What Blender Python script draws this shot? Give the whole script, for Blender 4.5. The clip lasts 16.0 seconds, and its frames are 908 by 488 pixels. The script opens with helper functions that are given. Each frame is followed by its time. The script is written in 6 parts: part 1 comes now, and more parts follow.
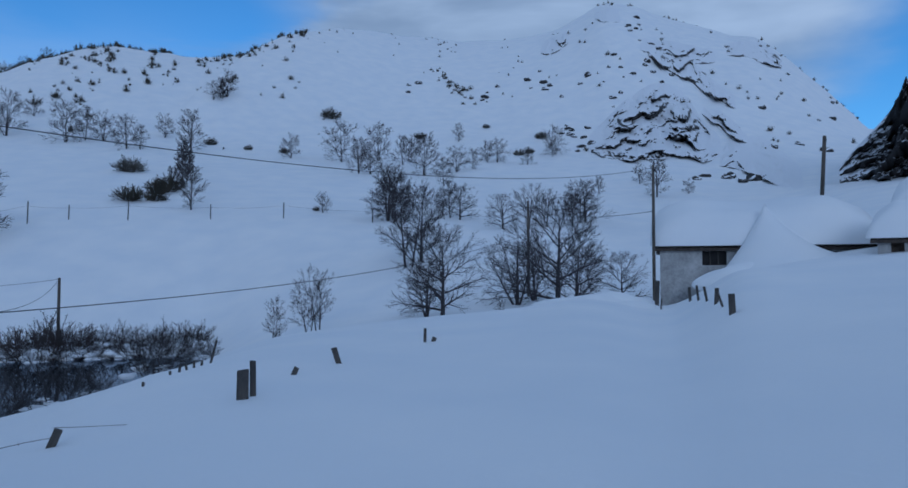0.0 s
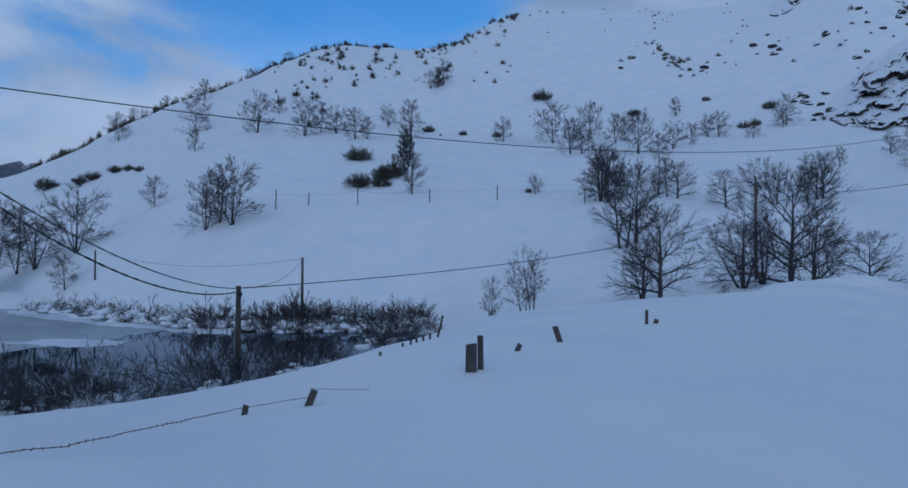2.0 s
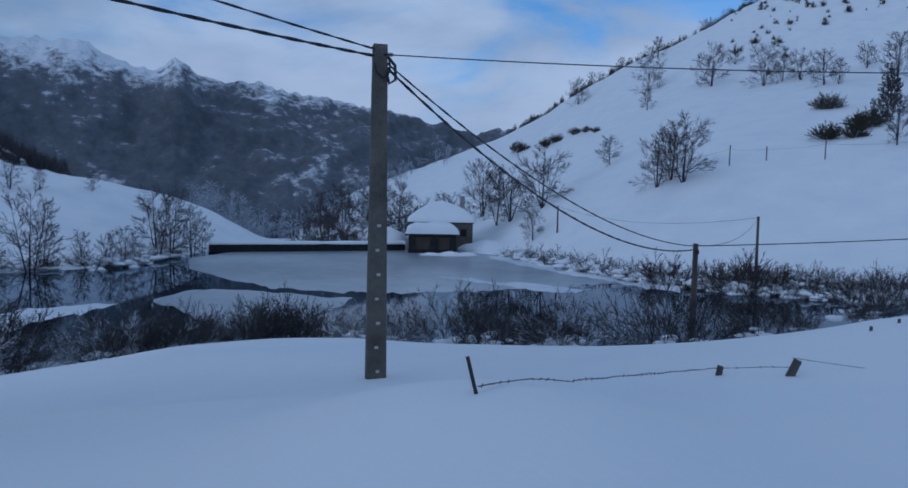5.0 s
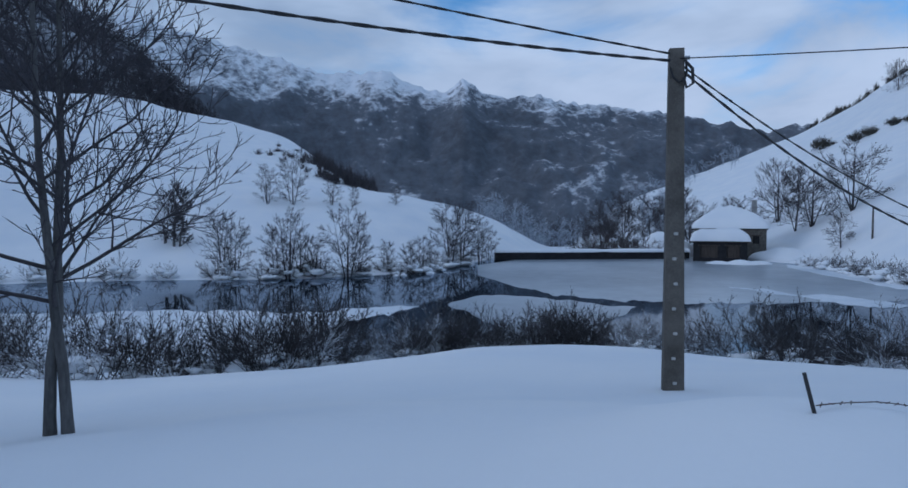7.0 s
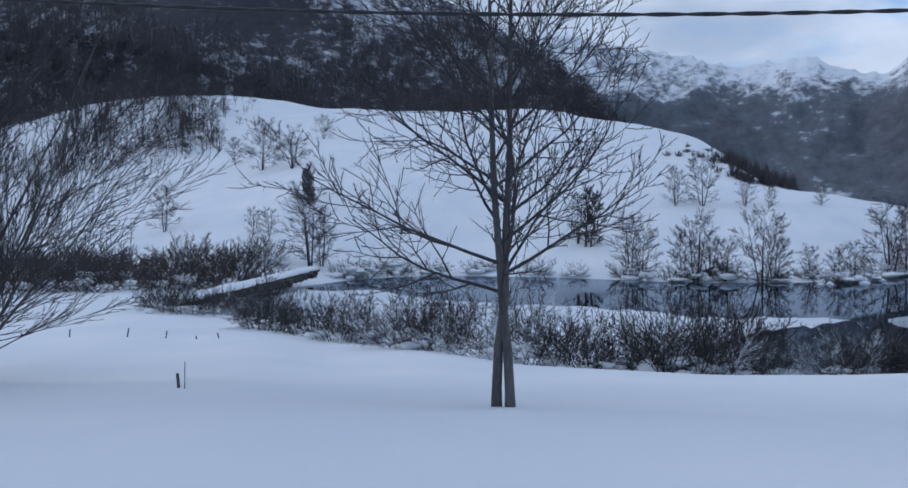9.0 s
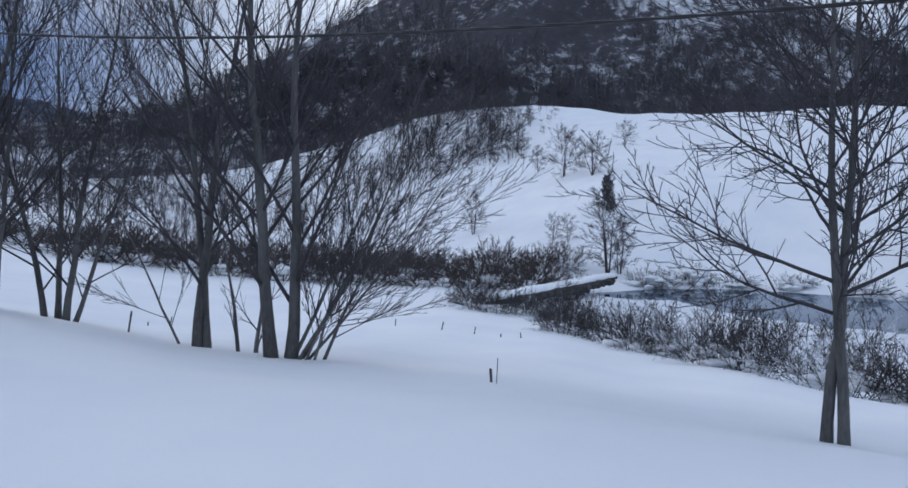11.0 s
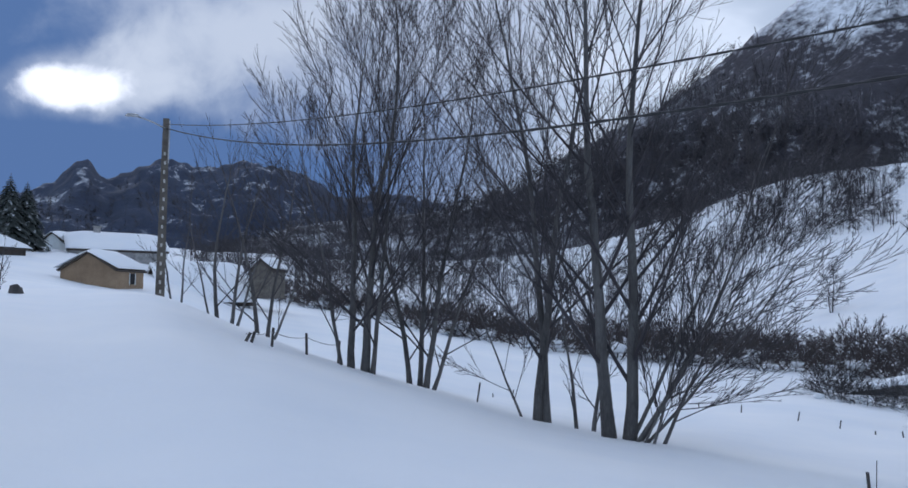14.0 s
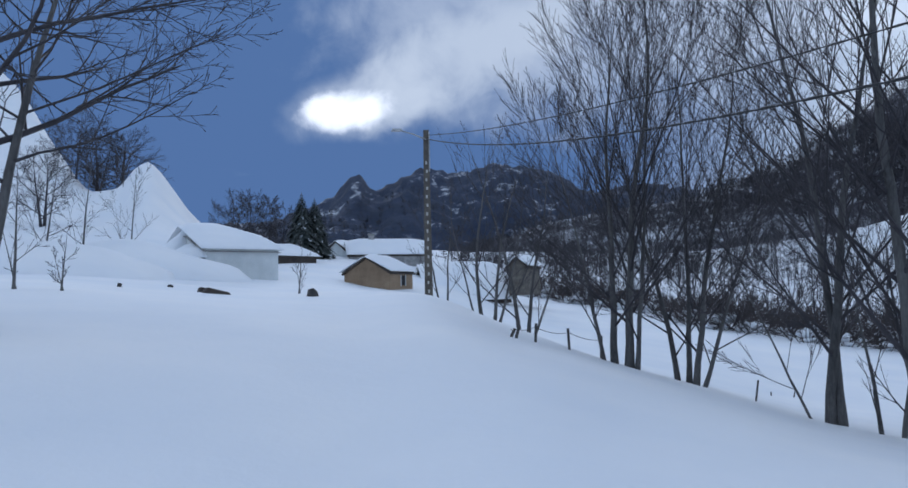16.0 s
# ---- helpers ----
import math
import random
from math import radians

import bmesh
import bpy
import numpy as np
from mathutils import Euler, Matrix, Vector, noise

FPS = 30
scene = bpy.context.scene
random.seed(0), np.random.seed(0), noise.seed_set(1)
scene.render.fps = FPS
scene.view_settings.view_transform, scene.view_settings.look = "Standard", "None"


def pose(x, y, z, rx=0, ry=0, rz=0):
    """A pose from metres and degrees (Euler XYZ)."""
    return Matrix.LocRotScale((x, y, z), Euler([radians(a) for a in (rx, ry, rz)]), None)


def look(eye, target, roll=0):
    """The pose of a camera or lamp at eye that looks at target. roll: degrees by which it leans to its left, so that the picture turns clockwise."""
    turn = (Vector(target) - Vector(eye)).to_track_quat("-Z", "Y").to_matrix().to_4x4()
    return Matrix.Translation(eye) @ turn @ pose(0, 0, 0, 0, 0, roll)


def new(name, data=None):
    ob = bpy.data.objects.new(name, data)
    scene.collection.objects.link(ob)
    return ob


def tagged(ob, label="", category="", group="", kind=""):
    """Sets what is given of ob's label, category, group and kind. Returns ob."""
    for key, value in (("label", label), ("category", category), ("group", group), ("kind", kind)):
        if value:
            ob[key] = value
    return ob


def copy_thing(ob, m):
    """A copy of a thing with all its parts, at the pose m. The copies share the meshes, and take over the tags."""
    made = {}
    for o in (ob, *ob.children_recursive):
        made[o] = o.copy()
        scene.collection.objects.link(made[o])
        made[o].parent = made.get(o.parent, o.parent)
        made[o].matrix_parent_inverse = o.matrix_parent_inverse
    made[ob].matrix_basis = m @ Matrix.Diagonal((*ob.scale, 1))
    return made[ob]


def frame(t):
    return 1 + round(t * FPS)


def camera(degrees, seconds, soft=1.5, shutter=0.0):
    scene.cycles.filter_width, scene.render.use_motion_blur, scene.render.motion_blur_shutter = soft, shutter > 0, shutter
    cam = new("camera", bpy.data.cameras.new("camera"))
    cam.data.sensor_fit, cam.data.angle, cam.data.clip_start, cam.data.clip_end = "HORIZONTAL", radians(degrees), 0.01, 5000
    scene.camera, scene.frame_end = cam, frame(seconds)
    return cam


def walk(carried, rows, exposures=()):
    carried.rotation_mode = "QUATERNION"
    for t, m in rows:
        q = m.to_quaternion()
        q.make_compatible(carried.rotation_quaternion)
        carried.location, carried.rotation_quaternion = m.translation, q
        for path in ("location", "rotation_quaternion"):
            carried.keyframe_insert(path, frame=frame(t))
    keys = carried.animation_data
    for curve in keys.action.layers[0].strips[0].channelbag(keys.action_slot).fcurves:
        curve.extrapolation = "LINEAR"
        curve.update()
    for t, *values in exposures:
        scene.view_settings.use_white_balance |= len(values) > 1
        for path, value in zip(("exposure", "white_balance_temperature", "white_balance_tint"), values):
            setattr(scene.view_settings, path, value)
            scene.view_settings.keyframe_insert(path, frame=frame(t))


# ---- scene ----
cam = camera(64.91, 16.0, soft=1.6)
EYE = 1.48  # height of the eye over the snow
ROWS = [  # seconds, place beside the turning body, bearing to the left, look up, lean to the right
    (0.0, -0.004, 0.398, 0.036, -0.00, 2.23, 0.09),
    (0.5, -0.030, 0.415, 0.030, 3.01, 0.91, 0.35),
    (1.0, -0.073, 0.435, 0.026, 8.66, 1.05, 0.04),
    (1.5, -0.090, 0.441, 0.009, 11.88, 0.59, -0.33),
    (2.0, -0.155, 0.419, -0.002, 16.82, 0.74, -0.06),
    (2.5, -0.270, 0.373, -0.002, 21.04, -0.51, 0.39),
    (3.0, -0.363, 0.368, -0.012, 24.73, -1.28, 0.38),
    (3.5, -0.425, 0.357, -0.017, 28.78, -0.86, 0.33),
    (4.0, -0.471, 0.362, -0.030, 38.31, -1.74, -0.90),
    (6.5, -0.453, 0.184, -0.013, 65.62, -2.49, 0.32),
    (7.0, -0.447, 0.076, -0.011, 73.63, -2.58, 0.17),
    (7.5, -0.407, 0.048, -0.014, 82.94, -2.91, -0.04),
    (8.0, -0.392, 0.017, -0.040, 93.07, -4.04, -0.65),
    (8.5, -0.379, -0.054, -0.036, 98.94, -3.06, 0.78),
    (9.0, -0.266, -0.117, -0.014, 105.38, -2.25, 0.45),
    (9.5, -0.170, -0.154, 0.002, 114.56, -2.19, -0.06),
    (10.0, -0.118, -0.176, 0.020, 120.89, -2.34, -0.61),
    (12.5, -0.183, -0.388, -0.009, 138.17, -0.08, -0.93),
    (13.0, -0.159, -0.386, -0.013, 142.40, 0.61, -1.38),
    (13.5, -0.075, -0.365, 0.023, 148.69, 2.63, -0.87),
    (14.0, -0.075, -0.320, 0.025, 155.07, 4.09, -0.49),
    (14.5, -0.010, -0.458, 0.030, 160.61, 5.01, -0.20),
    (15.0, 0.049, -0.430, 0.015, 165.58, 4.93, -0.23),
    (15.5, 0.066, -0.421, -0.000, 170.03, 4.45, 0.55),
    (16.0, 0.061, -0.443, 0.030, 175.12, 3.80, 1.19),
]


def ahead(bearing, r, z=0.0):
    """The place r metres away at a bearing in degrees, counted to the left from straight ahead at the start."""
    a = radians(bearing)
    return Vector((-math.sin(a) * r, math.cos(a) * r, z))


EXPOSURES = [(0.0, -1.04, 4700, 9), (3.5, -1.12, 4700, 10), (7.0, -0.74, 4980, 10), (9.0, -0.31, 5480, 13), (12.5, -0.04, 5800, 15), (16.0, -0.19, 5520, 12)]
walk(cam, [(t, pose(x, y, EYE + z, 90 + up, lean, turn)) for t, x, y, z, turn, up, lean in ROWS], EXPOSURES)

# ---- sky and sun ----
SUN_BEARING, SUN_UP = 184.0, 14.5
sun_dir = ahead(SUN_BEARING, math.cos(radians(SUN_UP)), math.sin(radians(SUN_UP)))


def nodes_of(tree):
    tree.nodes.clear()
    n, ln = tree.nodes, tree.links

    def add(kind, **kw):
        node = n.new(kind)
        for key, value in kw.items():
            if key in node.inputs.keys():
                node.inputs[key].default_value = value
        return node

    return n, ln, add


def ramp_set(node, stops):
    el = node.color_ramp.elements
    while len(el) > len(stops):
        el.remove(el[-1])
    while len(el) < len(stops):
        el.new(0.5)
    for e, (p, c) in zip(el, stops):
        e.position, e.color = p, (*c, 1) if len(c) == 3 else c


def make_world():
    world = bpy.data.worlds.new("sky")
    scene.world = world
    world.use_nodes = True
    n, ln, add = nodes_of(world.node_tree)
    out = n.new("ShaderNodeOutputWorld")
    back = n.new("ShaderNodeBackground")
    sky = n.new("ShaderNodeTexSky")
    sky.sky_type, sky.sun_disc = "NISHITA", False
    sky.sun_elevation, sky.sun_rotation = radians(SUN_UP), radians(-SUN_BEARING)
    sky.altitude = 1000
    coord = n.new("ShaderNodeTexCoord")

    def math_node(op, a, b=None, clamp=False):
        m = n.new("ShaderNodeMath")
        m.operation, m.use_clamp = op, clamp
        for i, v in enumerate((a, b)):
            if v is None:
                continue
            if isinstance(v, (int, float)):
                m.inputs[i].default_value = v
            else:
                ln.new(v, m.inputs[i])
        return m.outputs[0]

    def mix(fac, a, b):
        m = n.new("ShaderNodeMix")
        m.data_type = "RGBA"
        for sock, v in ((m.inputs["Factor"], fac), (m.inputs[6], a), (m.inputs[7], b)):
            if isinstance(v, (int, float)):
                sock.default_value = v
            elif isinstance(v, tuple):
                sock.default_value = (*v, 1)
            else:
                ln.new(v, sock)
        return m.outputs[2]

    def smooth(v, lo, hi):
        m = n.new("ShaderNodeMapRange")
        m.interpolation_type = "SMOOTHSTEP"
        ln.new(v, m.inputs["Value"])
        m.inputs["From Min"].default_value, m.inputs["From Max"].default_value = lo, hi
        return m.outputs["Result"]

    def towards(bearing, up):
        d = n.new("ShaderNodeVectorMath")
        d.operation = "DOT_PRODUCT"
        ln.new(coord.outputs["Generated"], d.inputs[0])
        d.inputs[1].default_value = ahead(bearing, math.cos(radians(up)), math.sin(radians(up)))
        return d.outputs["Value"]

    # cloud sheets: noise over the direction, stretched sideways
    stretch = n.new("ShaderNodeMapping")
    stretch.inputs["Scale"].default_value = (1.0, 1.0, 3.2)
    stretch.inputs["Location"].default_value = (0.3, 0.1, 0.0)
    ln.new(coord.outputs["Generated"], stretch.inputs["Vector"])
    noise1 = add("ShaderNodeTexNoise", Scale=2.3, Detail=6.0, Roughness=0.55, Distortion=0.4)
    noise2 = add("ShaderNodeTexNoise", Scale=4.0, Detail=4.0, Roughness=0.5, Distortion=0.25)
    ln.new(stretch.outputs[0], noise1.inputs["Vector"])
    ln.new(stretch.outputs[0], noise2.inputs["Vector"])
    # a clear band over the hill, cloud over the lake valley and round the sun
    clear_l = smooth(towards(26, 25), 0.95, 0.998)
    clear_r = smooth(towards(-32, 13), 0.955, 0.988)
    clear = math_node("MAXIMUM", clear_l, clear_r)
    cover = math_node("ADD", noise1.outputs["Fac"], math_node("MULTIPLY", clear, -0.34))
    cover = smooth(cover, 0.28, 0.52)
    bank = math_node("MAXIMUM", smooth(math_node("ADD", towards(-5, 25), math_node("MULTIPLY", math_node("SUBTRACT", noise1.outputs["Fac"], 0.5), 0.07)), 0.935, 0.99), smooth(math_node("ADD", towards(-20, 19.5), math_node("MULTIPLY", math_node("SUBTRACT", noise2.outputs["Fac"], 0.5), 0.03)), 0.972, 0.998))
    cover = math_node("MAXIMUM", cover, bank)
    cover = math_node("MAXIMUM", cover, smooth(towards(148, 22), 0.8, 0.93))
    white = smooth(noise2.outputs["Fac"], 0.3, 0.75)
    cloud = mix(white, CLOUD_DARK, CLOUD_LIGHT)
    blue_sky = mix(1.0, (0, 0, 0), sky.outputs[0])
    tint = n.new("ShaderNodeMix")
    tint.data_type, tint.blend_type = "RGBA", "MULTIPLY"
    tint.inputs["Factor"].default_value = 1.0
    ln.new(blue_sky, tint.inputs[6])
    tint.inputs[7].default_value = (*SKY_GAIN, 1)
    base = mix(cover, tint.outputs[2], cloud)
    # pale mist over the valley mouth
    low = math_node("MULTIPLY", smooth(towards(50, 10), 0.8, 0.98), smooth(towards(0, 90), 0.36, 0.13))
    low = math_node("MULTIPLY", low, smooth(noise1.outputs["Fac"], 0.3, 0.6))
    base = mix(math_node("MULTIPLY", low, 0.75), base, (10.0, 10.0, 10.2))
    # storm cloud before the sun, with the bright hole where the sun stands
    storm = smooth(towards(188, 12), 0.7, 0.93)
    storm = math_node("MULTIPLY", storm, smooth(noise2.outputs["Fac"], 1.1, 0.6))
    base = mix(storm, base, STORM)
    # the hidden sun: a torn bright gap, and the lit cloud that streams from it
    side = ahead(SUN_BEARING - 90, 1.0)
    upper = Vector(sun_dir).cross(Vector(side)).normalized()
    upper = upper if upper.z > 0 else -upper

    def along(axis):
        d = n.new("ShaderNodeVectorMath")
        d.operation = "DOT_PRODUCT"
        ln.new(coord.outputs["Generated"], d.inputs[0])
        d.inputs[1].default_value = tuple(axis)
        return d.outputs["Value"]

    torn = add("ShaderNodeTexNoise", Scale=15.0, Detail=5.0, Roughness=0.55, Distortion=0.3)
    ln.new(coord.outputs["Generated"], torn.inputs["Vector"])
    rag = math_node("SUBTRACT", torn.outputs["Fac"], 0.5)
    u, v = along(side), along(upper)
    front = smooth(towards(SUN_BEARING, SUN_UP), 0.5, 0.8)

    def patch(cx, cy, turn, rx, ry, ragged, lo, hi):
        """A soft ragged ellipse of sky beside the sun."""
        uu, vv = math_node("SUBTRACT", u, cx), math_node("SUBTRACT", v, cy)
        ct, st = math.cos(radians(turn)), math.sin(radians(turn))
        s = math_node("ADD", math_node("MULTIPLY", uu, ct / rx), math_node("MULTIPLY", vv, st / rx))
        t = math_node("ADD", math_node("MULTIPLY", uu, -st / ry), math_node("MULTIPLY", vv, ct / ry))
        q = math_node("ADD", math_node("MULTIPLY", s, s), math_node("MULTIPLY", t, t))
        q = math_node("ADD", q, math_node("MULTIPLY", rag, ragged))
        return math_node("MULTIPLY", smooth(q, hi, lo), front)

    base = mix(math_node("MULTIPLY", patch(0.36, 0.16, 12, 0.36, 0.17, 2.0, 0.1, 1.5), 0.75), base, (5.6, 6.1, 6.8))
    base = mix(math_node("MULTIPLY", patch(0.17, 0.075, 24, 0.2, 0.055, 2.2, 0.0, 1.6), 0.8), base, (6.6, 7.0, 7.4))
    base = mix(math_node("MULTIPLY", patch(0.03, 0.012, 16, 0.105, 0.042, 1.8, 0.0, 1.7), 0.5), base, (7.6, 7.9, 8.1))
    base = mix(patch(0.0, -0.003, 12, 0.062, 0.027, 3.2, -0.1, 1.5), base, (14.0, 13.8, 13.4))
    ln.new(base, back.inputs["Color"])
    back.inputs["Strength"].default_value = WORLD_STRENGTH
    ln.new(back.outputs[0], out.inputs["Surface"])


CLOUD_DARK, CLOUD_LIGHT = (5.3, 6.0, 6.8), (9.2, 9.7, 10.1)
STORM = (1.15, 1.95, 3.65)
SKY_GAIN, WORLD_STRENGTH = (1.2, 1.8, 2.15), 0.1
make_world()
sun = new("sun", bpy.data.lights.new("sun", "SUN"))
sun.data.energy, sun.data.angle, sun.data.color = 1.2, radians(24), (1.0, 0.95, 0.88)
sun.matrix_world = look(sun_dir * 100, (0, 0, 0))


# ---- materials ----
def material(name, base, rough=0.7, metal=0.0):
    m = bpy.data.materials.new(name)
    m.use_nodes = True
    n, ln, add = nodes_of(m.node_tree)
    out = n.new("ShaderNodeOutputMaterial")
    bsdf = n.new("ShaderNodeBsdfPrincipled")
    bsdf.inputs["Base Color"].default_value = (*base, 1)
    bsdf.inputs["Roughness"].default_value, bsdf.inputs["Metallic"].default_value = rough, metal
    ln.new(bsdf.outputs[0], out.inputs["Surface"])
    return m, n, ln, add, bsdf


def varied(name, dark, light, rough=0.8, scale=3.0, fine=40.0, bump=0.3, depth=0.02, metal=0.0, stretch=(1, 1, 1), mixed=None, mix_at=(0.85, 1.0)):
    """A surface of two tones at two scales, with relief; mixed adds a third tone in patches."""
    m, n, ln, add, bsdf = material(name, dark, rough, metal)
    coord = n.new("ShaderNodeTexCoord")
    mapping = n.new("ShaderNodeMapping")
    mapping.inputs["Scale"].default_value = stretch
    ln.new(coord.outputs["Object"], mapping.inputs["Vector"])
    big = add("ShaderNodeTexNoise", Scale=scale, Detail=5.0, Roughness=0.6)
    small = add("ShaderNodeTexNoise", Scale=fine, Detail=4.0, Roughness=0.65)
    for node in (big, small):
        ln.new(mapping.outputs[0], node.inputs["Vector"])
    add_up = n.new("ShaderNodeMath")
    add_up.operation = "MULTIPLY_ADD"
    ln.new(small.outputs["Fac"], add_up.inputs[0])
    add_up.inputs[1].default_value = 0.5
    ln.new(big.outputs["Fac"], add_up.inputs[2])
    tone = n.new("ShaderNodeValToRGB")
    stops = [(0.55, dark), (0.95, light)]
    if mixed:
        stops.append((mix_at[1], mixed))
        stops[1] = (mix_at[0], light)
    ramp_set(tone, stops)
    ln.new(add_up.outputs[0], tone.inputs["Fac"])
    ln.new(tone.outputs[0], bsdf.inputs["Base Color"])
    rel = add("ShaderNodeBump", Strength=bump, Distance=depth)
    ln.new(add_up.outputs[0], rel.inputs["Height"])
    ln.new(rel.outputs[0], bsdf.inputs["Normal"])
    return m


def snow_material(name, rocks=None):
    """Settled snow; where rocks is given, steep noisy faces show bare stone."""
    m, n, ln, add, bsdf = material(name, (0.84, 0.86, 0.88), 0.9)
    bsdf.inputs["Specular IOR Level"].default_value = 0.05
    coord = n.new("ShaderNodeTexCoord")
    big = add("ShaderNodeTexNoise", Scale=0.25, Detail=4.0, Roughness=0.5)
    small = add("ShaderNodeTexNoise", Scale=6.0, Detail=5.0, Roughness=0.6)
    for node in (big, small):
        ln.new(coord.outputs["Object"], node.inputs["Vector"])
    tone = n.new("ShaderNodeValToRGB")
    ramp_set(tone, [(0.3, (0.79, 0.82, 0.86)), (0.7, (0.87, 0.88, 0.89))])
    ln.new(big.outputs["Fac"], tone.inputs["Fac"])
    rel = add("ShaderNodeBump", Strength=0.25, Distance=0.03)
    ln.new(small.outputs["Fac"], rel.inputs["Height"])
    rel2 = add("ShaderNodeBump", Strength=0.35, Distance=0.25)
    ln.new(big.outputs["Fac"], rel2.inputs["Height"])
    ln.new(rel.outputs[0], rel2.inputs["Normal"])
    ln.new(rel2.outputs[0], bsdf.inputs["Normal"])
    ln.new(tone.outputs[0], bsdf.inputs["Base Color"])
    return m


def cover_material(name, ground, amount, scale, patch, steep=0.0, high=None, soft=1.0):
    """Snow broken by dark growth or stone: patches by noise at two scales, more on steep ground."""
    m, n, ln, add, bsdf = material(name, ground, 0.8)
    coord = n.new("ShaderNodeTexCoord")
    big = add("ShaderNodeTexNoise", Scale=patch, Detail=6.0, Roughness=0.6, Distortion=0.5)
    small = add("ShaderNodeTexNoise", Scale=scale, Detail=6.0, Roughness=0.7)
    for node in (big, small):
        ln.new(coord.outputs["Object"], node.inputs["Vector"])
    geo = n.new("ShaderNodeNewGeometry")
    split = n.new("ShaderNodeSeparateXYZ")
    ln.new(geo.outputs["Normal"], split.inputs[0])

    def calc(op, a, b):
        k = n.new("ShaderNodeMath")
        k.operation = op
        for i, v in enumerate((a, b)):
            if isinstance(v, (int, float)):
                k.inputs[i].default_value = v
            else:
                ln.new(v, k.inputs[i])
        return k.outputs[0]

    v = calc("ADD", calc("MULTIPLY", small.outputs["Fac"], 0.55), calc("MULTIPLY", big.outputs["Fac"], 0.45))
    v = calc("ADD", v, calc("MULTIPLY", calc("SUBTRACT", 0.8, split.outputs["Z"]), steep))
    if high:
        place = n.new("ShaderNodeSeparateXYZ")
        ln.new(coord.outputs["Object"], place.inputs[0])
        rise = n.new("ShaderNodeMapRange")
        ln.new(place.outputs["Z"], rise.inputs["Value"])
        rise.inputs["From Min"].default_value, rise.inputs["From Max"].default_value = high
        v = calc("SUBTRACT", v, calc("MULTIPLY", rise.outputs[0], 0.2))
    tone = n.new("ShaderNodeValToRGB")
    dark = tuple(0.55 * c for c in ground)
    ramp_set(tone, [(max(0.0, 0.5 - amount - 0.05 * soft), (0.8, 0.82, 0.86)), (0.5 - amount + 0.04 * soft, ground), (min(1.0, 0.5 - amount + 0.25), dark)])
    ln.new(v, tone.inputs["Fac"])
    ln.new(tone.outputs[0], bsdf.inputs["Base Color"])
    rel = add("ShaderNodeBump", Strength=0.5, Distance=0.4 / scale)
    ln.new(small.outputs["Fac"], rel.inputs["Height"])
    ln.new(rel.outputs[0], bsdf.inputs["Normal"])
    return m


SNOW = snow_material("settled_snow")
BARK = varied("grey_bark", (0.042, 0.041, 0.041), (0.155, 0.15, 0.145), 0.85, 2.0, 30.0, 0.5, 0.02, stretch=(1, 1, 0.25))
TWIG = varied("dark_twigs", (0.028, 0.026, 0.031), (0.07, 0.064, 0.07), 0.85, 1.5, 20.0, 0.2, 0.01)
SHRUB = varied("brown_shrub_twigs", (0.024, 0.024, 0.028), (0.07, 0.065, 0.068), 0.85, 0.8, 12.0, 0.2, 0.01)
SNOWSHRUB = varied("snow_caught_twigs", (0.03, 0.028, 0.03), (0.085, 0.078, 0.078), 0.85, 0.9, 5.0, 0.2, 0.01, mixed=(0.72, 0.75, 0.8), mix_at=(0.74, 0.84))
HEDGE = varied("brown_thicket_twigs", (0.031, 0.026, 0.029), (0.082, 0.066, 0.062), 0.85, 0.8, 12.0, 0.2, 0.01)
SCRUB = varied("dark_heath", (0.03, 0.032, 0.028), (0.09, 0.08, 0.06), 0.9, 0.6, 6.0, 0.3, 0.03)
SNOWNEEDLE = varied("snow_dusted_needles", (0.014, 0.022, 0.02), (0.05, 0.06, 0.055), 0.85, 1.4, 3.0, 0.3, 0.03, mixed=(0.75, 0.78, 0.82))
CONCRETE = varied("weathered_concrete", (0.07, 0.062, 0.052), (0.17, 0.152, 0.128), 0.85, 2.5, 45.0, 0.35, 0.01)
POLEWOOD = varied("tarred_pole_wood", (0.05, 0.045, 0.04), (0.13, 0.11, 0.09), 0.8, 3.0, 40.0, 0.4, 0.01, stretch=(1, 1, 0.15))
POSTWOOD = varied("old_post_wood", (0.03, 0.03, 0.032), (0.1, 0.09, 0.08), 0.85, 5.0, 60.0, 0.5, 0.01, stretch=(1, 1, 0.2))
CABLE = varied("black_cable_sheath", (0.015, 0.015, 0.017), (0.03, 0.03, 0.032), 0.5, 8.0, 60.0, 0.1, 0.005)
RUST = varied("rusted_wire", (0.05, 0.035, 0.03), (0.14, 0.09, 0.07), 0.7, 10.0, 80.0, 0.3, 0.002, metal=0.4)
STONEWALL = varied("rubble_stone", (0.16, 0.16, 0.16), (0.42, 0.41, 0.39), 0.9, 1.4, 9.0, 0.7, 0.05)
PALESTONE = varied("pale_pointed_stone", (0.24, 0.24, 0.24), (0.52, 0.52, 0.51), 0.9, 1.2, 8.0, 0.6, 0.04)
GREYTWIG = varied("pale_grey_twigs", (0.1, 0.1, 0.11), (0.24, 0.23, 0.24), 0.85, 0.5, 4.0, 0.2, 0.02)
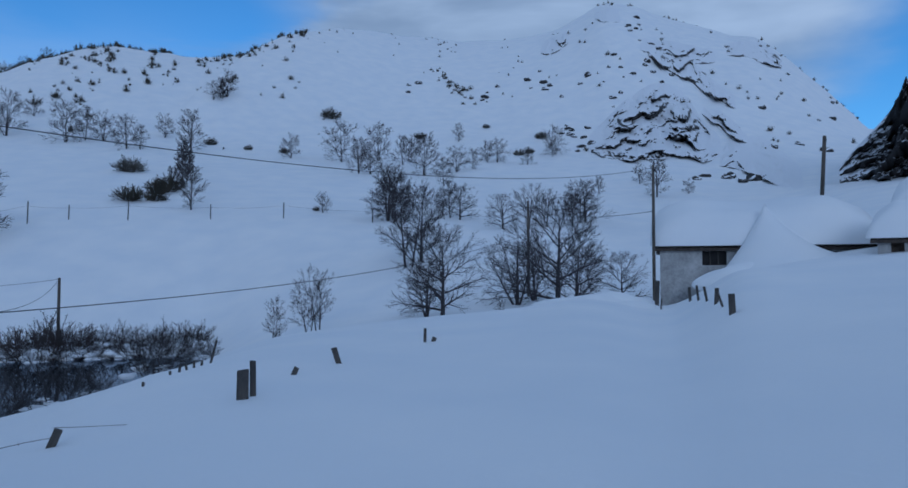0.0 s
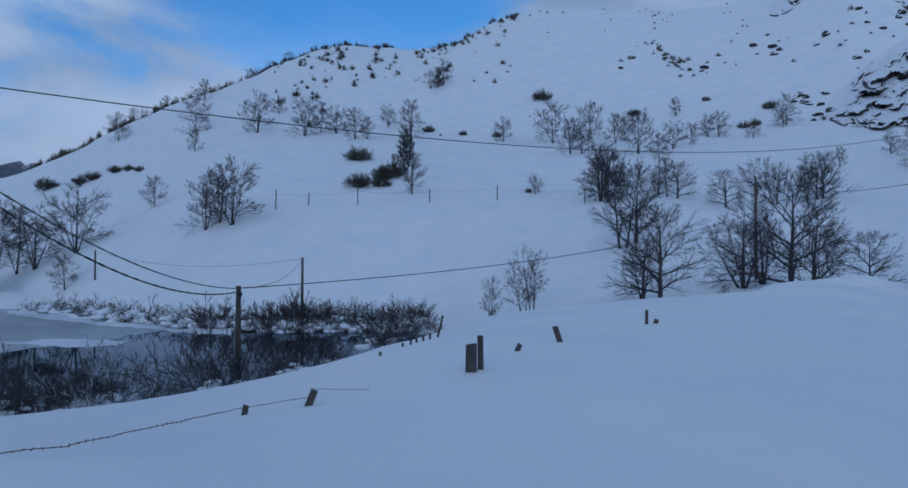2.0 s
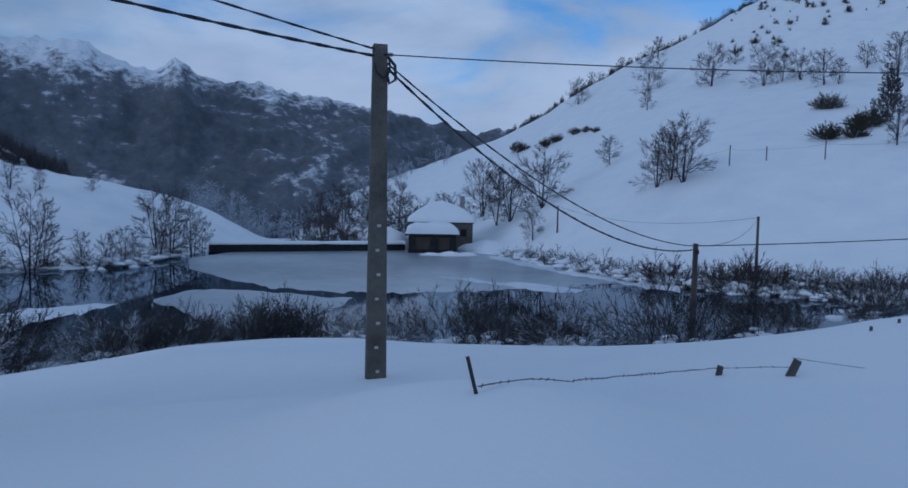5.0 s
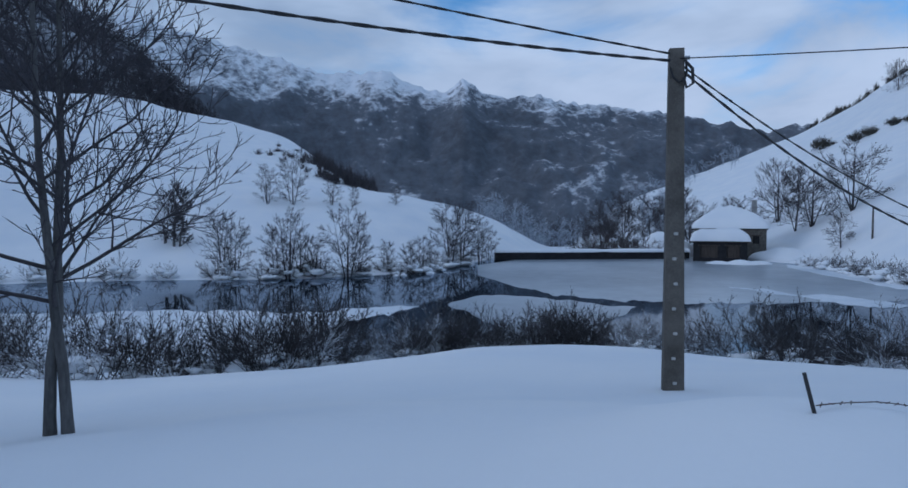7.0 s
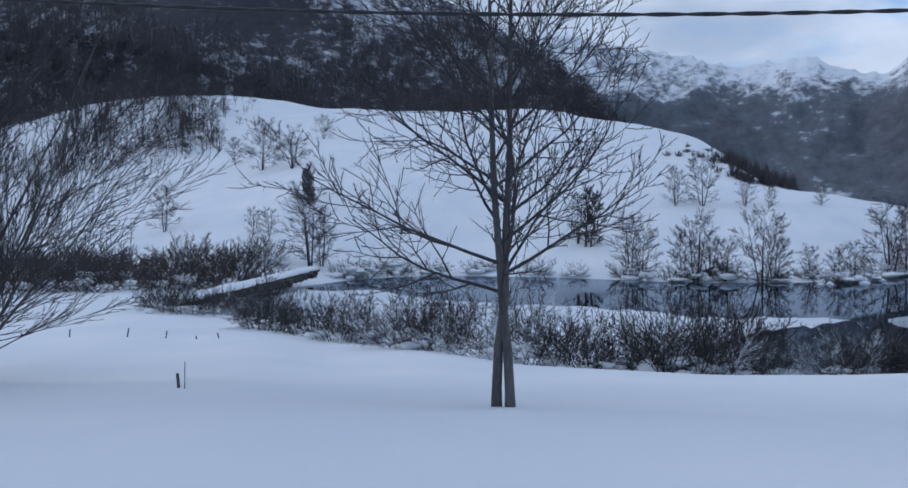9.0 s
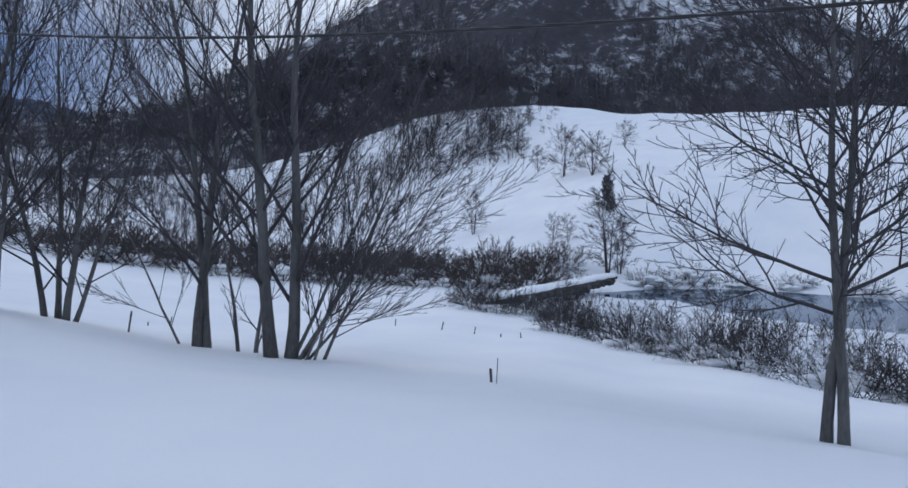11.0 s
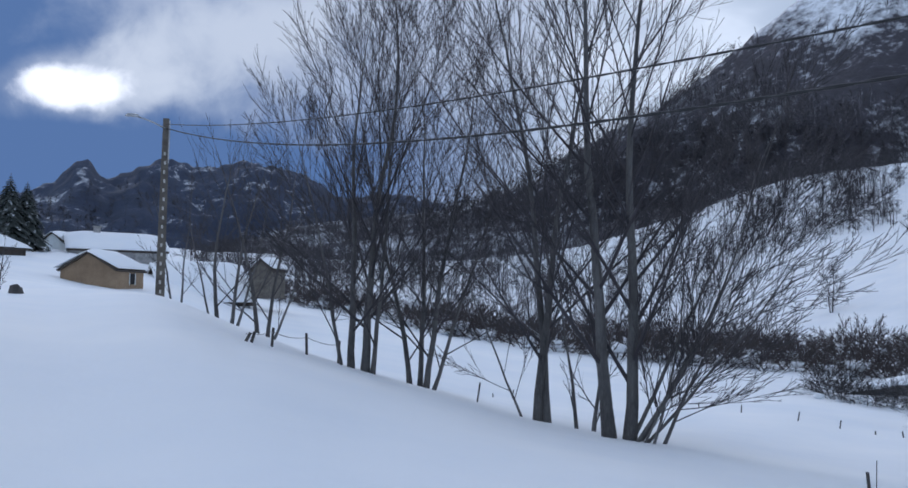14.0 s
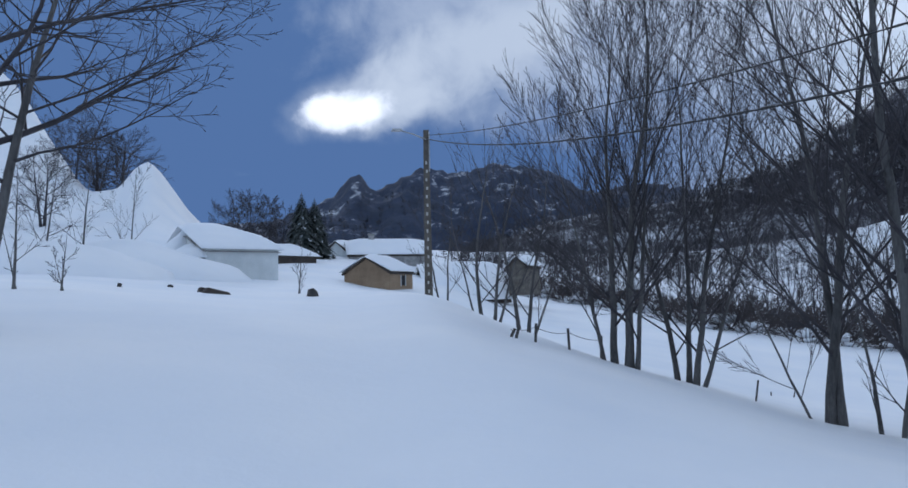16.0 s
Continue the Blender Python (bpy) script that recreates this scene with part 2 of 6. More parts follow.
PLASTER = varied("limewashed_plaster", (0.55, 0.58, 0.57), (0.72, 0.74, 0.73), 0.85, 0.8, 14.0, 0.2, 0.01)
OCHRE = varied("ochre_render", (0.21, 0.145, 0.09), (0.34, 0.245, 0.155), 0.9, 0.9, 14.0, 0.3, 0.01)
PLANK = varied("dark_planks", (0.03, 0.025, 0.022), (0.09, 0.07, 0.055), 0.8, 2.0, 25.0, 0.4, 0.01, stretch=(4, 4, 0.4))
# near-black for the shade inside openings; also on weir, bridge, shed and gear
DARK = varied("near_black", (0.01, 0.01, 0.012), (0.025, 0.025, 0.028), 0.9, 2.0, 20.0, 0.1, 0.01)
STEEL = varied("galvanised_steel", (0.3, 0.31, 0.32), (0.5, 0.51, 0.52), 0.45, 4.0, 50.0, 0.1, 0.003, metal=0.8)
MARK = varied("pale_hole_mark", (0.4, 0.39, 0.36), (0.6, 0.58, 0.54), 0.85, 8.0, 60.0, 0.2, 0.004)


# ---- mesh helpers ----
def mesh_of(name, verts, faces, mat, smooth=False):
    me = bpy.data.meshes.new(name)
    me.from_pydata([tuple(v) for v in verts], [], faces)
    me.materials.append(mat)
    if smooth:
        me.polygons.foreach_set("use_smooth", [True] * len(me.polygons))
    me.update()
    return me


def part(name, bm, mat, parent, label=""):
    """Links a bmesh or a mesh as one mesh object under a thing or a part."""
    if isinstance(bm, bmesh.types.BMesh):
        me = bpy.data.meshes.new(name)
        bm.to_mesh(me)
        bm.free()
        me.materials.append(mat)
    else:
        me = bm
    ob = new(name, me)
    ob.parent = parent
    if label:
        tagged(ob, label)
    return ob


def thing(name, m, label, category, group="", kind=""):
    ob = new(name)
    ob.empty_display_size = 0.2
    ob.matrix_world = m
    return tagged(ob, label, category, group, kind)


def box_bm(x, y, z, at=(0, 0, 0), bevel=0.0, taper=1.0, bm=None):
    """A box of that size standing on at, its top scaled by taper, its edges rounded by bevel."""
    own = bmesh.new()
    made = bmesh.ops.create_cube(own, size=1)
    for v in made["verts"]:
        k = taper if v.co.z > 0 else 1.0
        v.co = Vector((v.co.x * x * k, v.co.y * y * k, (v.co.z + 0.5) * z))
    if bevel:
        bmesh.ops.bevel(own, geom=own.edges[:], offset=bevel, segments=2, affect="EDGES", profile=0.6)
    bmesh.ops.translate(own, verts=own.verts[:], vec=at)
    if bm is None:
        return own
    tmp = bpy.data.meshes.new("tmp")
    own.to_mesh(tmp)
    own.free()
    bm.from_mesh(tmp)
    bpy.data.meshes.remove(tmp)
    return bm


def tube(points, radii, sides, verts, faces, cap=True):
    """Adds a tapering tube along points to verts and faces."""
    base = len(verts)
    last = None
    count = len(points)
    for i, p in enumerate(points):
        d = (points[min(i + 1, count - 1)] - points[max(i - 1, 0)])
        d = d.normalized() if d.length > 1e-9 else Vector((0, 0, 1))
        if last is None:
            side = d.orthogonal().normalized()
        else:
            side = (last - d * last.dot(d))
            side = side.normalized() if side.length > 1e-6 else d.orthogonal().normalized()
        last = side
        other = d.cross(side)
        for k in range(sides):
            a = 2 * math.pi * k / sides
            verts.append(p + (side * math.cos(a) + other * math.sin(a)) * radii[i])
    for i in range(count - 1):
        for k in range(sides):
            a, b = base + i * sides + k, base + i * sides + (k + 1) % sides
            faces.append((a, b, b + sides, a + sides))
    if cap:
        faces.append(tuple(base + k for k in reversed(range(sides))))
        faces.append(tuple(base + (count - 1) * sides + k for k in range(sides)))


# ---- the lie of the land ----
def pchip(x, xs, ys):
    """Smooth curve through knots that never overshoots them."""
    xs, ys, x = np.asarray(xs, float), np.asarray(ys, float), np.asarray(x, float)
    h = np.diff(xs)
    s = np.diff(ys) / h
    d = np.zeros(len(xs))
    w1, w2 = 2 * h[1:] + h[:-1], h[1:] + 2 * h[:-1]
    ok = s[1:] * s[:-1] > 0
    with np.errstate(divide="ignore", invalid="ignore"):
        inner = (w1 + w2) / (w1 / s[:-1] + w2 / s[1:])
    d[1:-1] = np.where(ok, inner, 0)
    d[0], d[-1] = s[0], s[-1]
    i = np.clip(np.searchsorted(xs, x) - 1, 0, len(h) - 1)
    t = np.clip((x - xs[i]) / h[i], 0, 1)
    return (ys[i] * (1 + 2 * t) * (1 - t) ** 2 + d[i] * h[i] * t * (1 - t) ** 2
            + ys[i + 1] * t * t * (3 - 2 * t) + d[i + 1] * h[i] * t * t * (t - 1))


def around(rows, col, bearings):
    """A quantity given at some bearings, taken round the full circle."""
    xs = [r[0] for r in rows]
    ys = [r[col] for r in rows]
    xs = [xs[-1] - 360] + xs + [xs[0] + 360]
    ys = [ys[-1]] + ys + [ys[0]]
    b = (np.asarray(bearings, float) - rows[0][0]) % 360 + rows[0][0]
    return pchip(b, xs, ys)


LAKE = EYE - 6.5
# rings of the land, fitted to the camera's view: bearing, distance, then the height against the eye as a slope in
# degrees (s) or in metres (m)
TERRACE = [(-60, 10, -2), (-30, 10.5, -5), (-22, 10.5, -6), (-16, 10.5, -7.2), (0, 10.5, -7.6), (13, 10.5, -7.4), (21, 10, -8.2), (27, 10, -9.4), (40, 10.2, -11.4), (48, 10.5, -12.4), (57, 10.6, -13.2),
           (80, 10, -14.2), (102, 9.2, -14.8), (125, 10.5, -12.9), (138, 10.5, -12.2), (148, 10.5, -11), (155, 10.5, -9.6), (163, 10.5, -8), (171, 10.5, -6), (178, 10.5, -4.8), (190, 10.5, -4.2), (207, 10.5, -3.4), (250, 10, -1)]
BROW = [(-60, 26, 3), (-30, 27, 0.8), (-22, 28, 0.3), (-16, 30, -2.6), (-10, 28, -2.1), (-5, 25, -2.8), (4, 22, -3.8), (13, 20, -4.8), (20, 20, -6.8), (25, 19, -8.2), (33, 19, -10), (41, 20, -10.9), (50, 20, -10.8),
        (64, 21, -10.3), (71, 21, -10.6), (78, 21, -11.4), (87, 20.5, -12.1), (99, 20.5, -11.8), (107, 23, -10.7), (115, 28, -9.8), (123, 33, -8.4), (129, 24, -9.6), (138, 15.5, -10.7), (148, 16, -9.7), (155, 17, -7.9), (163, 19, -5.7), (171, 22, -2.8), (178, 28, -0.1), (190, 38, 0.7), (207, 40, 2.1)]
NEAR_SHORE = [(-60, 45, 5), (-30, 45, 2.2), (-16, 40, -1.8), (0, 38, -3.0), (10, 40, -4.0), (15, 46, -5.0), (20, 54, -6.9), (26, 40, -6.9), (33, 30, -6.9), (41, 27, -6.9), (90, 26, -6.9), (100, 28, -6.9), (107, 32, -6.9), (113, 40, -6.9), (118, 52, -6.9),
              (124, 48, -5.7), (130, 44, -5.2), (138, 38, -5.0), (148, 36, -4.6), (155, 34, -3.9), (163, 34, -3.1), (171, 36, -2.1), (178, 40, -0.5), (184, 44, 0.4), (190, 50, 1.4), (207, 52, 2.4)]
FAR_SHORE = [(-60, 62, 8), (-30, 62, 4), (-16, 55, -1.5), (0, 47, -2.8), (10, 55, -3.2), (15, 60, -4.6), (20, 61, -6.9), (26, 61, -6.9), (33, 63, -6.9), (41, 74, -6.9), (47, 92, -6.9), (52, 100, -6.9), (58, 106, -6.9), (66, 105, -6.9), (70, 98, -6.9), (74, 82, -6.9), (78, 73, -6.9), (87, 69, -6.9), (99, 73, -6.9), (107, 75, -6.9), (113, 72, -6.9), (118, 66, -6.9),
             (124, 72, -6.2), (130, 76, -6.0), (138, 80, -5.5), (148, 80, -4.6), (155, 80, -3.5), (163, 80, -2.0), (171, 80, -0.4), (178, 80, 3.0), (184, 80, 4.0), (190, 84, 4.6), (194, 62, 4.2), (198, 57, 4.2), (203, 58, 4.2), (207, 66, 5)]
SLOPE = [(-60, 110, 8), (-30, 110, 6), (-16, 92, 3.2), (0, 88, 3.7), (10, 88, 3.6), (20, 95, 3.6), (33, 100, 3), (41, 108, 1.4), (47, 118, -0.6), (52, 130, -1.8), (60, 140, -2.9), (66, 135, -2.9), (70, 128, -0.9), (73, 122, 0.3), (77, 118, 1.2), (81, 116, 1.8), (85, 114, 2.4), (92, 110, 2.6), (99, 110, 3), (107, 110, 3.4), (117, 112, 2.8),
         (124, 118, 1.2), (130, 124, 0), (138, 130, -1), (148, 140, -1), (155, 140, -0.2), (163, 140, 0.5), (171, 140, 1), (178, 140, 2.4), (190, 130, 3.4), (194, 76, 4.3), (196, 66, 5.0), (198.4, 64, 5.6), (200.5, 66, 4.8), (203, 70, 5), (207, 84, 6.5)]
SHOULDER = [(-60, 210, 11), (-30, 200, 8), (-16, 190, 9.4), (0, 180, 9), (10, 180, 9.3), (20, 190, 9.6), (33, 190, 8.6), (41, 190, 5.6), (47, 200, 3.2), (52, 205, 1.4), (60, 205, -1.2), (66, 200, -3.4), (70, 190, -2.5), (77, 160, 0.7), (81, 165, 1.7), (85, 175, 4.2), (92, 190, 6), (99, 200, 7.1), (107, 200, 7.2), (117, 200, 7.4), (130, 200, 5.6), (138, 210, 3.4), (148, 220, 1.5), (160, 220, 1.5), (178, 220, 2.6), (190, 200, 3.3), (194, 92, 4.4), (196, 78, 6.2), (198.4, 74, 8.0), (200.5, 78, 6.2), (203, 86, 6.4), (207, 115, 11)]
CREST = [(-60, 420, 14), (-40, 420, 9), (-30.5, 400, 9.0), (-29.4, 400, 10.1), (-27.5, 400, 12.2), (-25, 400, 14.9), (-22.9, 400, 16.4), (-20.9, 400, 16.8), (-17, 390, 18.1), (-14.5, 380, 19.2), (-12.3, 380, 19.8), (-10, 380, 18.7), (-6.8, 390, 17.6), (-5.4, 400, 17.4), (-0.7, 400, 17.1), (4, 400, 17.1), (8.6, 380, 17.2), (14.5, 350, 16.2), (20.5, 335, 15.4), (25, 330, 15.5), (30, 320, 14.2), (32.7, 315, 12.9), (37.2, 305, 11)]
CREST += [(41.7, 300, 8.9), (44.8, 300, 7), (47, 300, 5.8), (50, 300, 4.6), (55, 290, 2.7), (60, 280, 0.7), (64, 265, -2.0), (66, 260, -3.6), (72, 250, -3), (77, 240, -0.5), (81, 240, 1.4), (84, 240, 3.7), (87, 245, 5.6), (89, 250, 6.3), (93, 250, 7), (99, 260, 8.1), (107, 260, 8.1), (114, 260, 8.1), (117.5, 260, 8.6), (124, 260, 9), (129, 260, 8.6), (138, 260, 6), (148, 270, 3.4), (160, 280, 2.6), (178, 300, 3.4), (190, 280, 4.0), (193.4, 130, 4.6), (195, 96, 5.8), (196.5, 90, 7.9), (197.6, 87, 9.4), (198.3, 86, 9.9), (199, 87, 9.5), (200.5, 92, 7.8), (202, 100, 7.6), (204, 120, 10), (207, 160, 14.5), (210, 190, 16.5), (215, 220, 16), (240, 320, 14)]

N_TURN = 800
BEARINGS = -60 + 360 * np.arange(N_TURN) / N_TURN
RANGES = np.concatenate([np.linspace(0, 12, 25), np.geomspace(12.4, 130, 110), np.geomspace(132, 520, 75), np.geomspace(560, 4600, 14)])


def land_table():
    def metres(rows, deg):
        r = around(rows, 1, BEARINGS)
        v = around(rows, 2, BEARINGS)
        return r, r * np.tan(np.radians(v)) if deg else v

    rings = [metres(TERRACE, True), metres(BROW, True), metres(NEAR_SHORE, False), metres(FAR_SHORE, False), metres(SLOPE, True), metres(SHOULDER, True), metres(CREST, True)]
    table = np.zeros((N_TURN, len(RANGES)))
    for i in range(N_TURN):
        rr = [0.0, 5.5] + [r[i] for r, _ in rings]
        zz = [-EYE, -EYE + (rings[0][1][i] + EYE) * 0.12] + [z[i] for _, z in rings]
        rr += [rr[-1] * 1.35, 1500, 4700]
        # valley ground lowered beyond the weir so the camera sees the range's foot
        fall = 85 * math.exp(-((BEARINGS[i] - 62) / 10) ** 4)
        zz += [zz[-1] * 0.93 - 6 - 0.1 * fall, min(zz[-1] * 0.5, 20.0) - 10 - fall, -30 - fall]
        # the lake bed between the shores
        if zz[4] < -6.8 and zz[5] < -6.8:
            table[i] = pchip(RANGES, rr, zz)
            inside = (RANGES > rr[4]) & (RANGES < rr[5])
            k = (RANGES - rr[4]) / max(rr[5] - rr[4], 0.1)
            table[i] = np.where(inside, table[i] - 1.5 * np.sin(np.pi * np.clip(k, 0, 1)), table[i])
        else:
            table[i] = pchip(RANGES, rr, zz)
    # swells and drifts in the snow
    for i in range(N_TURN):
        a = math.radians(BEARINGS[i])
        sx, sy = -math.sin(a), math.cos(a)
        for j in range(1, len(RANGES)):
            r = RANGES[j]
            p = Vector((sx * r, sy * r, 0))
            amp = 0.05 + 0.0045 * max(0.0, r - 40) if r < 560 else 8
            size = 5 + 0.05 * r
            far = min(1.0, r / 6)
            table[i, j] += far * amp * noise.fractal(p / size, 1.0, 2.0, 3)
            # the soft trough of the snowed road, and an old track to the barn
            for way, depth, wide in ((183.2, 0.16, 1.0), (-17.5, 0.07, 0.8), (-14.5, 0.05, 0.5)):
                off = math.radians(BEARINGS[i] - way)
                if math.cos(off) > 0 and 2 < r < 34:
                    fade = min(1.0, (r - 2) / 4) * min(1.0, (34 - r) / 8)
                    table[i, j] -= depth * fade * math.exp(-(r * math.sin(off) / wide) ** 2)
            # the shoulder of the right-hand hill stands out before the left one
            if 205 < r < 395:
                edge = 19.6 - 10.6 * (r - 235) / 140 - BEARINGS[i]
                if -1.5 < edge < 11:
                    rise = min(1.0, max(0.0, (edge + 1.2) / 1.6))
                    table[i, j] += 5.5 * rise * rise * (3 - 2 * rise) * min(1.0, (11 - edge) / 8) * min(1.0, (r - 205) / 25, (395 - r) / 30)
            # low mound of snow at the iron post, sized to fit the camera's view
            table[i, j] += 0.57 * math.exp(-((p.x + 3.27) ** 2 + (p.y - 2.74) ** 2) / 2.6)
    return table + EYE


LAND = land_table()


def ground_z(x, y):
    """The height of the snow at a place."""
    r = math.hypot(x, y)
    b = (math.degrees(math.atan2(-x, y)) + 60) % 360 / 360 * N_TURN
    i, j = int(b) % N_TURN, min(max(int(np.searchsorted(RANGES, r)) - 1, 0), len(RANGES) - 2)
    u, v = b - int(b), min(max((r - RANGES[j]) / (RANGES[j + 1] - RANGES[j]), 0), 1)
    k = (i + 1) % N_TURN
    return float((LAND[i, j] * (1 - u) + LAND[k, j] * u) * (1 - v) + (LAND[i, j + 1] * (1 - u) + LAND[k, j + 1] * u) * v)


def on_snow(bearing, r, sink=0.0):
    p = ahead(bearing, r)
    p.z = ground_z(p.x, p.y) - sink
    return p


def build_ground():
    verts, faces = [], []
    for i in range(N_TURN):
        a = math.radians(BEARINGS[i])
        for j in range(1, len(RANGES)):
            verts.append((-math.sin(a) * RANGES[j], math.cos(a) * RANGES[j], LAND[i, j]))
    m = len(RANGES) - 1
    verts.append((0, 0, LAND[0, 0]))
    for i in range(N_TURN):
        k = (i + 1) % N_TURN
        faces.append((len(verts) - 1, k * m, i * m))
        for j in range(m - 1):
            faces.append((i * m + j, k * m + j, k * m + j + 1, i * m + j + 1))
    ob = new("ground", mesh_of("ground", verts, faces, SNOW, True))
    me = ob.data
    if me.polygons[0].normal.z < 0:
        me.flip_normals()
    tagged(ob, "deep smooth snow over meadows, lake banks and hills", "ground", kind="structure")


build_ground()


# ---- the lake ----
def build_lake():
    m, n, ln, add, bsdf = material("lake_water", (0.008, 0.012, 0.016), 0.3)
    bsdf.inputs["Specular IOR Level"].default_value = 0.0
    coord = n.new("ShaderNodeTexCoord")
    wave = add("ShaderNodeTexNoise", Scale=0.5, Detail=3.0)
    ln.new(coord.outputs["Object"], wave.inputs["Vector"])
    rel = add("ShaderNodeBump", Strength=0.05, Distance=0.04)
    ln.new(wave.outputs["Fac"], rel.inputs["Height"])
    shine = n.new("ShaderNodeBsdfGlossy")
    shine.inputs["Color"].default_value, shine.inputs["Roughness"].default_value = (0.74, 0.81, 0.91, 1), 0.035
    gloss = add("ShaderNodeFresnel", IOR=1.33)
    blend = n.new("ShaderNodeMixShader")
    for node in (bsdf, shine, gloss):
        ln.new(rel.outputs[0], node.inputs["Normal"])
    ln.new(gloss.outputs[0], blend.inputs[0])
    ln.new(bsdf.outputs[0], blend.inputs[1])
    ln.new(shine.outputs[0], blend.inputs[2])
    ln.new(blend.outputs[0], [k for k in n if k.type == "OUTPUT_MATERIAL"][0].inputs["Surface"])
    near, far = [], []
    for b in np.arange(17, 121.5, 1.5):
        rn, rf = around(NEAR_SHORE, 1, [b])[0] - 2.5, around(FAR_SHORE, 1, [b])[0] + 2.5
        near.append(ahead(b, rn, LAKE))
        far.append(ahead(b, rf, LAKE))
    verts = near + far
    faces = [(i + 1, i, len(near) + i, len(near) + i + 1) for i in range(len(near) - 1)]
    ob = new("water", mesh_of("water", verts, faces, m))
    if ob.data.polygons[0].normal.z < 0:
        ob.data.flip_normals()
    tagged(ob, "still dark lake water mirroring the wooded hills", "lake", kind="structure")


build_lake()


# ---- mountains behind ----
def mountain(name, rows, foot, crest_r, mat, label, rough, seed, steps=26, back=1.3, power=1.0, base=-12):
    """A range as a strip of land from its foot to its crest and down behind; rows: bearing and slope to the crest line."""
    b0, b1 = rows[0][0], rows[-1][0]
    bs = np.linspace(b0, b1, int((b1 - b0) * 6))
    up = pchip(bs, [r[0] for r in rows], [r[1] for r in rows])
    verts, faces = [], []
    for b, e in zip(bs, up):
        top = crest_r * math.tan(math.radians(e))
        for k in range(steps + 4):
            f = k / steps
            if f <= 1:
                r = foot + (crest_r - foot) * f
                z = base + (top - base) * (f ** power)
            else:
                r = crest_r * (1 + (back - 1) * (f - 1) * 6)
                z = top - (f - 1) * 6 * (top + 30) * 0.5
            p = ahead(b, r)
            gully = noise.fractal(Vector((p.x, p.y, 0)) / (crest_r * 0.22) + Vector((seed, seed, seed)), 0.9, 2.1, 4)
            n_fine = 0.09 if f > 0.8 else 0.045
            fine = noise.fractal(Vector((p.x, p.y, 0)) / (crest_r * 0.05) + Vector((seed, 0, seed)), 0.8, 2.1, 3)
            w = f * max(0.0, 1 - f) * 3.2 if f < 1 else 0.0
            jag = noise.fractal(Vector((p.x, p.y, 0)) / (crest_r * 0.014) + Vector((0, seed, seed)), 0.9, 2.1, 3)
            z += (gully * w + fine * (0.2 * w + n_fine) + jag * n_fine * 1.1) * rough * crest_r
            verts.append((p.x, p.y, z + EYE))
    m = steps + 4
    for i in range(len(bs) - 1):
        for k in range(m - 1):
            faces.append((i * m + k, (i + 1) * m + k, (i + 1) * m + k + 1, i * m + k + 1))
    me = mesh_of(name, verts, faces, mat, True)
    if sum(p.normal.z for p in me.polygons) < 0:
        me.flip_normals()
    ob = new(name, me)
    tagged(ob, label, "mountain", kind="structure")
    return ob


# the bluish grey of distance haze is put into this wood's colour
FOREST_FAR = cover_material("hazed_wooded_slope", (0.12, 0.132, 0.158), 0.12, 0.05, 0.006, 0.35, (215, 310), 1.6)
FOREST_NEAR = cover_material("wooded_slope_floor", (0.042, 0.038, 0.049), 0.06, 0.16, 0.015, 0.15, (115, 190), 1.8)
# blue of haze and shade is put into the crag's ground colour
CRAG = cover_material("hazed_snowy_crag", (0.026, 0.038, 0.075), 0.11, 0.05, 0.009, 0.1, None, 1.5)
mountain("backdrop_wooded_range", [(36, 2), (44, 5), (48, 6), (50.7, 5.9), (53, 6.5), (59, 7.7), (63, 8.3), (67, 8.9), (70.6, 9.3), (71.6, 9.7), (72.3, 10.2), (72.9, 10.5), (73.4, 10.0), (74.7, 9.5), (79.8, 11), (83.8, 10.7), (87, 11.6), (91, 12.5), (95, 13.5), (102, 14), (112, 12)], 1250, 1800, FOREST_FAR, "wooded mountain range greyed for haze, dusted with snow", 0.055, 3.1, 40, base=-75)
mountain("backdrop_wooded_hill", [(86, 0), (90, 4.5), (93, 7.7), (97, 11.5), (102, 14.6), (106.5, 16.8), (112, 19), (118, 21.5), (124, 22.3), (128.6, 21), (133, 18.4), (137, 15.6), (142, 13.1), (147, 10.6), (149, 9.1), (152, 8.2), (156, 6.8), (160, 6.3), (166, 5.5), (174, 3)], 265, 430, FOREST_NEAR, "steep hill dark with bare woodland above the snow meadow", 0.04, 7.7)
mountain("backdrop_crags", [(140, 5), (150, 8), (156, 7.5), (160, 8), (164, 7.6), (167, 9), (170.6, 10), (174, 9.5), (177, 9.9), (179, 9.4), (181.3, 8.2), (182.0, 8.6), (182.5, 9.1), (183.2, 9.0), (183.8, 8.5), (184.6, 7.8), (185.8, 7.2), (191, 5.6), (196, 5.2), (206, 4.5), (225, 4)], 800, 1300, CRAG, "craggy mountain tinted dark blue for haze, streaked with snow", 0.05, 1.3, 40)


# ---- bare trees ----
def limb(rng, p, d, length, segs, wobble, lift, curl=0.0):
    """A crooked line; curl makes it turn up more towards its end."""
    pts, step = [p.copy()], length / segs
    for i in range(segs):
        up = lift + curl * (i / segs) ** 2
        d = (d + Vector((rng.uniform(-1, 1), rng.uniform(-1, 1), rng.uniform(-0.7, 0.7))) * wobble + Vector((0, 0, up))).normalized()
        p = p + d * step
        pts.append(p.copy())
    return pts


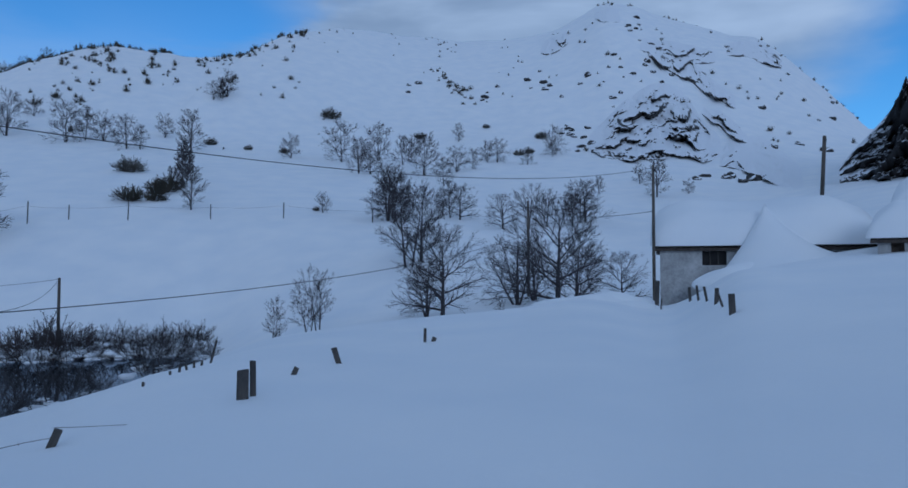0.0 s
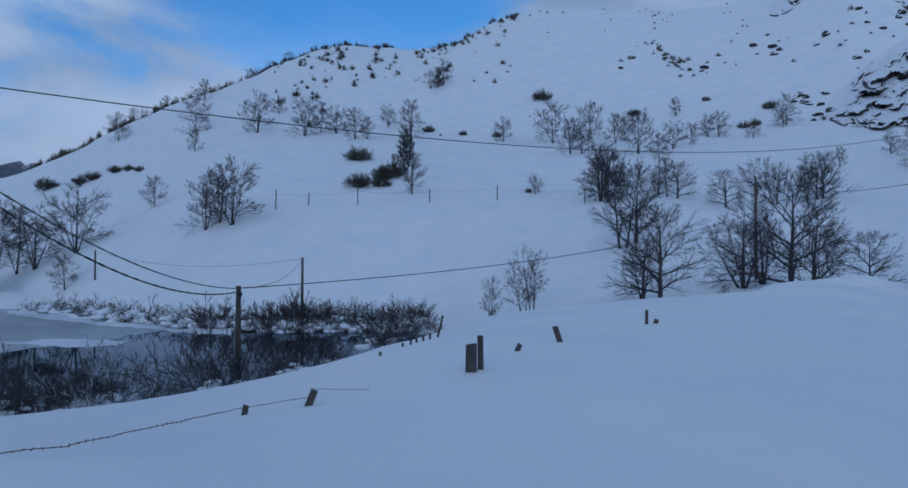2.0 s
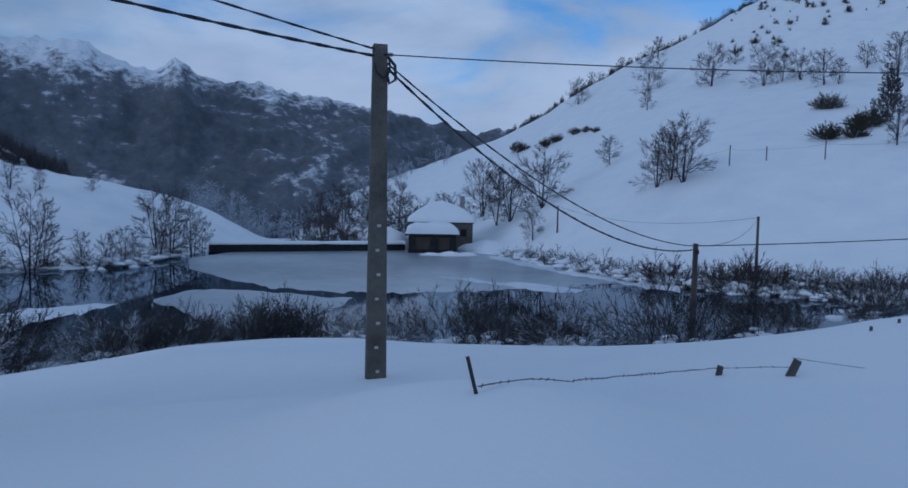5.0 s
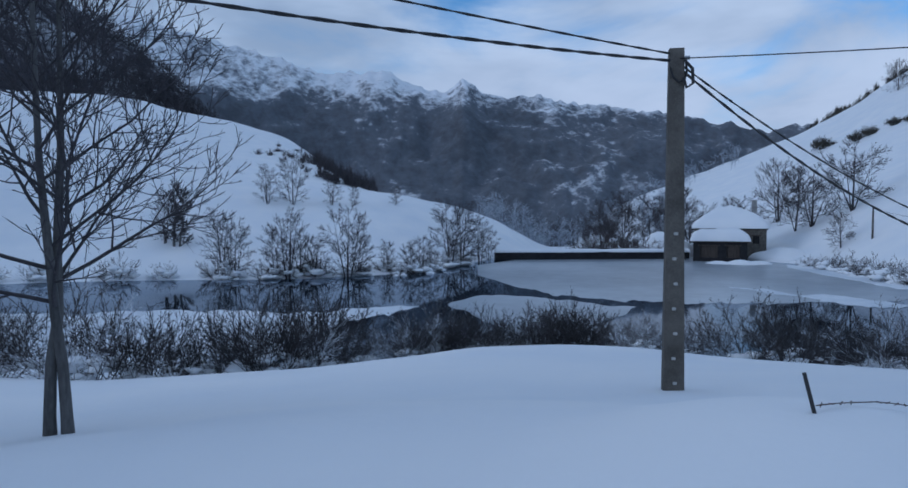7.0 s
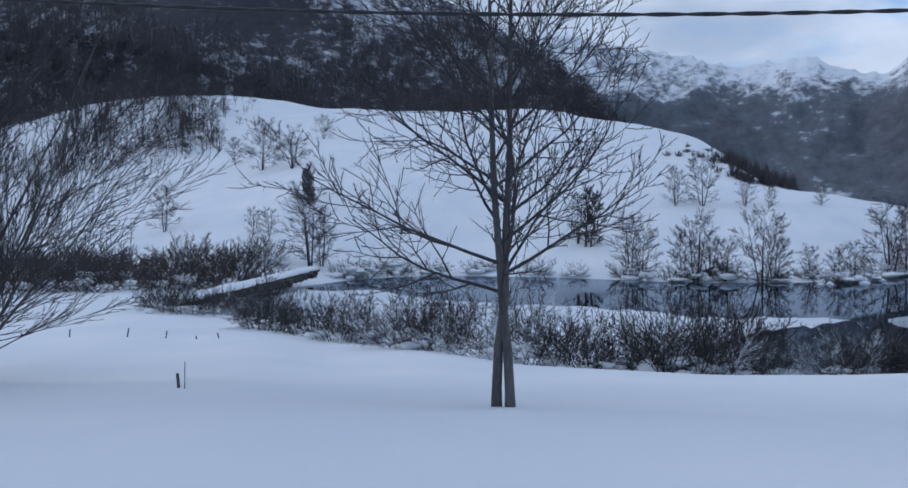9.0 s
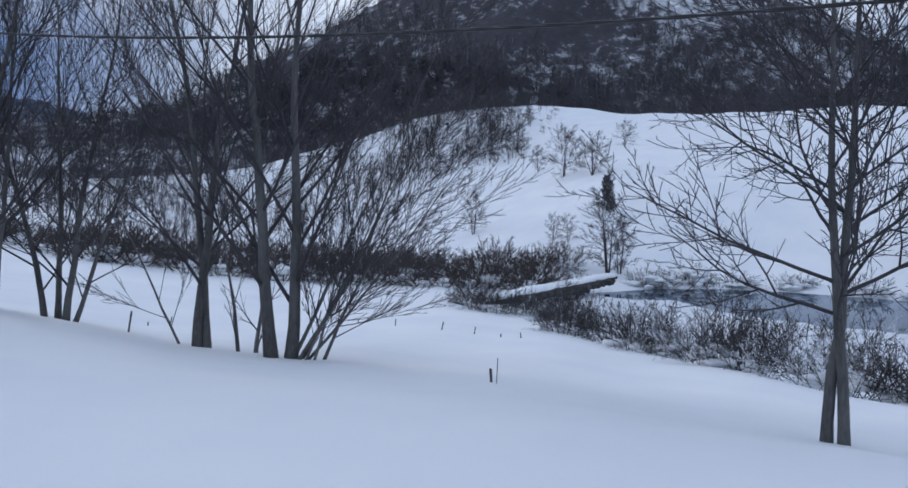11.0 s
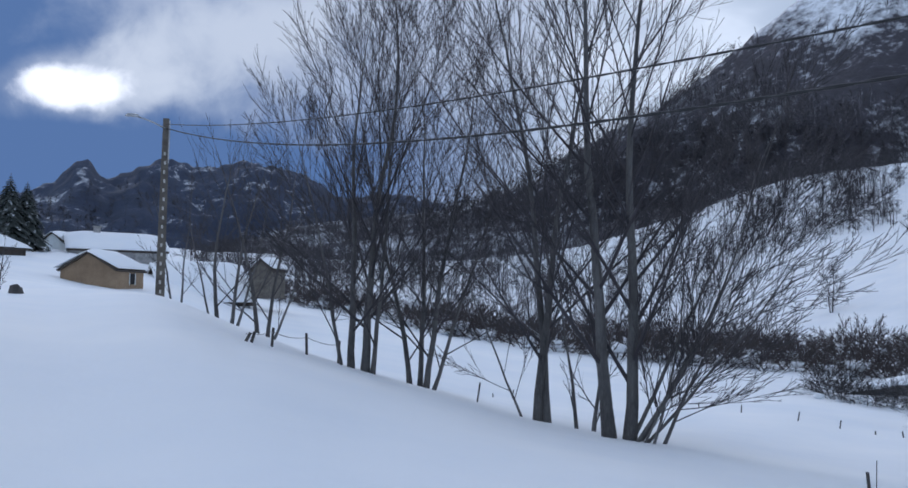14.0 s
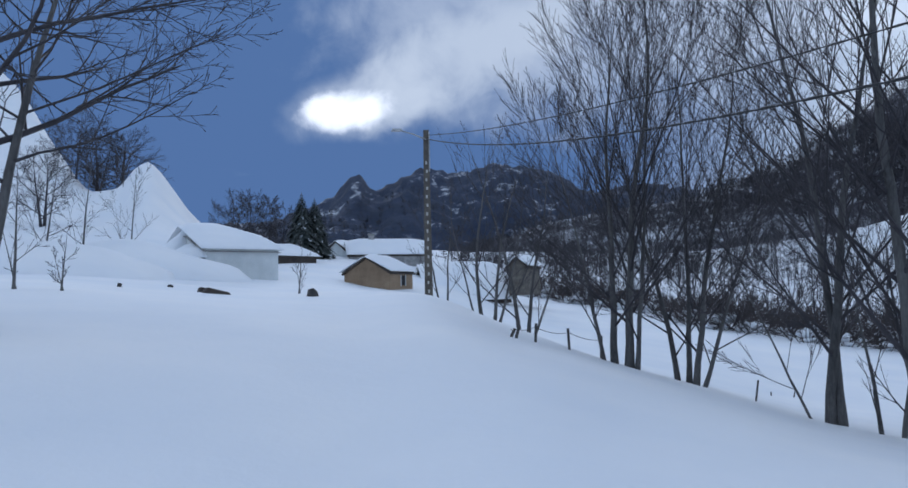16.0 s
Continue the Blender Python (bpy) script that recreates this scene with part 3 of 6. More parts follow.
def off_axis(rng, d, angle, turn):
    side = d.orthogonal().normalized()
    side.rotate(Matrix.Rotation(turn, 3, d).to_quaternion())
    return (d * math.cos(angle) + side * math.sin(angle)).normalized()


def grow(rng, v, f, p, d, length, radius, kids, ratio, fork, lift, thin, wob, fine):
    """A branch with its side shoots, down to the twigs. kids: how many shoots at each level below this one."""
    depth = len(kids)
    if depth == 0 or (depth == 1 and not fine):
        d = (d + Vector((0, 0, lift))).normalized()
        tip, o = p + d * length, d.orthogonal().normalized()
        o.rotate(Matrix.Rotation(rng.uniform(0, 6.28), 3, d).to_quaternion())
        o *= thin
        k = len(v)
        v.extend([p - o, p + o, tip])
        f.append((k, k + 1, k + 2))
        pts, segs = [p, tip], 1
        if depth == 0:
            return
        radii = [thin, thin * 0.5]
    else:
        segs = (1, 2, 4, 6)[min(depth, 3)] if fine else (1, 1, 2, 4)[min(depth, 3)]
        pts = limb(rng, p, d, length, segs, wob, lift / segs, lift / segs)
        radii = [max(thin, radius * (1 - 0.75 * i / segs)) for i in range(segs + 1)]
        tube(pts, radii, 5 if radius > 0.03 and fine else 3, v, f, False)
    n = kids[0]
    turn = rng.uniform(0, 6.28)
    for i in range(n):
        q = 0.2 + 0.8 * (i + rng.random()) / n
        k = min(int(q * segs), segs - 1)
        dd = (pts[k + 1] - pts[k]).normalized()
        angle = radians(rng.uniform(*fork)) * (1.1 - 0.5 * q)
        grow(rng, v, f, pts[k].lerp(pts[k + 1], q * segs - k), off_axis(rng, dd, angle, turn + i * 2.4 + rng.uniform(-0.6, 0.6)), length * ratio * rng.uniform(0.7, 1.15) * (1.2 - 0.5 * q), max(thin, radii[k] * 0.6), kids[1:], ratio, fork, lift, thin, wob, fine)


def crown_tree(seed, stems, boughs=9, kids=(5, 5, 2), reach=0.42, angle=(62, 24), low=0.16, lift=0.12, ratio=0.5, fork=(24, 58), thin=0.012, wob=0.1, sway=0.03, rise=0.02, round_at=0.36, stout=0.4, fine=False, bark=None, lines=None):
    """Meshes of a bare tree: one for each stem and one for all its boughs and twigs. stems: (x, y, lean bearing, lean degrees, height, radius);
    lines: for stems that bend in a way of their own, the offsets (x, y, height) along them; boughs are longest at the share round_at of the height."""
    rng = random.Random(seed)
    trunks, bv, bf = [], [], []
    for s, (x, y, lb, ld, height, radius) in enumerate(stems):
        d = Vector((-math.sin(radians(lb)) * math.sin(radians(ld)), math.cos(radians(lb)) * math.sin(radians(ld)), math.cos(radians(ld))))
        if lines:
            zs = [q[2] for q in lines[s]]
            pts = [Vector((float(pchip(z, zs, [q[0] for q in lines[s]])), float(pchip(z, zs, [q[1] for q in lines[s]])), z)) for z in np.linspace(zs[0], zs[-1], 15)]
        else:
            pts = limb(rng, Vector((x, y, -0.35)), d, height + 0.35, 12, sway, rise)
        segs = len(pts) - 1
        radii = [max(thin, radius * (1 - (i / segs) ** 0.85 * 0.94)) for i in range(segs + 1)]
        radii[0] *= 1.2
        tv, tf = [], []
        tube(pts, radii, 9 if fine else 4, tv, tf)
        trunks.append(mesh_of("trunk", tv, tf, bark or BARK, True))
        count = boughs if radius > 0.06 or not fine else max(5, int(boughs * 0.6))
        start = rng.uniform(0, 6.28)
        for i in range(count):
            q = low + (0.99 - low) * (i + rng.random()) / count
            k = min(int(q * segs), segs - 1)
            dd = (pts[k + 1] - pts[k]).normalized()
            tilt = radians((angle[0] + (angle[1] - angle[0]) * q) * rng.uniform(0.8, 1.2))
            out = off_axis(rng, dd, tilt, start + i * 2.4 + rng.uniform(-0.5, 0.5))
            side = (q - round_at) / ((1 - round_at) if q > round_at else 0.75)
            span = max(0.22, math.sqrt(max(0.0, 1 - 0.93 * side * side)))
            grow(rng, bv, bf, pts[k].lerp(pts[k + 1], q * segs - k), out, height * reach * rng.uniform(0.75, 1.1) * span, max(thin, radii[k] * stout), kids, ratio, fork, lift, thin, wob, fine)
    return trunks, mesh_of("crown", bv, bf, TWIG, True)


def tree_thing(meshes, m, name, label, category="tree", group=""):
    ob = thing(name, m, label, category, group)
    for me in meshes[0]:
        part("trunk", me, None, ob)
    part("crown", meshes[1], None, ob, "bare spreading twigs")
    return ob


USED = set()


def plant(ob, m):
    """Stands the first of a kind at m, and copies of it after that."""
    if ob.name in USED:
        k = ob.scale
        return copy_thing(ob, m @ Matrix.Diagonal((1 / k.x, 1 / k.y, 1 / k.z, 1)))
    USED.add(ob.name)
    ob.matrix_basis = m
    return ob


def stand(p, turn=0.0, size=1.0):
    return Matrix.Translation(p) @ Matrix.Rotation(turn, 4, "Z") @ Matrix.Scale(size, 4)


# the twin-stemmed tree by the field: two stems that cross above the snow and part again higher up
p = on_snow(101.9, 9.35)
ash_lines = [[(-0.09, 0.02, -0.35), (-0.075, 0.02, 0.6), (0.03, 0.03, 1.35), (0.03, 0.03, 2.0), (0.09, 0.05, 3.0), (0.12, 0.1, 5.2), (0.2, 0.1, 7.6)],
             [(0.1, -0.02, -0.35), (0.07, -0.02, 0.6), (0.0, -0.05, 1.35), (-0.04, -0.05, 2.0), (-0.11, -0.04, 3.0), (-0.14, -0.1, 5.2), (-0.3, -0.15, 7.4)]]
tree_thing(crown_tree(11, [(0, 0, 0, 0, 7.6, 0.074), (0, 0, 0, 0, 7.4, 0.072)], 27, (10, 6, 3), 0.34, (72, 32), 0.21, 0.2, 0.44, (26, 66), 0.005, 0.17, round_at=0.36, stout=0.52, fine=True, lines=ash_lines), stand(p, radians(100)), "ash_tree", "slender twin-stemmed bare ash rising from deep snow", "tree")

# the row of trees on the bank beside the road: bearing, distance, then stems
BANK_TREES = [
    (142.6, 15.4, 21, [(-0.25, 0, 95, 2, 11.5, 0.17), (0.22, 0.1, 262, 3, 11.8, 0.16), (0.3, 0.2, 268, 38, 7.2, 0.05), (0.1, 0.1, 262, 26, 8.0, 0.055), (0.35, 0.1, 262, 48, 6.0, 0.045), (0.2, -0.1, 258, 33, 7.5, 0.05), (0.75, -0.2, 262, 16, 4.5, 0.04), (1.0, 0.1, 262, 26, 4.5, 0.05), (0.5, -0.1, 250, 20, 3.5, 0.035)], "tall many-stemmed bare tree with two thick leaning trunks"),
    (148.4, 17.0, 22, [(-0.15, 0, 85, 3, 11.2, 0.13), (0.15, 0, 255, 1, 11.6, 0.12), (-0.4, 0.1, 88, 26, 5.0, 0.04)], "tall bare tree of two close grey trunks"),
    (145.8, 16.4, 23, [(0, 0, 90, 5, 3.6, 0.06), (0.45, 0, 262, 3, 2.8, 0.07)], "small bare sapling pair between larger trunks"),
    (162.4, 19.3, 24, [(-0.35, 0, 92, 4, 10, 0.12), (0.1, 0.1, 262, 1, 10.6, 0.14), (0.35, 0, 265, 8, 9, 0.08), (-0.6, 0, 88, 13, 7, 0.07)], "tall bare ash of four upright stems"),
    (157.9, 19.5, 25, [(-0.3, 0, 92, 5, 9.5, 0.09), (0.0, 0.2, 90, 1, 9, 0.09), (0.2, 0, 262, 3, 9.8, 0.1), (0.4, 0, 265, 15, 7.5, 0.07)], "bare clump of upright grey stems"),
    (172.6, 25, 26, [(-0.3, 0, 92, 10, 5.8, 0.09), (0.2, 0, 262, 5, 5.6, 0.08), (0.4, 0, 265, 22, 4.6, 0.06), (-0.5, 0, 90, 26, 4.2, 0.05)], "bare bushy ash on the field bank"),
    (170.1, 26, 27, [(-0.1, 0, 92, 6, 7.0, 0.1), (0.3, 0, 262, 7, 6.6, 0.09), (0.5, 0, 266, 24, 5.2, 0.06)], "bare bushy ash of three stems on the field bank"),
    (176.4, 32.0, 28, [(0, 0, 95, 4, 4.6, 0.06), (0.4, 0, 262, 4, 5.0, 0.06)], "thin bare tree beside the road pole"),
]
for b, r, seed, stems, label in BANK_TREES:
    big = stems[0][4] > 7
    stems = [(x * 0.75, y * 0.75, lb, ld if ld < 20 else ld * 0.9, h, rad * 0.88) for x, y, lb, ld, h, rad in stems]
    tree_thing(crown_tree(seed, stems, 19 if big else 9, (8, 5, 2) if big else (6, 4), 0.42, (46, 20), 0.09, 0.12, 0.46, (12, 36), 0.005, 0.045, 0.085, 0.04, 0.5, 0.4, True), stand(on_snow(b, r), radians(b)), "bank_tree", label, "tree", "trees along the field bank")

# the tree that hangs over the road
tree_thing(crown_tree(31, [(0, 0, 262, 4, 8.5, 0.17), (0.15, 0.1, 262, 14, 7.6, 0.1)], 20, (9, 6, 3), 0.48, (82, 44), 0.3, 0.1, 0.42, (24, 60), 0.0055, 0.18, 0.05, 0.02, 0.5, 0.46, True), stand(on_snow(209.2, 12.5), radians(209.2)), "roadside_tree", "spreading bare tree leaning over the snowed road", "tree")
for b, r, h, seed in ((206.4, 22, 3.3, 32), (203.6, 22, 1.6, 33), (187.4, 30, 1.9, 34), (204.8, 40, 6, 35), (202.5, 42, 6.5, 36), (199.5, 44, 6, 37)):
    tree_thing(crown_tree(seed, [(0, 0, 200, 9, h, 0.03 + 0.006 * h), (0.15, 0, 80, 14, h * 0.7, 0.025)], 8, (6, 4), 0.36, (60, 30), 0.2, 0.12, 0.45, thin=0.006, fine=True), stand(on_snow(b, r), radians(b)), "young_tree", "young bare tree standing in deep snow", "tree", "young trees by the road")

# trees at the foot of the hill: bearing, distance, height
MID = [(3.6, 68, 8.9), (2.6, 70, 8.2), (0.9, 46, 6.9), (2.2, 47, 5.6), (-0.5, 93, 5.3), (0.9, 97, 4.2), (-3.9, 87, 5.0), (-5.0, 52, 7.0), (-6.4, 54, 6.2), (-8.2, 47, 8.6), (-9.6, 48, 6.6), (-13.1, 48, 3.9), (-3.6, 40, 1.8), (-6.0, 88, 6.4), (-10.4, 96, 6.4), (-10.6, 60, 3.6), (14.0, 46, 3.9), (11.4, 46, 4.6), (10.7, 46, 5.2), (5.2, 93, 6.4), (-7.4, 90, 5.5), (-9.4, 92, 5.5)]
mid_kinds = [
    crown_tree(41, [(-0.3, 0, 90, 7, 7.6, 0.19), (0.3, 0.1, 260, 8, 7.2, 0.17)], 12, (7, 7, 5), 0.46, (72, 38), 0.12, 0.07, 0.52, thin=0.012, stout=0.55, bark=TWIG),
    crown_tree(42, [(0, 0, 0, 2, 6.9, 0.27)], 19, (8, 7, 5), 0.58, (76, 40), 0.12, 0.07, 0.5, thin=0.012, stout=0.55, bark=TWIG),
    crown_tree(43, [(-0.2, 0, 90, 34, 6.0, 0.14), (0, 0, 0, 3, 7.0, 0.22), (0.2, 0, 270, 18, 6.2, 0.13), (-0.1, 0.3, 80, 16, 6.2, 0.09)], 10, (6, 6, 5), 0.46, (70, 36), 0.12, 0.07, 0.52, thin=0.012, stout=0.55, bark=TWIG),
    crown_tree(44, [(0, 0, 40, 3, 7.2, 0.19), (0.3, 0.1, 250, 10, 6.4, 0.08)], 12, (7, 7, 4), 0.48, (70, 36), 0.12, 0.07, 0.52, thin=0.012, stout=0.55, bark=TWIG),
    crown_tree(45, [(-0.2, 0, 90, 9, 7.4, 0.09), (0.25, 0.1, 265, 7, 7.0, 0.08), (0.0, 0.2, 250, 16, 6.0, 0.06)], 10, (6, 6, 4), 0.32, (60, 30), 0.16, 0.1, 0.5, thin=0.011, stout=0.5, bark=TWIG),
]
kinds_at = (0, 0, 1, 2, 1, 1, 1, 2, 2, 1, 2, 1, 4, 3, 1, 3, 4, 4, 4, 1, 3, 3)
mid_first = [tree_thing(k, stand(on_snow(-120 - 5 * i, 60), 0, 0.5), "hillfoot_tree", "bare grey tree at the foot of the snowy hill", "tree", "trees at the hill foot") for i, k in enumerate(mid_kinds)]
for i, (b, r, h) in enumerate(MID):
    plant(mid_first[kinds_at[i]], stand(on_snow(b, r), i * 1.7, h / 8 * 0.84))

# hillside trees: bearing, distance, height
HILL = [(32.2, 201, 10.6), (36.7, 218, 9.8), (36.8, 191, 5.2), (30.6, 219, 5.2), (28.6, 189, 9.1), (27.4, 192, 7.7), (26.2, 190, 6.9), (24.7, 177, 7.1), (23.8, 176, 5.2), (22.1, 199, 5.9), (39.5, 126, 4.6), (20.2, 103, 5.6), (10.4, 97, 2.6), (9.0, 165, 8.6), (7.6, 148, 7.0), (6.7, 147, 5.7), (6.1, 171, 8.2), (4.1, 168, 6.5), (3.4, 183, 5.6), (2.4, 153, 8.4), (0.8, 132, 5.0), (-0.2, 155, 5.5), (-1.5, 159, 4.4)]
HILL += [(-0.4, 203, 5.0), (-2.7, 173, 5.1), (-3.5, 174, 5.5), (-7.9, 183, 3.9), (17.7, 227, 7.8), (18.7, 225, 5.4), (20.3, 176, 9.2), (12.9, 168, 5.4), (42.0, 248, 8.2), (36.1, 260, 6.9), (34.0, 96, 8.1), (35.9, 97, 6.1), (34.9, 98, 7.0), (44.6, 113, 9.0), (49.3, 130, 9.4), (48.2, 116, 8.6), (47.1, 115, 8.3), (45.3, 100, 4.0), (-15.9, 125, 5.9), (-14.6, 141, 3.6), (-8.1, 186, 6.8), (-11.5, 127, 3.0), (-18.2, 128, 2.4), (-5.9, 172, 4)]
HILL += [(5.3, 92, 6.8), (4.7, 91, 5.6), (4.9, 94, 6.4), (0.3, 95, 4.6), (-10.0, 95, 5.2), (95.6, 87, 5.2), (88.2, 99, 4.3), (86.3, 100, 5.7), (83.3, 101, 3.5), (81.5, 102, 2.4), (78.3, 105, 2.3), (90.7, 75, 4.7), (91.6, 78, 5.2), (118.1, 124, 6.8), (120.3, 130, 8.3), (122.3, 145, 5.0), (127.4, 107, 5.6), (121.0, 94, 2.9), (119.9, 92, 2.9), (103.8, 175, 4.2), (115.6, 158, 5.0), (86.7, 73, 5.7), (82.1, 73, 6.2), (74.0, 86, 6.6), (73.1, 88, 6.4), (71.6, 94, 5.0), (70.9, 97, 3.6), (84.7, 74, 3.6), (87.7, 74, 4.2), (85.8, 74.5, 3.6), (81.3, 74.5, 4.0), (78.9, 78, 2.8), (77.3, 76, 3.2), (76.1, 79, 3.4), (116.8, 78, 7.4), (115.9, 79, 5.0)]


def fan_stems(seed, count, height, spread, radius):
    """A short-boled tree: one stem upright, the rest fanning out from the foot to a round head."""
    rng = random.Random(seed)
    rows = [(0, 0, 0, 2, height, radius)]
    for i in range(count):
        lean = spread * (0.35 + 0.65 * ((i * 0.618) % 1.0))
        rows.append((rng.uniform(-0.15, 0.15), rng.uniform(-0.15, 0.15), i * 360 / count + rng.uniform(-20, 20), lean, height * (1 - 0.3 * (lean / 45)), radius * 0.55))
    return rows


hill_kinds = [
    crown_tree(51, fan_stems(1, 3, 7.2, 40, 0.17), 8, (6, 6, 3), 0.46, (74, 40), 0.1, 0.06, 0.52, thin=0.02, bark=TWIG),
    crown_tree(52, fan_stems(2, 2, 7.2, 30, 0.16), 10, (6, 6, 3), 0.5, (74, 40), 0.1, 0.06, 0.52, thin=0.02, bark=TWIG),
    crown_tree(53, fan_stems(3, 2, 7.6, 22, 0.15), 10, (6, 6, 3), 0.4, (68, 34), 0.1, 0.07, 0.52, thin=0.02, bark=TWIG),
    crown_tree(54, fan_stems(4, 3, 6.8, 46, 0.16), 8, (6, 6, 3), 0.5, (76, 40), 0.1, 0.05, 0.52, thin=0.02, bark=TWIG),
]
hill_kinds.append(crown_tree(55, [(-0.15, 0, 90, 12, 6.4, 0.1), (0, 0.1, 0, 3, 7.0, 0.13), (0.15, -0.1, 265, 14, 6.2, 0.09)], 12, (6, 6, 3), 0.36, (66, 32), 0.1, 0.06, 0.5, thin=0.015, bark=TWIG))
hill_first = [tree_thing(k, stand(on_snow(-125 - 5 * i, 90), 0, 0.6), "hillside_tree", "small bare tree on the open snow slope", "tree", "trees on the slopes") for i, k in enumerate(hill_kinds)]
for i, (b, r, h) in enumerate(HILL):
    plant(hill_first[4 if b > 70 and r < 110 else (i * 5 + i // 3) % 4], stand(on_snow(b, r), i * 2.3, h / 8 * (1.3 if b > 70 and r < 110 else 1.08)))

# trees along the skyline of the hill
rng = random.Random(23)
for i in range(26):
    b = 29.5 + i * 0.66 + rng.uniform(-0.3, 0.3)
    plant(hill_first[i % 4], stand(on_snow(b, float(around(CREST, 1, [b])[0]) - rng.uniform(0, 6)), i * 1.7, rng.choice((0.35, 0.5, 0.6, 0.8))))


# ---- shrubs ----
def shrub_mesh(seed, n, height, spread, thin, mat, kids=(6, 5), lean=1.1, fine=False):
    """A round bush of many stems that fan out from the foot, with fine twigs."""
    rng = random.Random(seed)
    v, f = [], []
    for i in range(n):
        a, s = i * 2.4 + rng.uniform(-0.4, 0.4), math.sqrt((i + 0.5) / n)
        base = Vector((math.cos(a) * spread * 0.28 * s, math.sin(a) * spread * 0.28 * s, -0.15))
        tilt = lean * s * rng.uniform(0.75, 1.1)
        d = Vector((math.cos(a) * math.sin(tilt), math.sin(a) * math.sin(tilt), math.cos(tilt)))
        grow(rng, v, f, base, d, height * rng.uniform(0.7, 0.95) * (1 - 0.15 * s), thin * 2.2, kids, 0.45, (24, 64), 0.1, thin, 0.13, fine)
    return mesh_of("crown", v, f, mat, True)


def lump_mesh(seed):
    """A soft lump of lying snow, a metre across."""
    bm = bmesh.new()
    bmesh.ops.create_icosphere(bm, subdivisions=2, radius=0.5)
    off = Vector((seed * 3.1, seed, 0))
    for vert in bm.verts:
        c = vert.co.copy()
        vert.co = Vector((c.x * 1.25, c.y * 1.15, c.z * 0.62)) * (1 + 0.5 * noise.noise(c * 2.6 + off))
    for face in bm.faces:
        face.smooth = True
    me = bpy.data.meshes.new("snow_lump")
    bm.to_mesh(me)
    bm.free()
    me.materials.append(SNOW)
    return me


LUMPS = [lump_mesh(i) for i in range(5)]


def shrub_thing(name, twigs, snow, m, label, group):
    """snow: how many lumps, over what spread, how high, of what size."""
    ob = thing(name, m, label, "shrub", group)
    part("crown", twigs, None, ob)
    lumps = random.Random(len(twigs.vertices) + snow[0])
    for i in range(snow[0]):
        a, k = lumps.uniform(0, 6.28), lumps.random()
        lump = part("snow_lump", lumps.choice(LUMPS), None, ob, "white lump of caught snow")
        size = snow[3] * lumps.uniform(0.5, 1.3)
        lump.matrix_local = Matrix.Translation((math.cos(a) * snow[1] * k, math.sin(a) * snow[1] * k, snow[2] * lumps.uniform(0.0, 0.8) * (1 - 0.5 * k))) @ Matrix.Rotation(a, 4, "Z") @ Matrix.Diagonal((size, size, size * lumps.uniform(0.6, 1.0), 1))
    return ob


rng = random.Random(77)
bank_kinds = [shrub_thing("lakeside_shrub", shrub_mesh(61 + i, 22, 2.1, 2.1, 0.0075, SNOWSHRUB if i == 2 else SHRUB, (8, 6, 3), (1.15, 0.85, 1.05, 0.75)[i]), (7 + i, 1.3, 0.6, 0.42), stand(on_snow(-130 - 4 * i, 30)), "leafless brown shrub on the lake bank, snow caught in it", "shrubs on the lake bank") for i in range(4)]
b = 19.0
while b < 122:
    rn = float(around(NEAR_SHORE, 1, [b])[0])
    rb = float(around(BROW, 1, [b])[0])
    for lane in range(2):
        r = min(rb + 0.3 + lane * 1.7 + rng.uniform(-0.5, 0.7), rn + 0.2)
        if b > 112:
            r = rb + 1 + lane * 4 + rng.uniform(-1, 2)
        if 67 < b < 71 or rng.random() < (0.06 if lane == 0 else 0.3):
            continue
        if 58 < b < 78 and noise.noise(Vector((b * 0.9, 7.0, 0))) < (0.25 if lane else -0.25):
            continue
        if 78 < b < 112 and noise.noise(Vector((b * 0.55, 4.0, lane))) < -0.22:
            continue
        size = rng.choice((rng.uniform(0.45, 0.8), rng.uniform(0.85, 1.3))) * (0.98 if b > 78 else 0.75) * (0.75 if b < 34 else 1)
        plant(bank_kinds[rng.randint(0, 3)], stand(on_snow(b + rng.uniform(-0.8, 0.8), r), rng.uniform(0, 6), size))
    b += 66.0 / max(rb, 18) * rng.uniform(0.7, 1.2)

# single round bushes between the gaps of the bank: bearing, size
for i, (b, size) in enumerate(((75.6, 0.7), (74.8, 0.55), (71.4, 0.75), (70.6, 0.6), (67.0, 0.8), (66.0, 0.7), (64.6, 0.85), (63.4, 0.7), (77.0, 0.6))):
    plant(bank_kinds[(1, 3, 0)[i % 3]], stand(on_snow(b, float(around(BROW, 1, [b])[0]) + 0.9), i * 1.9, size))
far_kinds = [shrub_thing("far_bank_shrub", shrub_mesh(71 + i, 16, 2.3, 2.6, 0.013, SNOWSHRUB if i != 1 else TWIG, (6, 5, 2), 1.15), (11, 1.7, 1.7, 0.9), stand(on_snow(-134 - 4 * i, 42)), "bare snow-laden shrub on the far shore", "shrubs on the far shore") for i in range(3)]
FAR_SHRUBS = [(86.7, 74), (85.3, 75), (84.2, 75), (82.1, 74), (81.4, 75), (79.2, 78), (77.7, 74), (76.5, 77), (75.4, 80), (74.7, 84), (73.6, 88), (72.9, 92), (90.7, 74), (92.0, 75), (102.9, 80), (104, 79), (109.4, 79), (110.4, 80), (107, 79), (112.5, 77), (114, 76), (96, 77), (99, 78), (88, 73), (119.5, 80), (121.2, 86)]
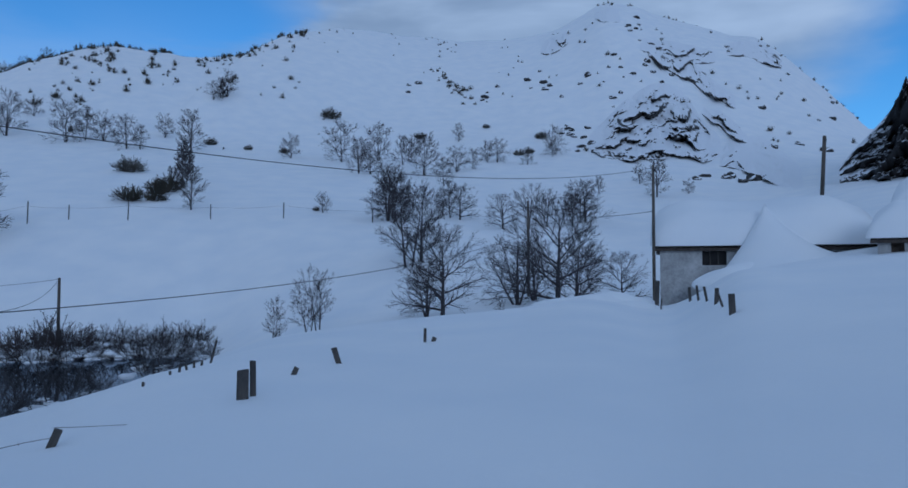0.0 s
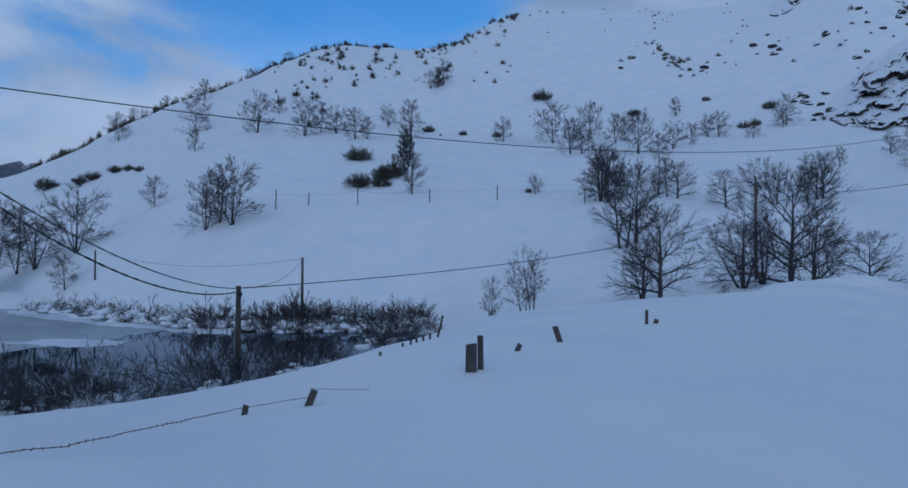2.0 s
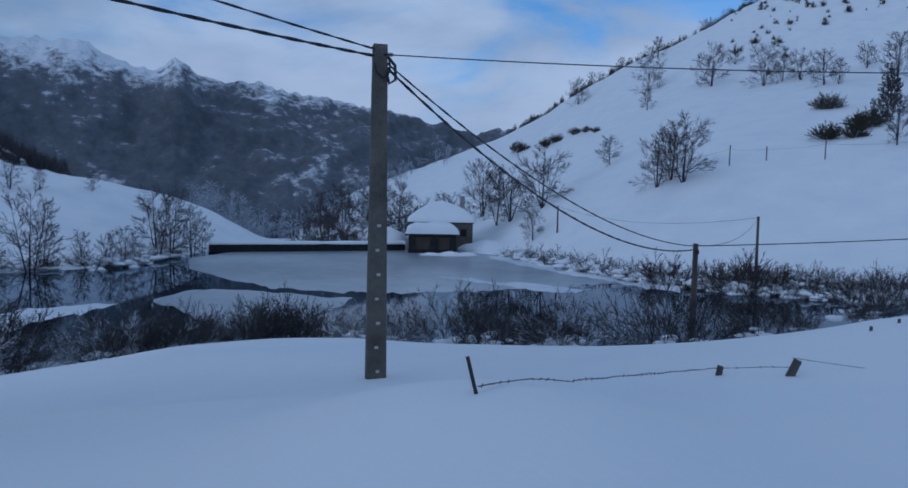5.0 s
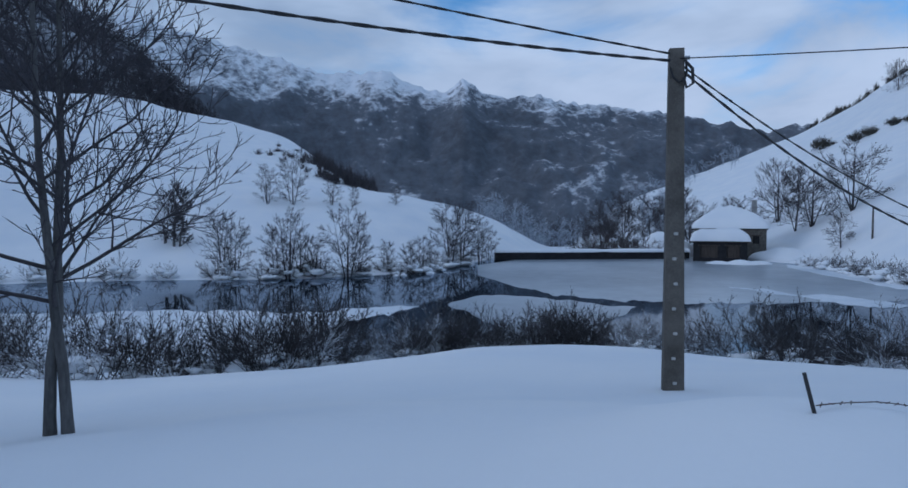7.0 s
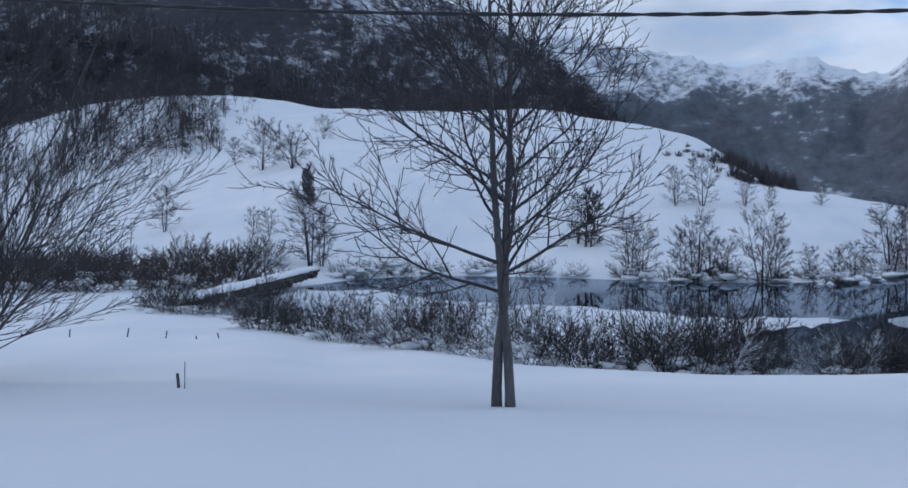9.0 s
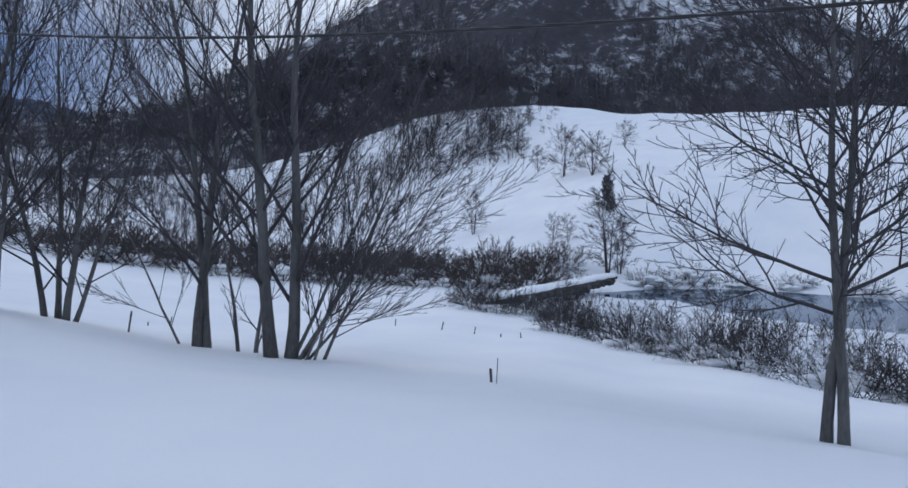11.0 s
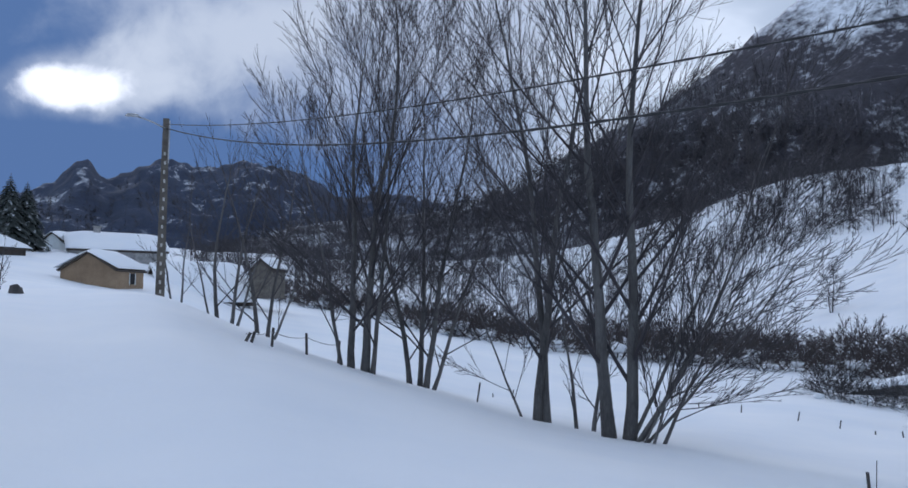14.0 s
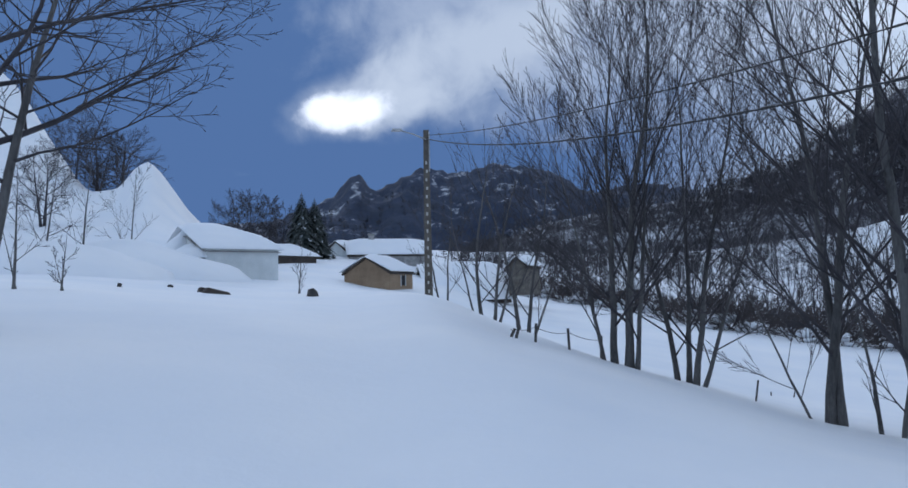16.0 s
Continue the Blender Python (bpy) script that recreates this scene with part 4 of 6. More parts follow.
for b, r in FAR_SHRUBS:
    plant(far_kinds[rng.randint(0, 2)], stand(on_snow(b + rng.uniform(-0.3, 0.3), r), rng.uniform(0, 6), rng.uniform(0.7, 1.25)))
hedge_kinds = [shrub_thing("hedge_shrub", shrub_mesh(171 + i, 13, 3.0, 3.0, 0.018, HEDGE, (6, 6, 2), 1.15), (3, 1.5, 0.9, 0.8), stand(on_snow(-146 - 4 * i, 42)), "dense brown leafless thicket across the low field", "thickets across the low field") for i in range(3)]
# the thick growth on the right-hand shore of the lake
b = 19.5
while b < 47.5:
    for lane in range(4 if b < 31 else 2):
        r = float(around(FAR_SHORE, 1, [b])[0]) + 0.3 + lane * 2.0 + rng.uniform(-0.8, 0.8)
        kinds = hedge_kinds if b < 31 and lane == 2 else far_kinds
        plant(kinds[rng.randint(0, 2)], stand(on_snow(b, r), rng.uniform(0, 6), rng.uniform(0.6, 1.0) * (1.05 if b < 33 else 1.25)))
    b += rng.uniform(1.0, 1.5)
for b, r, s in ((30.2, 62, 1.8), (29.3, 63, 1.6), (28.5, 63, 1.7), (34.5, 66, 1.5), (35.4, 66, 1.6)):
    plant(hedge_kinds[1], stand(on_snow(b, r), rng.uniform(0, 6), s * 0.75))
# the brown hedge across the low field
b = 119.5
while b < 172:
    for lane in range(4 if b < 142 else 3):
        if noise.noise(Vector((b * 0.4, lane * 3.3, 1))) < -0.33:
            continue
        r = 64 + lane * 7 + rng.uniform(-3, 3) + max(0, b - 150) * 0.9
        plant(hedge_kinds[rng.randint(0, 2)], stand(on_snow(b + rng.uniform(-0.5, 0.5), r), rng.uniform(0, 6), rng.uniform(0.6, 1.55) * (0.8 if b < 122 else 1)))
    b += rng.uniform(1.0, 1.6)

# dark evergreen bushes on the slopes: bearing, distance, height
BUSH = [(24.4, 141, 3.4), (24.4, 111, 2.8), (22.7, 110, 2.1), (18.9, 189, 2.3), (16.1, 182, 1.5), (13.4, 176, 1.7), (10.9, 98, 0.7), (46.5, 223, 4.1), (44.4, 213, 3.2), (43.6, 210, 3.0), (2.7, 207, 2.4), (-2.6, 218, 1.6), (-5.2, 186, 2.0), (-7.0, 204, 2.5), (-6.1, 188, 1.7), (9.8, 221, 4.0), (42.2, 205, 2.5), (41.3, 200, 2.0), (40.6, 192, 1.8), (21.9, 117, 3.2), (22.5, 115, 2.6)]
bush_kinds = [tagged(new("dark_bush", shrub_mesh(81 + i, 34, 2.7, 2.4, 0.03, SCRUB, (8, 6, 2), 1.25)), "dense dark evergreen bush dusted with snow", "bush", "bushes on the slopes") for i in range(3)]
for i, k in enumerate(bush_kinds):
    k.matrix_world = stand(on_snow(-150 - 6 * i, 60))
for i, (b, r, h) in enumerate(BUSH):
    plant(bush_kinds[i % 3], stand(on_snow(b, r), i * 1.3, h / 3.0))


thorn_kinds = [tree_thing(crown_tree(91 + i, [(0, 0, 0, 2, 5.6, 0.14), (0.4, 0.2, 250, 8, 5.0, 0.1)], 16, (7, 6, 4), 0.26, (64, 28), 0.05, thin=0.03), stand(on_snow(-170 - 6 * i, 60)), "ivied_thorn", "dark narrow thorn tree thick with ivy", "tree", "ivied thorns on the slope") for i in range(2)]
# narrow ivied thorns on the slope: bearing, distance, height
for i, (b, r, h) in enumerate(((20.8, 123, 6.5), (20.6, 140, 7), (21.3, 119, 4.2), (18.2, 226, 6.5))):
    plant(thorn_kinds[i % 2], stand(on_snow(b, r), i * 1.9, h / 6))


# ---- woods and scrub past counting ----
def tuft_field(name, places, mat, label, category, fat=1.0, tall=False):
    """Many small bare growths in one mesh; places: point, height, width, spikes. Tall ones are trees with a stem and rising boughs."""
    rng = random.Random(len(places))
    v, f = [], []
    for p, h, w, n in places:
        base = len(v)
        s = 0.03 + 0.006 * h if tall else w * 0.04
        top = Vector((rng.uniform(-0.12, 0.12) * h, rng.uniform(-0.12, 0.12) * h, h)) if tall else Vector((0, 0, h))
        v.extend([p + Vector((-s, 0, -0.3)), p + Vector((s, 0, -0.3)), p + Vector((0, s, -0.3)), p + top])
        f.extend([(base, base + 1, base + 3), (base + 1, base + 2, base + 3), (base + 2, base, base + 3)])
        if not tall:
            # a round bush: fine spikes fanning from the foot
            for i in range(int(n * 2.4)):
                a, up = rng.uniform(0, 6.283), rng.random() ** 0.8
                flat = math.sqrt(1 - up * up)
                k = rng.uniform(0.6, 1.0)
                root = p + Vector((math.cos(a), math.sin(a), 0)) * (w * 0.35 * rng.random())
                tip = p + Vector((math.cos(a) * w * flat * k, math.sin(a) * w * flat * k, h * (0.08 + up) * k))
                t = Vector((-math.sin(a), math.cos(a), rng.uniform(-0.6, 0.6))) * (w * 0.022 * fat)
                base = len(v)
                v.extend([root.lerp(tip, 0.35) - t, root.lerp(tip, 0.35) + t, tip, root])
                f.extend([(base, base + 1, base + 2), (base, base + 3, base + 1)])
            continue
        for _ in range(n):
            a, q = rng.uniform(0, 6.283), rng.uniform(0.2, 0.9)
            out = w * rng.uniform(0.45, 1.0) * math.sqrt(max(0.08, 1 - (2 * q - 0.95) ** 2))
            rise = rng.uniform(0.14, 0.4) * h * (1.1 - q * 0.75)
            side = Vector((-math.sin(a), math.cos(a), 0.5))
            root = p + top * q
            tip = root + Vector((math.cos(a) * out, math.sin(a) * out, rise))
            half = root.lerp(tip, 0.55) + Vector((0, 0, rise * -0.1))
            t = side * (w * 0.028 * fat)
            base = len(v)
            v.extend([root - t, root + t, tip])
            f.append((base, base + 1, base + 2))
            for s2 in (-1, 1):
                end = half + side * (s2 * out * rng.uniform(0.2, 0.5)) + (tip - root) * rng.uniform(0.15, 0.4) + Vector((0, 0, rng.uniform(-0.03, 0.12) * h))
                t2 = Vector((-math.sin(a) * 0.5, math.cos(a) * 0.5, 1)) * (w * 0.022 * fat)
                base = len(v)
                v.extend([half - t2, half + t2, end])
                f.append((base, base + 1, base + 2))
    ob = new(name, mesh_of(name, v, f, mat, False))
    return tagged(ob, label, category, kind="stuff")


def slope_at(bearing, up):
    """How far off the land at a bearing first rises to a slope against the eye, in degrees."""
    turn = (bearing + 60) % 360 / 360 * N_TURN
    i = int(turn) % N_TURN
    line = LAND[i, 1:] + (LAND[(i + 1) % N_TURN, 1:] - LAND[i, 1:]) * (turn - int(turn))
    rise = np.degrees(np.arctan2(line - EYE, RANGES[1:]))
    hit = np.nonzero((rise >= up) & (RANGES[1:] > 100))[0]
    if not len(hit):
        k = int(np.argmax(rise))
        return float(RANGES[1:][k])
    k = int(hit[0])
    lo, hi = rise[k - 1], rise[k]
    return float(RANGES[k] + (RANGES[k + 1] - RANGES[k]) * (up - lo) / max(hi - lo, 1e-6))


def on_land(bearing, r):
    return on_snow(bearing, r)


rng = random.Random(5)
ridge = []
for _ in range(420):
    b = rng.uniform(23, 47.5)
    crest = float(around(CREST, 1, [b])[0])
    r = crest + rng.uniform(-14, 6)
    if rng.random() < 0.35 and b < 30:
        continue
    ridge.append((on_land(b, r), rng.uniform(1.5, 4.2), rng.uniform(1.0, 2.2), 14))
for _ in range(900):
    b = rng.uniform(11.5, 31)
    crest = float(around(CREST, 1, [b])[0])
    r = crest - abs(rng.gauss(0, 50))
    if noise.fractal(Vector((b * 0.55, r * 0.03, 21)), 0.8, 2.0, 3) < 0.02 and r < crest - 8:
        continue
    h = rng.choice((rng.uniform(0.5, 1.3), rng.uniform(1.2, 3.0)))
    ridge.append((on_land(b, r), h, h * rng.uniform(0.6, 1.0), 15))
for _ in range(520):
    b = rng.uniform(-30, 13)
    if -4 < b < 3 and rng.random() < 0.5:
        b = rng.gauss(0.5, 2.0)
    r = float(around(CREST, 1, [b])[0]) - abs(rng.gauss(20, 95))
    if noise.noise(Vector((b * 0.35, r * 0.02, 3))) > (0.12 if b > -9 else -0.02):
        h = rng.uniform(0.4, 1.4) if b > -9 else rng.uniform(0.6, 2.2)
        ridge.append((on_land(b, max(r, 190)), h, h * rng.uniform(0.6, 1.0), 14))
for _ in range(46):
    b = rng.gauss(-0.2, 1.2)
    h = rng.uniform(0.5, 2.0)
    ridge.append((on_land(b, slope_at(b, 14.4 + 0.6 * (b + 0.4) + rng.gauss(0, 0.35))), h, h * rng.uniform(0.7, 1.1), 15))
for _ in range(260):
    b = rng.uniform(-30.5, -22)
    ridge.append((on_land(b, float(around(CREST, 1, [b])[0]) + rng.uniform(-7, 5)), rng.uniform(1.5, 3.6), rng.uniform(1.0, 2.2), 14))
tuft_field("hilltop_scrub", ridge, SCRUB, "dark heath and scrub along the snowy hilltop", "scrub", 2.6)


def strip_point(ob, rng, lo, hi, steps=30):
    """A random place on a mountain strip, between two shares of its rise."""
    n = len(ob.data.vertices) // steps
    i, k = rng.randrange(n - 1), rng.uniform(lo, hi) * (steps - 4)
    j = int(k)
    u, w = rng.random(), k - j
    co = ob.data.vertices
    a = co[i * steps + j].co.lerp(co[(i + 1) * steps + j].co, u)
    b2 = co[i * steps + j + 1].co.lerp(co[(i + 1) * steps + j + 1].co, u)
    return a.lerp(b2, w)


wood_hill = bpy.data.objects["backdrop_wooded_hill"]
wood, thick, pale = [], [], []
for _ in range(19000):
    p = strip_point(wood_hill, rng, 0.0, 1.0)
    rel = (p.z - EYE) / max(1.0, math.hypot(p.x, p.y))
    k = noise.fractal(p * 0.011, 0.8, 2.0, 3)
    if math.degrees(math.atan2(-p.x, p.y)) % 360 > 145 and rng.random() < 0.45:
        continue
    if k < -0.3 or (rel > 0.27 and rng.random() < 0.35):
        continue
    dark = noise.noise(Vector((p.x * 0.006, p.y * 0.006, p.z * 0.022 + 4))) + 0.25 - 1.2 * max(0.0, rel - 0.16)
    row = (p, rng.uniform(5, 11), rng.uniform(1.2, 2.8), 6)
    if dark > 0.2:
        thick.append(row)
        thick.append((p + Vector((rng.uniform(-3, 3), rng.uniform(-3, 3), -0.5)), rng.uniform(4, 8), rng.uniform(1.5, 3), 8))
    elif rng.random() < 0.4:
        pale.append(row)
    else:
        wood.append(row)
for _ in range(900):
    b = rng.uniform(124, 172)
    r = float(around(CREST, 1, [b])[0]) - abs(rng.gauss(0, 26)) + 8
    if noise.fractal(Vector((b * 0.35, r * 0.02, 6)), 0.8, 2.0, 3) > -0.25:
        (wood if rng.random() < 0.75 else pale).append((on_snow(b, r), rng.uniform(2.5, 8), rng.uniform(1.0, 2.4), 8))
# pale stems stand in for the snow seen between dark trunks
tuft_field("pale_gap_stems", pale, GREYTWIG, "pale grey stems standing for snow between the trunks", "woodland", 2.2, True)
tuft_field("hill_woodland", wood, TWIG, "bare winter woodland covering the steep hill", "woodland", 2.7, True)
tuft_field("dark_woodland", thick, TWIG, "dense dark woods low on the steep hill", "woodland", 3.0, True)
# thinner woods that come down over the snow meadows
copse = [
    crown_tree(151, [(0, 0, 0, 3, 7, 0.14)], 11, (6, 5, 2), 0.42, (66, 32), 0.14, 0.08, thin=0.013, bark=TWIG),
    crown_tree(152, [(-0.3, 0, 90, 6, 7, 0.12), (0.4, 0.3, 260, 8, 6.2, 0.11)], 8, (5, 5, 2), 0.36, (62, 30), 0.16, 0.08, thin=0.013, bark=TWIG),
    crown_tree(153, [(0, 0, 0, 2, 7.6, 0.13), (0.7, -0.4, 250, 5, 6.6, 0.11), (-0.8, 0.3, 100, 4, 6, 0.09)], 7, (5, 4, 2), 0.3, (58, 28), 0.18, 0.08, thin=0.013, bark=TWIG),
]
copse_first = [tree_thing(k, stand(on_snow(-100 - 5 * i, 110), 0, 0.8), "meadow_tree", "bare grey tree of the thin wood on the snow meadow", "tree", "trees of the meadow wood") for i, k in enumerate(copse)]
down = []
count = 0
for k in range(3600):
    b = rng.uniform(121, 175) if k % 2 else rng.gauss(128.3, 3.4)
    r = rng.uniform(98, 262) if k % 2 else rng.uniform(165, 264)
    rag = 55 * noise.fractal(Vector((b * 0.5, r * 0.03, 2)), 0.8, 2.0, 3)
    if b < 119.5 or r < (205 - (b - 120) * 9.5 if b < 130 else 112) + rag:
        continue
    k2 = noise.fractal(Vector((b * 0.3, r * 0.018, 9)), 0.8, 2.0, 3) + (0.3 if r > 175 and b < 138 else 0)
    if k2 < 0.0:
        if rng.random() < 0.4:
            down.append((on_land(b, r), rng.uniform(1, 3.4), rng.uniform(0.6, 1.6), 9))
    elif count < 160:
        count += 1
        plant(copse_first[rng.randint(0, 2)], stand(on_land(b, r), rng.uniform(0, 6), rng.choice((rng.uniform(0.4, 0.7), rng.uniform(0.7, 1.3)))))
    elif rng.random() < 0.45:
        down.append((on_land(b, r), rng.uniform(1.2, 5), rng.uniform(0.8, 2.2), 12))
for _ in range(60):
    b = rng.uniform(199.4, 208)
    down.append((on_land(b, float(around(CREST, 1, [b])[0]) + rng.uniform(-6, 14)), rng.uniform(2, 5), rng.uniform(0.8, 1.8), 14))
for _ in range(420):
    b = rng.uniform(97, 124)
    down.append((on_land(b, 258 + rng.uniform(-5, 14)), rng.uniform(4, 8), rng.uniform(1, 2), 12))
grove = []
for _ in range(1500):
    b, r = rng.uniform(123, 176), rng.uniform(105, 262)
    if r > 150 - (b - 130) * 1.0 + 40 * noise.fractal(Vector((b * 0.4, r * 0.02, 5)), 0.8, 2.0, 3) and noise.fractal(Vector((b * 0.22, r * 0.015, 12)), 0.8, 2.0, 3) > -0.15 and (b > 129 or r > 200):
        grove.append((on_land(b, r), rng.uniform(3, 8.5), rng.uniform(1.2, 2.8), 17))
tuft_field("grey_grove", grove, TWIG, "bare grey trees thick over the low slope", "woodland", 0.85, True)
tuft_field("meadow_woodland", down, TWIG, "thin bare growth over the lower snow slope", "woodland", 1.3, True)
crag = bpy.data.objects["backdrop_crags"]
low = []
for _ in range(2600):
    p = strip_point(crag, rng, 0.0, 0.75, 44)
    low.append((p, rng.uniform(8, 18), rng.uniform(3, 6), 9))
tuft_field("valley_woodland", low, TWIG, "dark distant woods under the crags", "woodland", 2.5, True)
brow = []
for k in range(520):
    b = rng.gauss(82.2, 1.5) if k % 3 else rng.uniform(73, 88)
    r = rng.uniform(158, 205) if b < 80 else rng.uniform(118, 190)
    if noise.fractal(Vector((b * 0.7, r * 0.05, 3)), 0.8, 2.0, 3) < (-0.1 if k % 3 else 0.05):
        continue
    brow.append((on_land(b, r), rng.uniform(0.8, 3.8) * (0.6 if abs(b - 82.2) > 3 else 1.2), rng.uniform(0.9, 2.2), 14))
tuft_field("shoulder_scrub", brow, TWIG, "dark scrub on the shoulder of the meadow", "scrub", 1.3)
FROST = varied("frosted_twigs", (0.16, 0.18, 0.21), (0.5, 0.54, 0.6), 0.85, 0.5, 4.0, 0.2, 0.02)
frost = []
for _ in range(520):
    b = rng.uniform(52, 72)
    r = rng.uniform(135, 290)
    if b < 57 and r < 240:
        continue
    if 59 < b < 64 and r < 200:
        continue
    frost.append((on_land(b, r), rng.uniform(3, 7), rng.uniform(1.4, 2.8), 20))
mouth = []
for _ in range(330):
    b, r = rng.uniform(52, 67), rng.uniform(150, 290)
    if r < 262 and b < 57.5 or noise.fractal(Vector((b * 0.3, r * 0.02, 14)), 0.8, 2.0, 3) < -0.2:
        continue
    mouth.append((on_land(b, r), rng.uniform(3, 8), rng.uniform(1.4, 3.0), 20))
tuft_field("valley_grove", mouth, TWIG, "dark bare trees filling the valley mouth", "woodland", 1.0, True)
tuft_field("frosted_woodland", frost, FROST, "hoar-frosted bare trees in the valley mouth", "woodland", 1.2, True)


# ---- rock outcrops ----
def rock_material():
    m, n, ln, add, bsdf = material("snowed_rock", (0.1, 0.1, 0.1), 0.85)
    coord = n.new("ShaderNodeTexCoord")
    geo = n.new("ShaderNodeNewGeometry")
    split = n.new("ShaderNodeSeparateXYZ")
    ln.new(geo.outputs["Normal"], split.inputs[0])
    grain = add("ShaderNodeTexNoise", Scale=0.45, Detail=7.0, Roughness=0.7)
    ln.new(coord.outputs["Object"], grain.inputs["Vector"])
    mul = n.new("ShaderNodeMath")
    mul.operation = "MULTIPLY_ADD"
    ln.new(grain.outputs["Fac"], mul.inputs[0])
    mul.inputs[1].default_value = 0.7
    wide = add("ShaderNodeTexNoise", Scale=0.1, Detail=4.0, Roughness=0.6)
    ln.new(coord.outputs["Object"], wide.inputs["Vector"])
    patch = n.new("ShaderNodeMath")
    patch.operation = "MULTIPLY_ADD"
    ln.new(wide.outputs["Fac"], patch.inputs[0])
    patch.inputs[1].default_value = -0.8
    ln.new(split.outputs["Z"], patch.inputs[2])
    lift = n.new("ShaderNodeMath")
    lift.operation = "ADD"
    ln.new(patch.outputs[0], lift.inputs[0])
    lift.inputs[1].default_value = 0.4
    ln.new(lift.outputs[0], mul.inputs[2])
    tone = n.new("ShaderNodeValToRGB")
    ramp_set(tone, [(0.62, (0.03, 0.03, 0.032)), (0.92, (0.1, 0.097, 0.093)), (1.0, (0.8, 0.82, 0.86))])
    ln.new(mul.outputs[0], tone.inputs["Fac"])
    ln.new(tone.outputs[0], bsdf.inputs["Base Color"])
    rel = add("ShaderNodeBump", Strength=0.8, Distance=0.5)
    ln.new(grain.outputs["Fac"], rel.inputs["Height"])
    ln.new(rel.outputs[0], bsdf.inputs["Normal"])
    return m


SNOWROCK = rock_material()


def bluff(name, rows, depth, strata, seed, label, tilt=0.0, ragged=1.0, bold=0.0, far=None):
    """Rock breaking out of a slope: overhung bare faces under rounded backs of snow. rows: bearing, slope to its foot and to its head;
    far: a distance for rock that stands free of the hill."""
    b0, b1 = sorted((rows[0][0], rows[-1][0]))
    rows = sorted(rows)
    nu = max(24, int((b1 - b0) / 0.09))
    bs = np.linspace(b0, b1, nu)
    foot = pchip(bs, [r[0] for r in rows], [r[1] for r in rows])
    head = pchip(bs, [r[0] for r in rows], [r[2] for r in rows])
    nv = max(16, int(float(np.max(head - foot)) / 0.07))
    verts, faces = [], []
    for i, b in enumerate(bs):
        u = i / (nu - 1)
        ends = min(1.0, 5 * min(u, 1 - u))
        for j in range(nv + 1):
            w = j / nv
            q = Vector((b * 0.75, (foot[i] + (head[i] - foot[i]) * w) * 0.75, seed * 3.7))
            e = foot[i] + (head[i] - foot[i]) * w + 0.25 * ragged * noise.noise(q * 1.3) * min(1.0, 8 * w) * min(1.0, 6 * (1 - w))
            level = w * strata + 0.95 * noise.fractal(q * 0.6, 0.75, 2.1, 4) + tilt * u
            fl = math.floor(level)
            fr = level - fl
            step = min(1.0, fr / 0.34) * (1 - max(0.0, fr - 0.34) / 0.66)
            force = max(0.0, bold + 1.5 * noise.noise(Vector((b * 0.6, fl * 2.7, seed))) + 0.3)
            dome = min(1.0, w / (0.16 + 0.1 * noise.noise(q * 0.8))) * (1 - w) ** 0.8
            fine = noise.fractal(q * 2.6, 0.7, 2.1, 4)
            bulge = depth * ends * (0.7 * dome + 0.95 * step * force * min(1.0, 6 * (1 - w)) + 0.22 * fine * min(1.0, 5 * (1 - w)))
            base = far if far else slope_at(b, e)
            r = base + 1.2 - bulge - (0.8 if 0 < w < 1 else 0)
            if far:
                r += (e - foot[i]) * far * 0.016
            p = ahead(b, r)
            verts.append((p.x, p.y, EYE + base * math.tan(math.radians(e)) * (r / base if not far else 1)))
    m = nv + 1
    for i in range(nu - 1):
        for j in range(nv):
            faces.append((i * m + j, (i + 1) * m + j, (i + 1) * m + j + 1, i * m + j + 1))
    co = np.array([tuple(v) for v in verts])
    quad = co[np.array(faces)]
    normal = np.cross(quad[:, 2] - quad[:, 0], quad[:, 3] - quad[:, 1])
    normal /= np.maximum(np.linalg.norm(normal, axis=1, keepdims=True), 1e-9)
    if normal[:, 2].sum() < 0:
        faces, normal = [q[::-1] for q in faces], -normal
    ob = thing(name, Matrix.Identity(4), label, "rock", "rock outcrops on the mountain")
    for piece, chosen, about in (("rock_face", normal[:, 2] < 0.5, "bare dark limestone face"), ("snow_back", normal[:, 2] >= 0.5, "snow lying on the rock")):
        picked = [faces[k] for k in np.nonzero(chosen)[0]]
        if not picked:
            continue
        used = sorted({k for q in picked for k in q})
        at = {k: n for n, k in enumerate(used)}
        part(piece, mesh_of(piece, [verts[k] for k in used], [tuple(at[k] for k in q) for q in picked], SNOWROCK, True), None, ob, about)
    return ob


bluff("rock_crag", [(-10.6, 9.8, 10.6), (-12.0, 8.9, 11.8), (-14.0, 8.6, 13.6), (-16.0, 8.6, 14.4), (-17.8, 8.7, 13.8), (-19.2, 8.2, 11.6), (-20.8, 8.6, 10.0)], 11.0, 3.2, 1, "great snow-streaked limestone crag on the slope", 0.5, 1.0, 0.15)
bluff("rock_crag", [(-20.4, 7.9, 8.8), (-21.6, 7.6, 10.2), (-23.2, 6.9, 10.0), (-24.8, 6.1, 8.8), (-26.2, 5.8, 7.4)], 6.5, 2.0, 2, "broken limestone crag half under snow", -0.6, 1.0, 0.2)
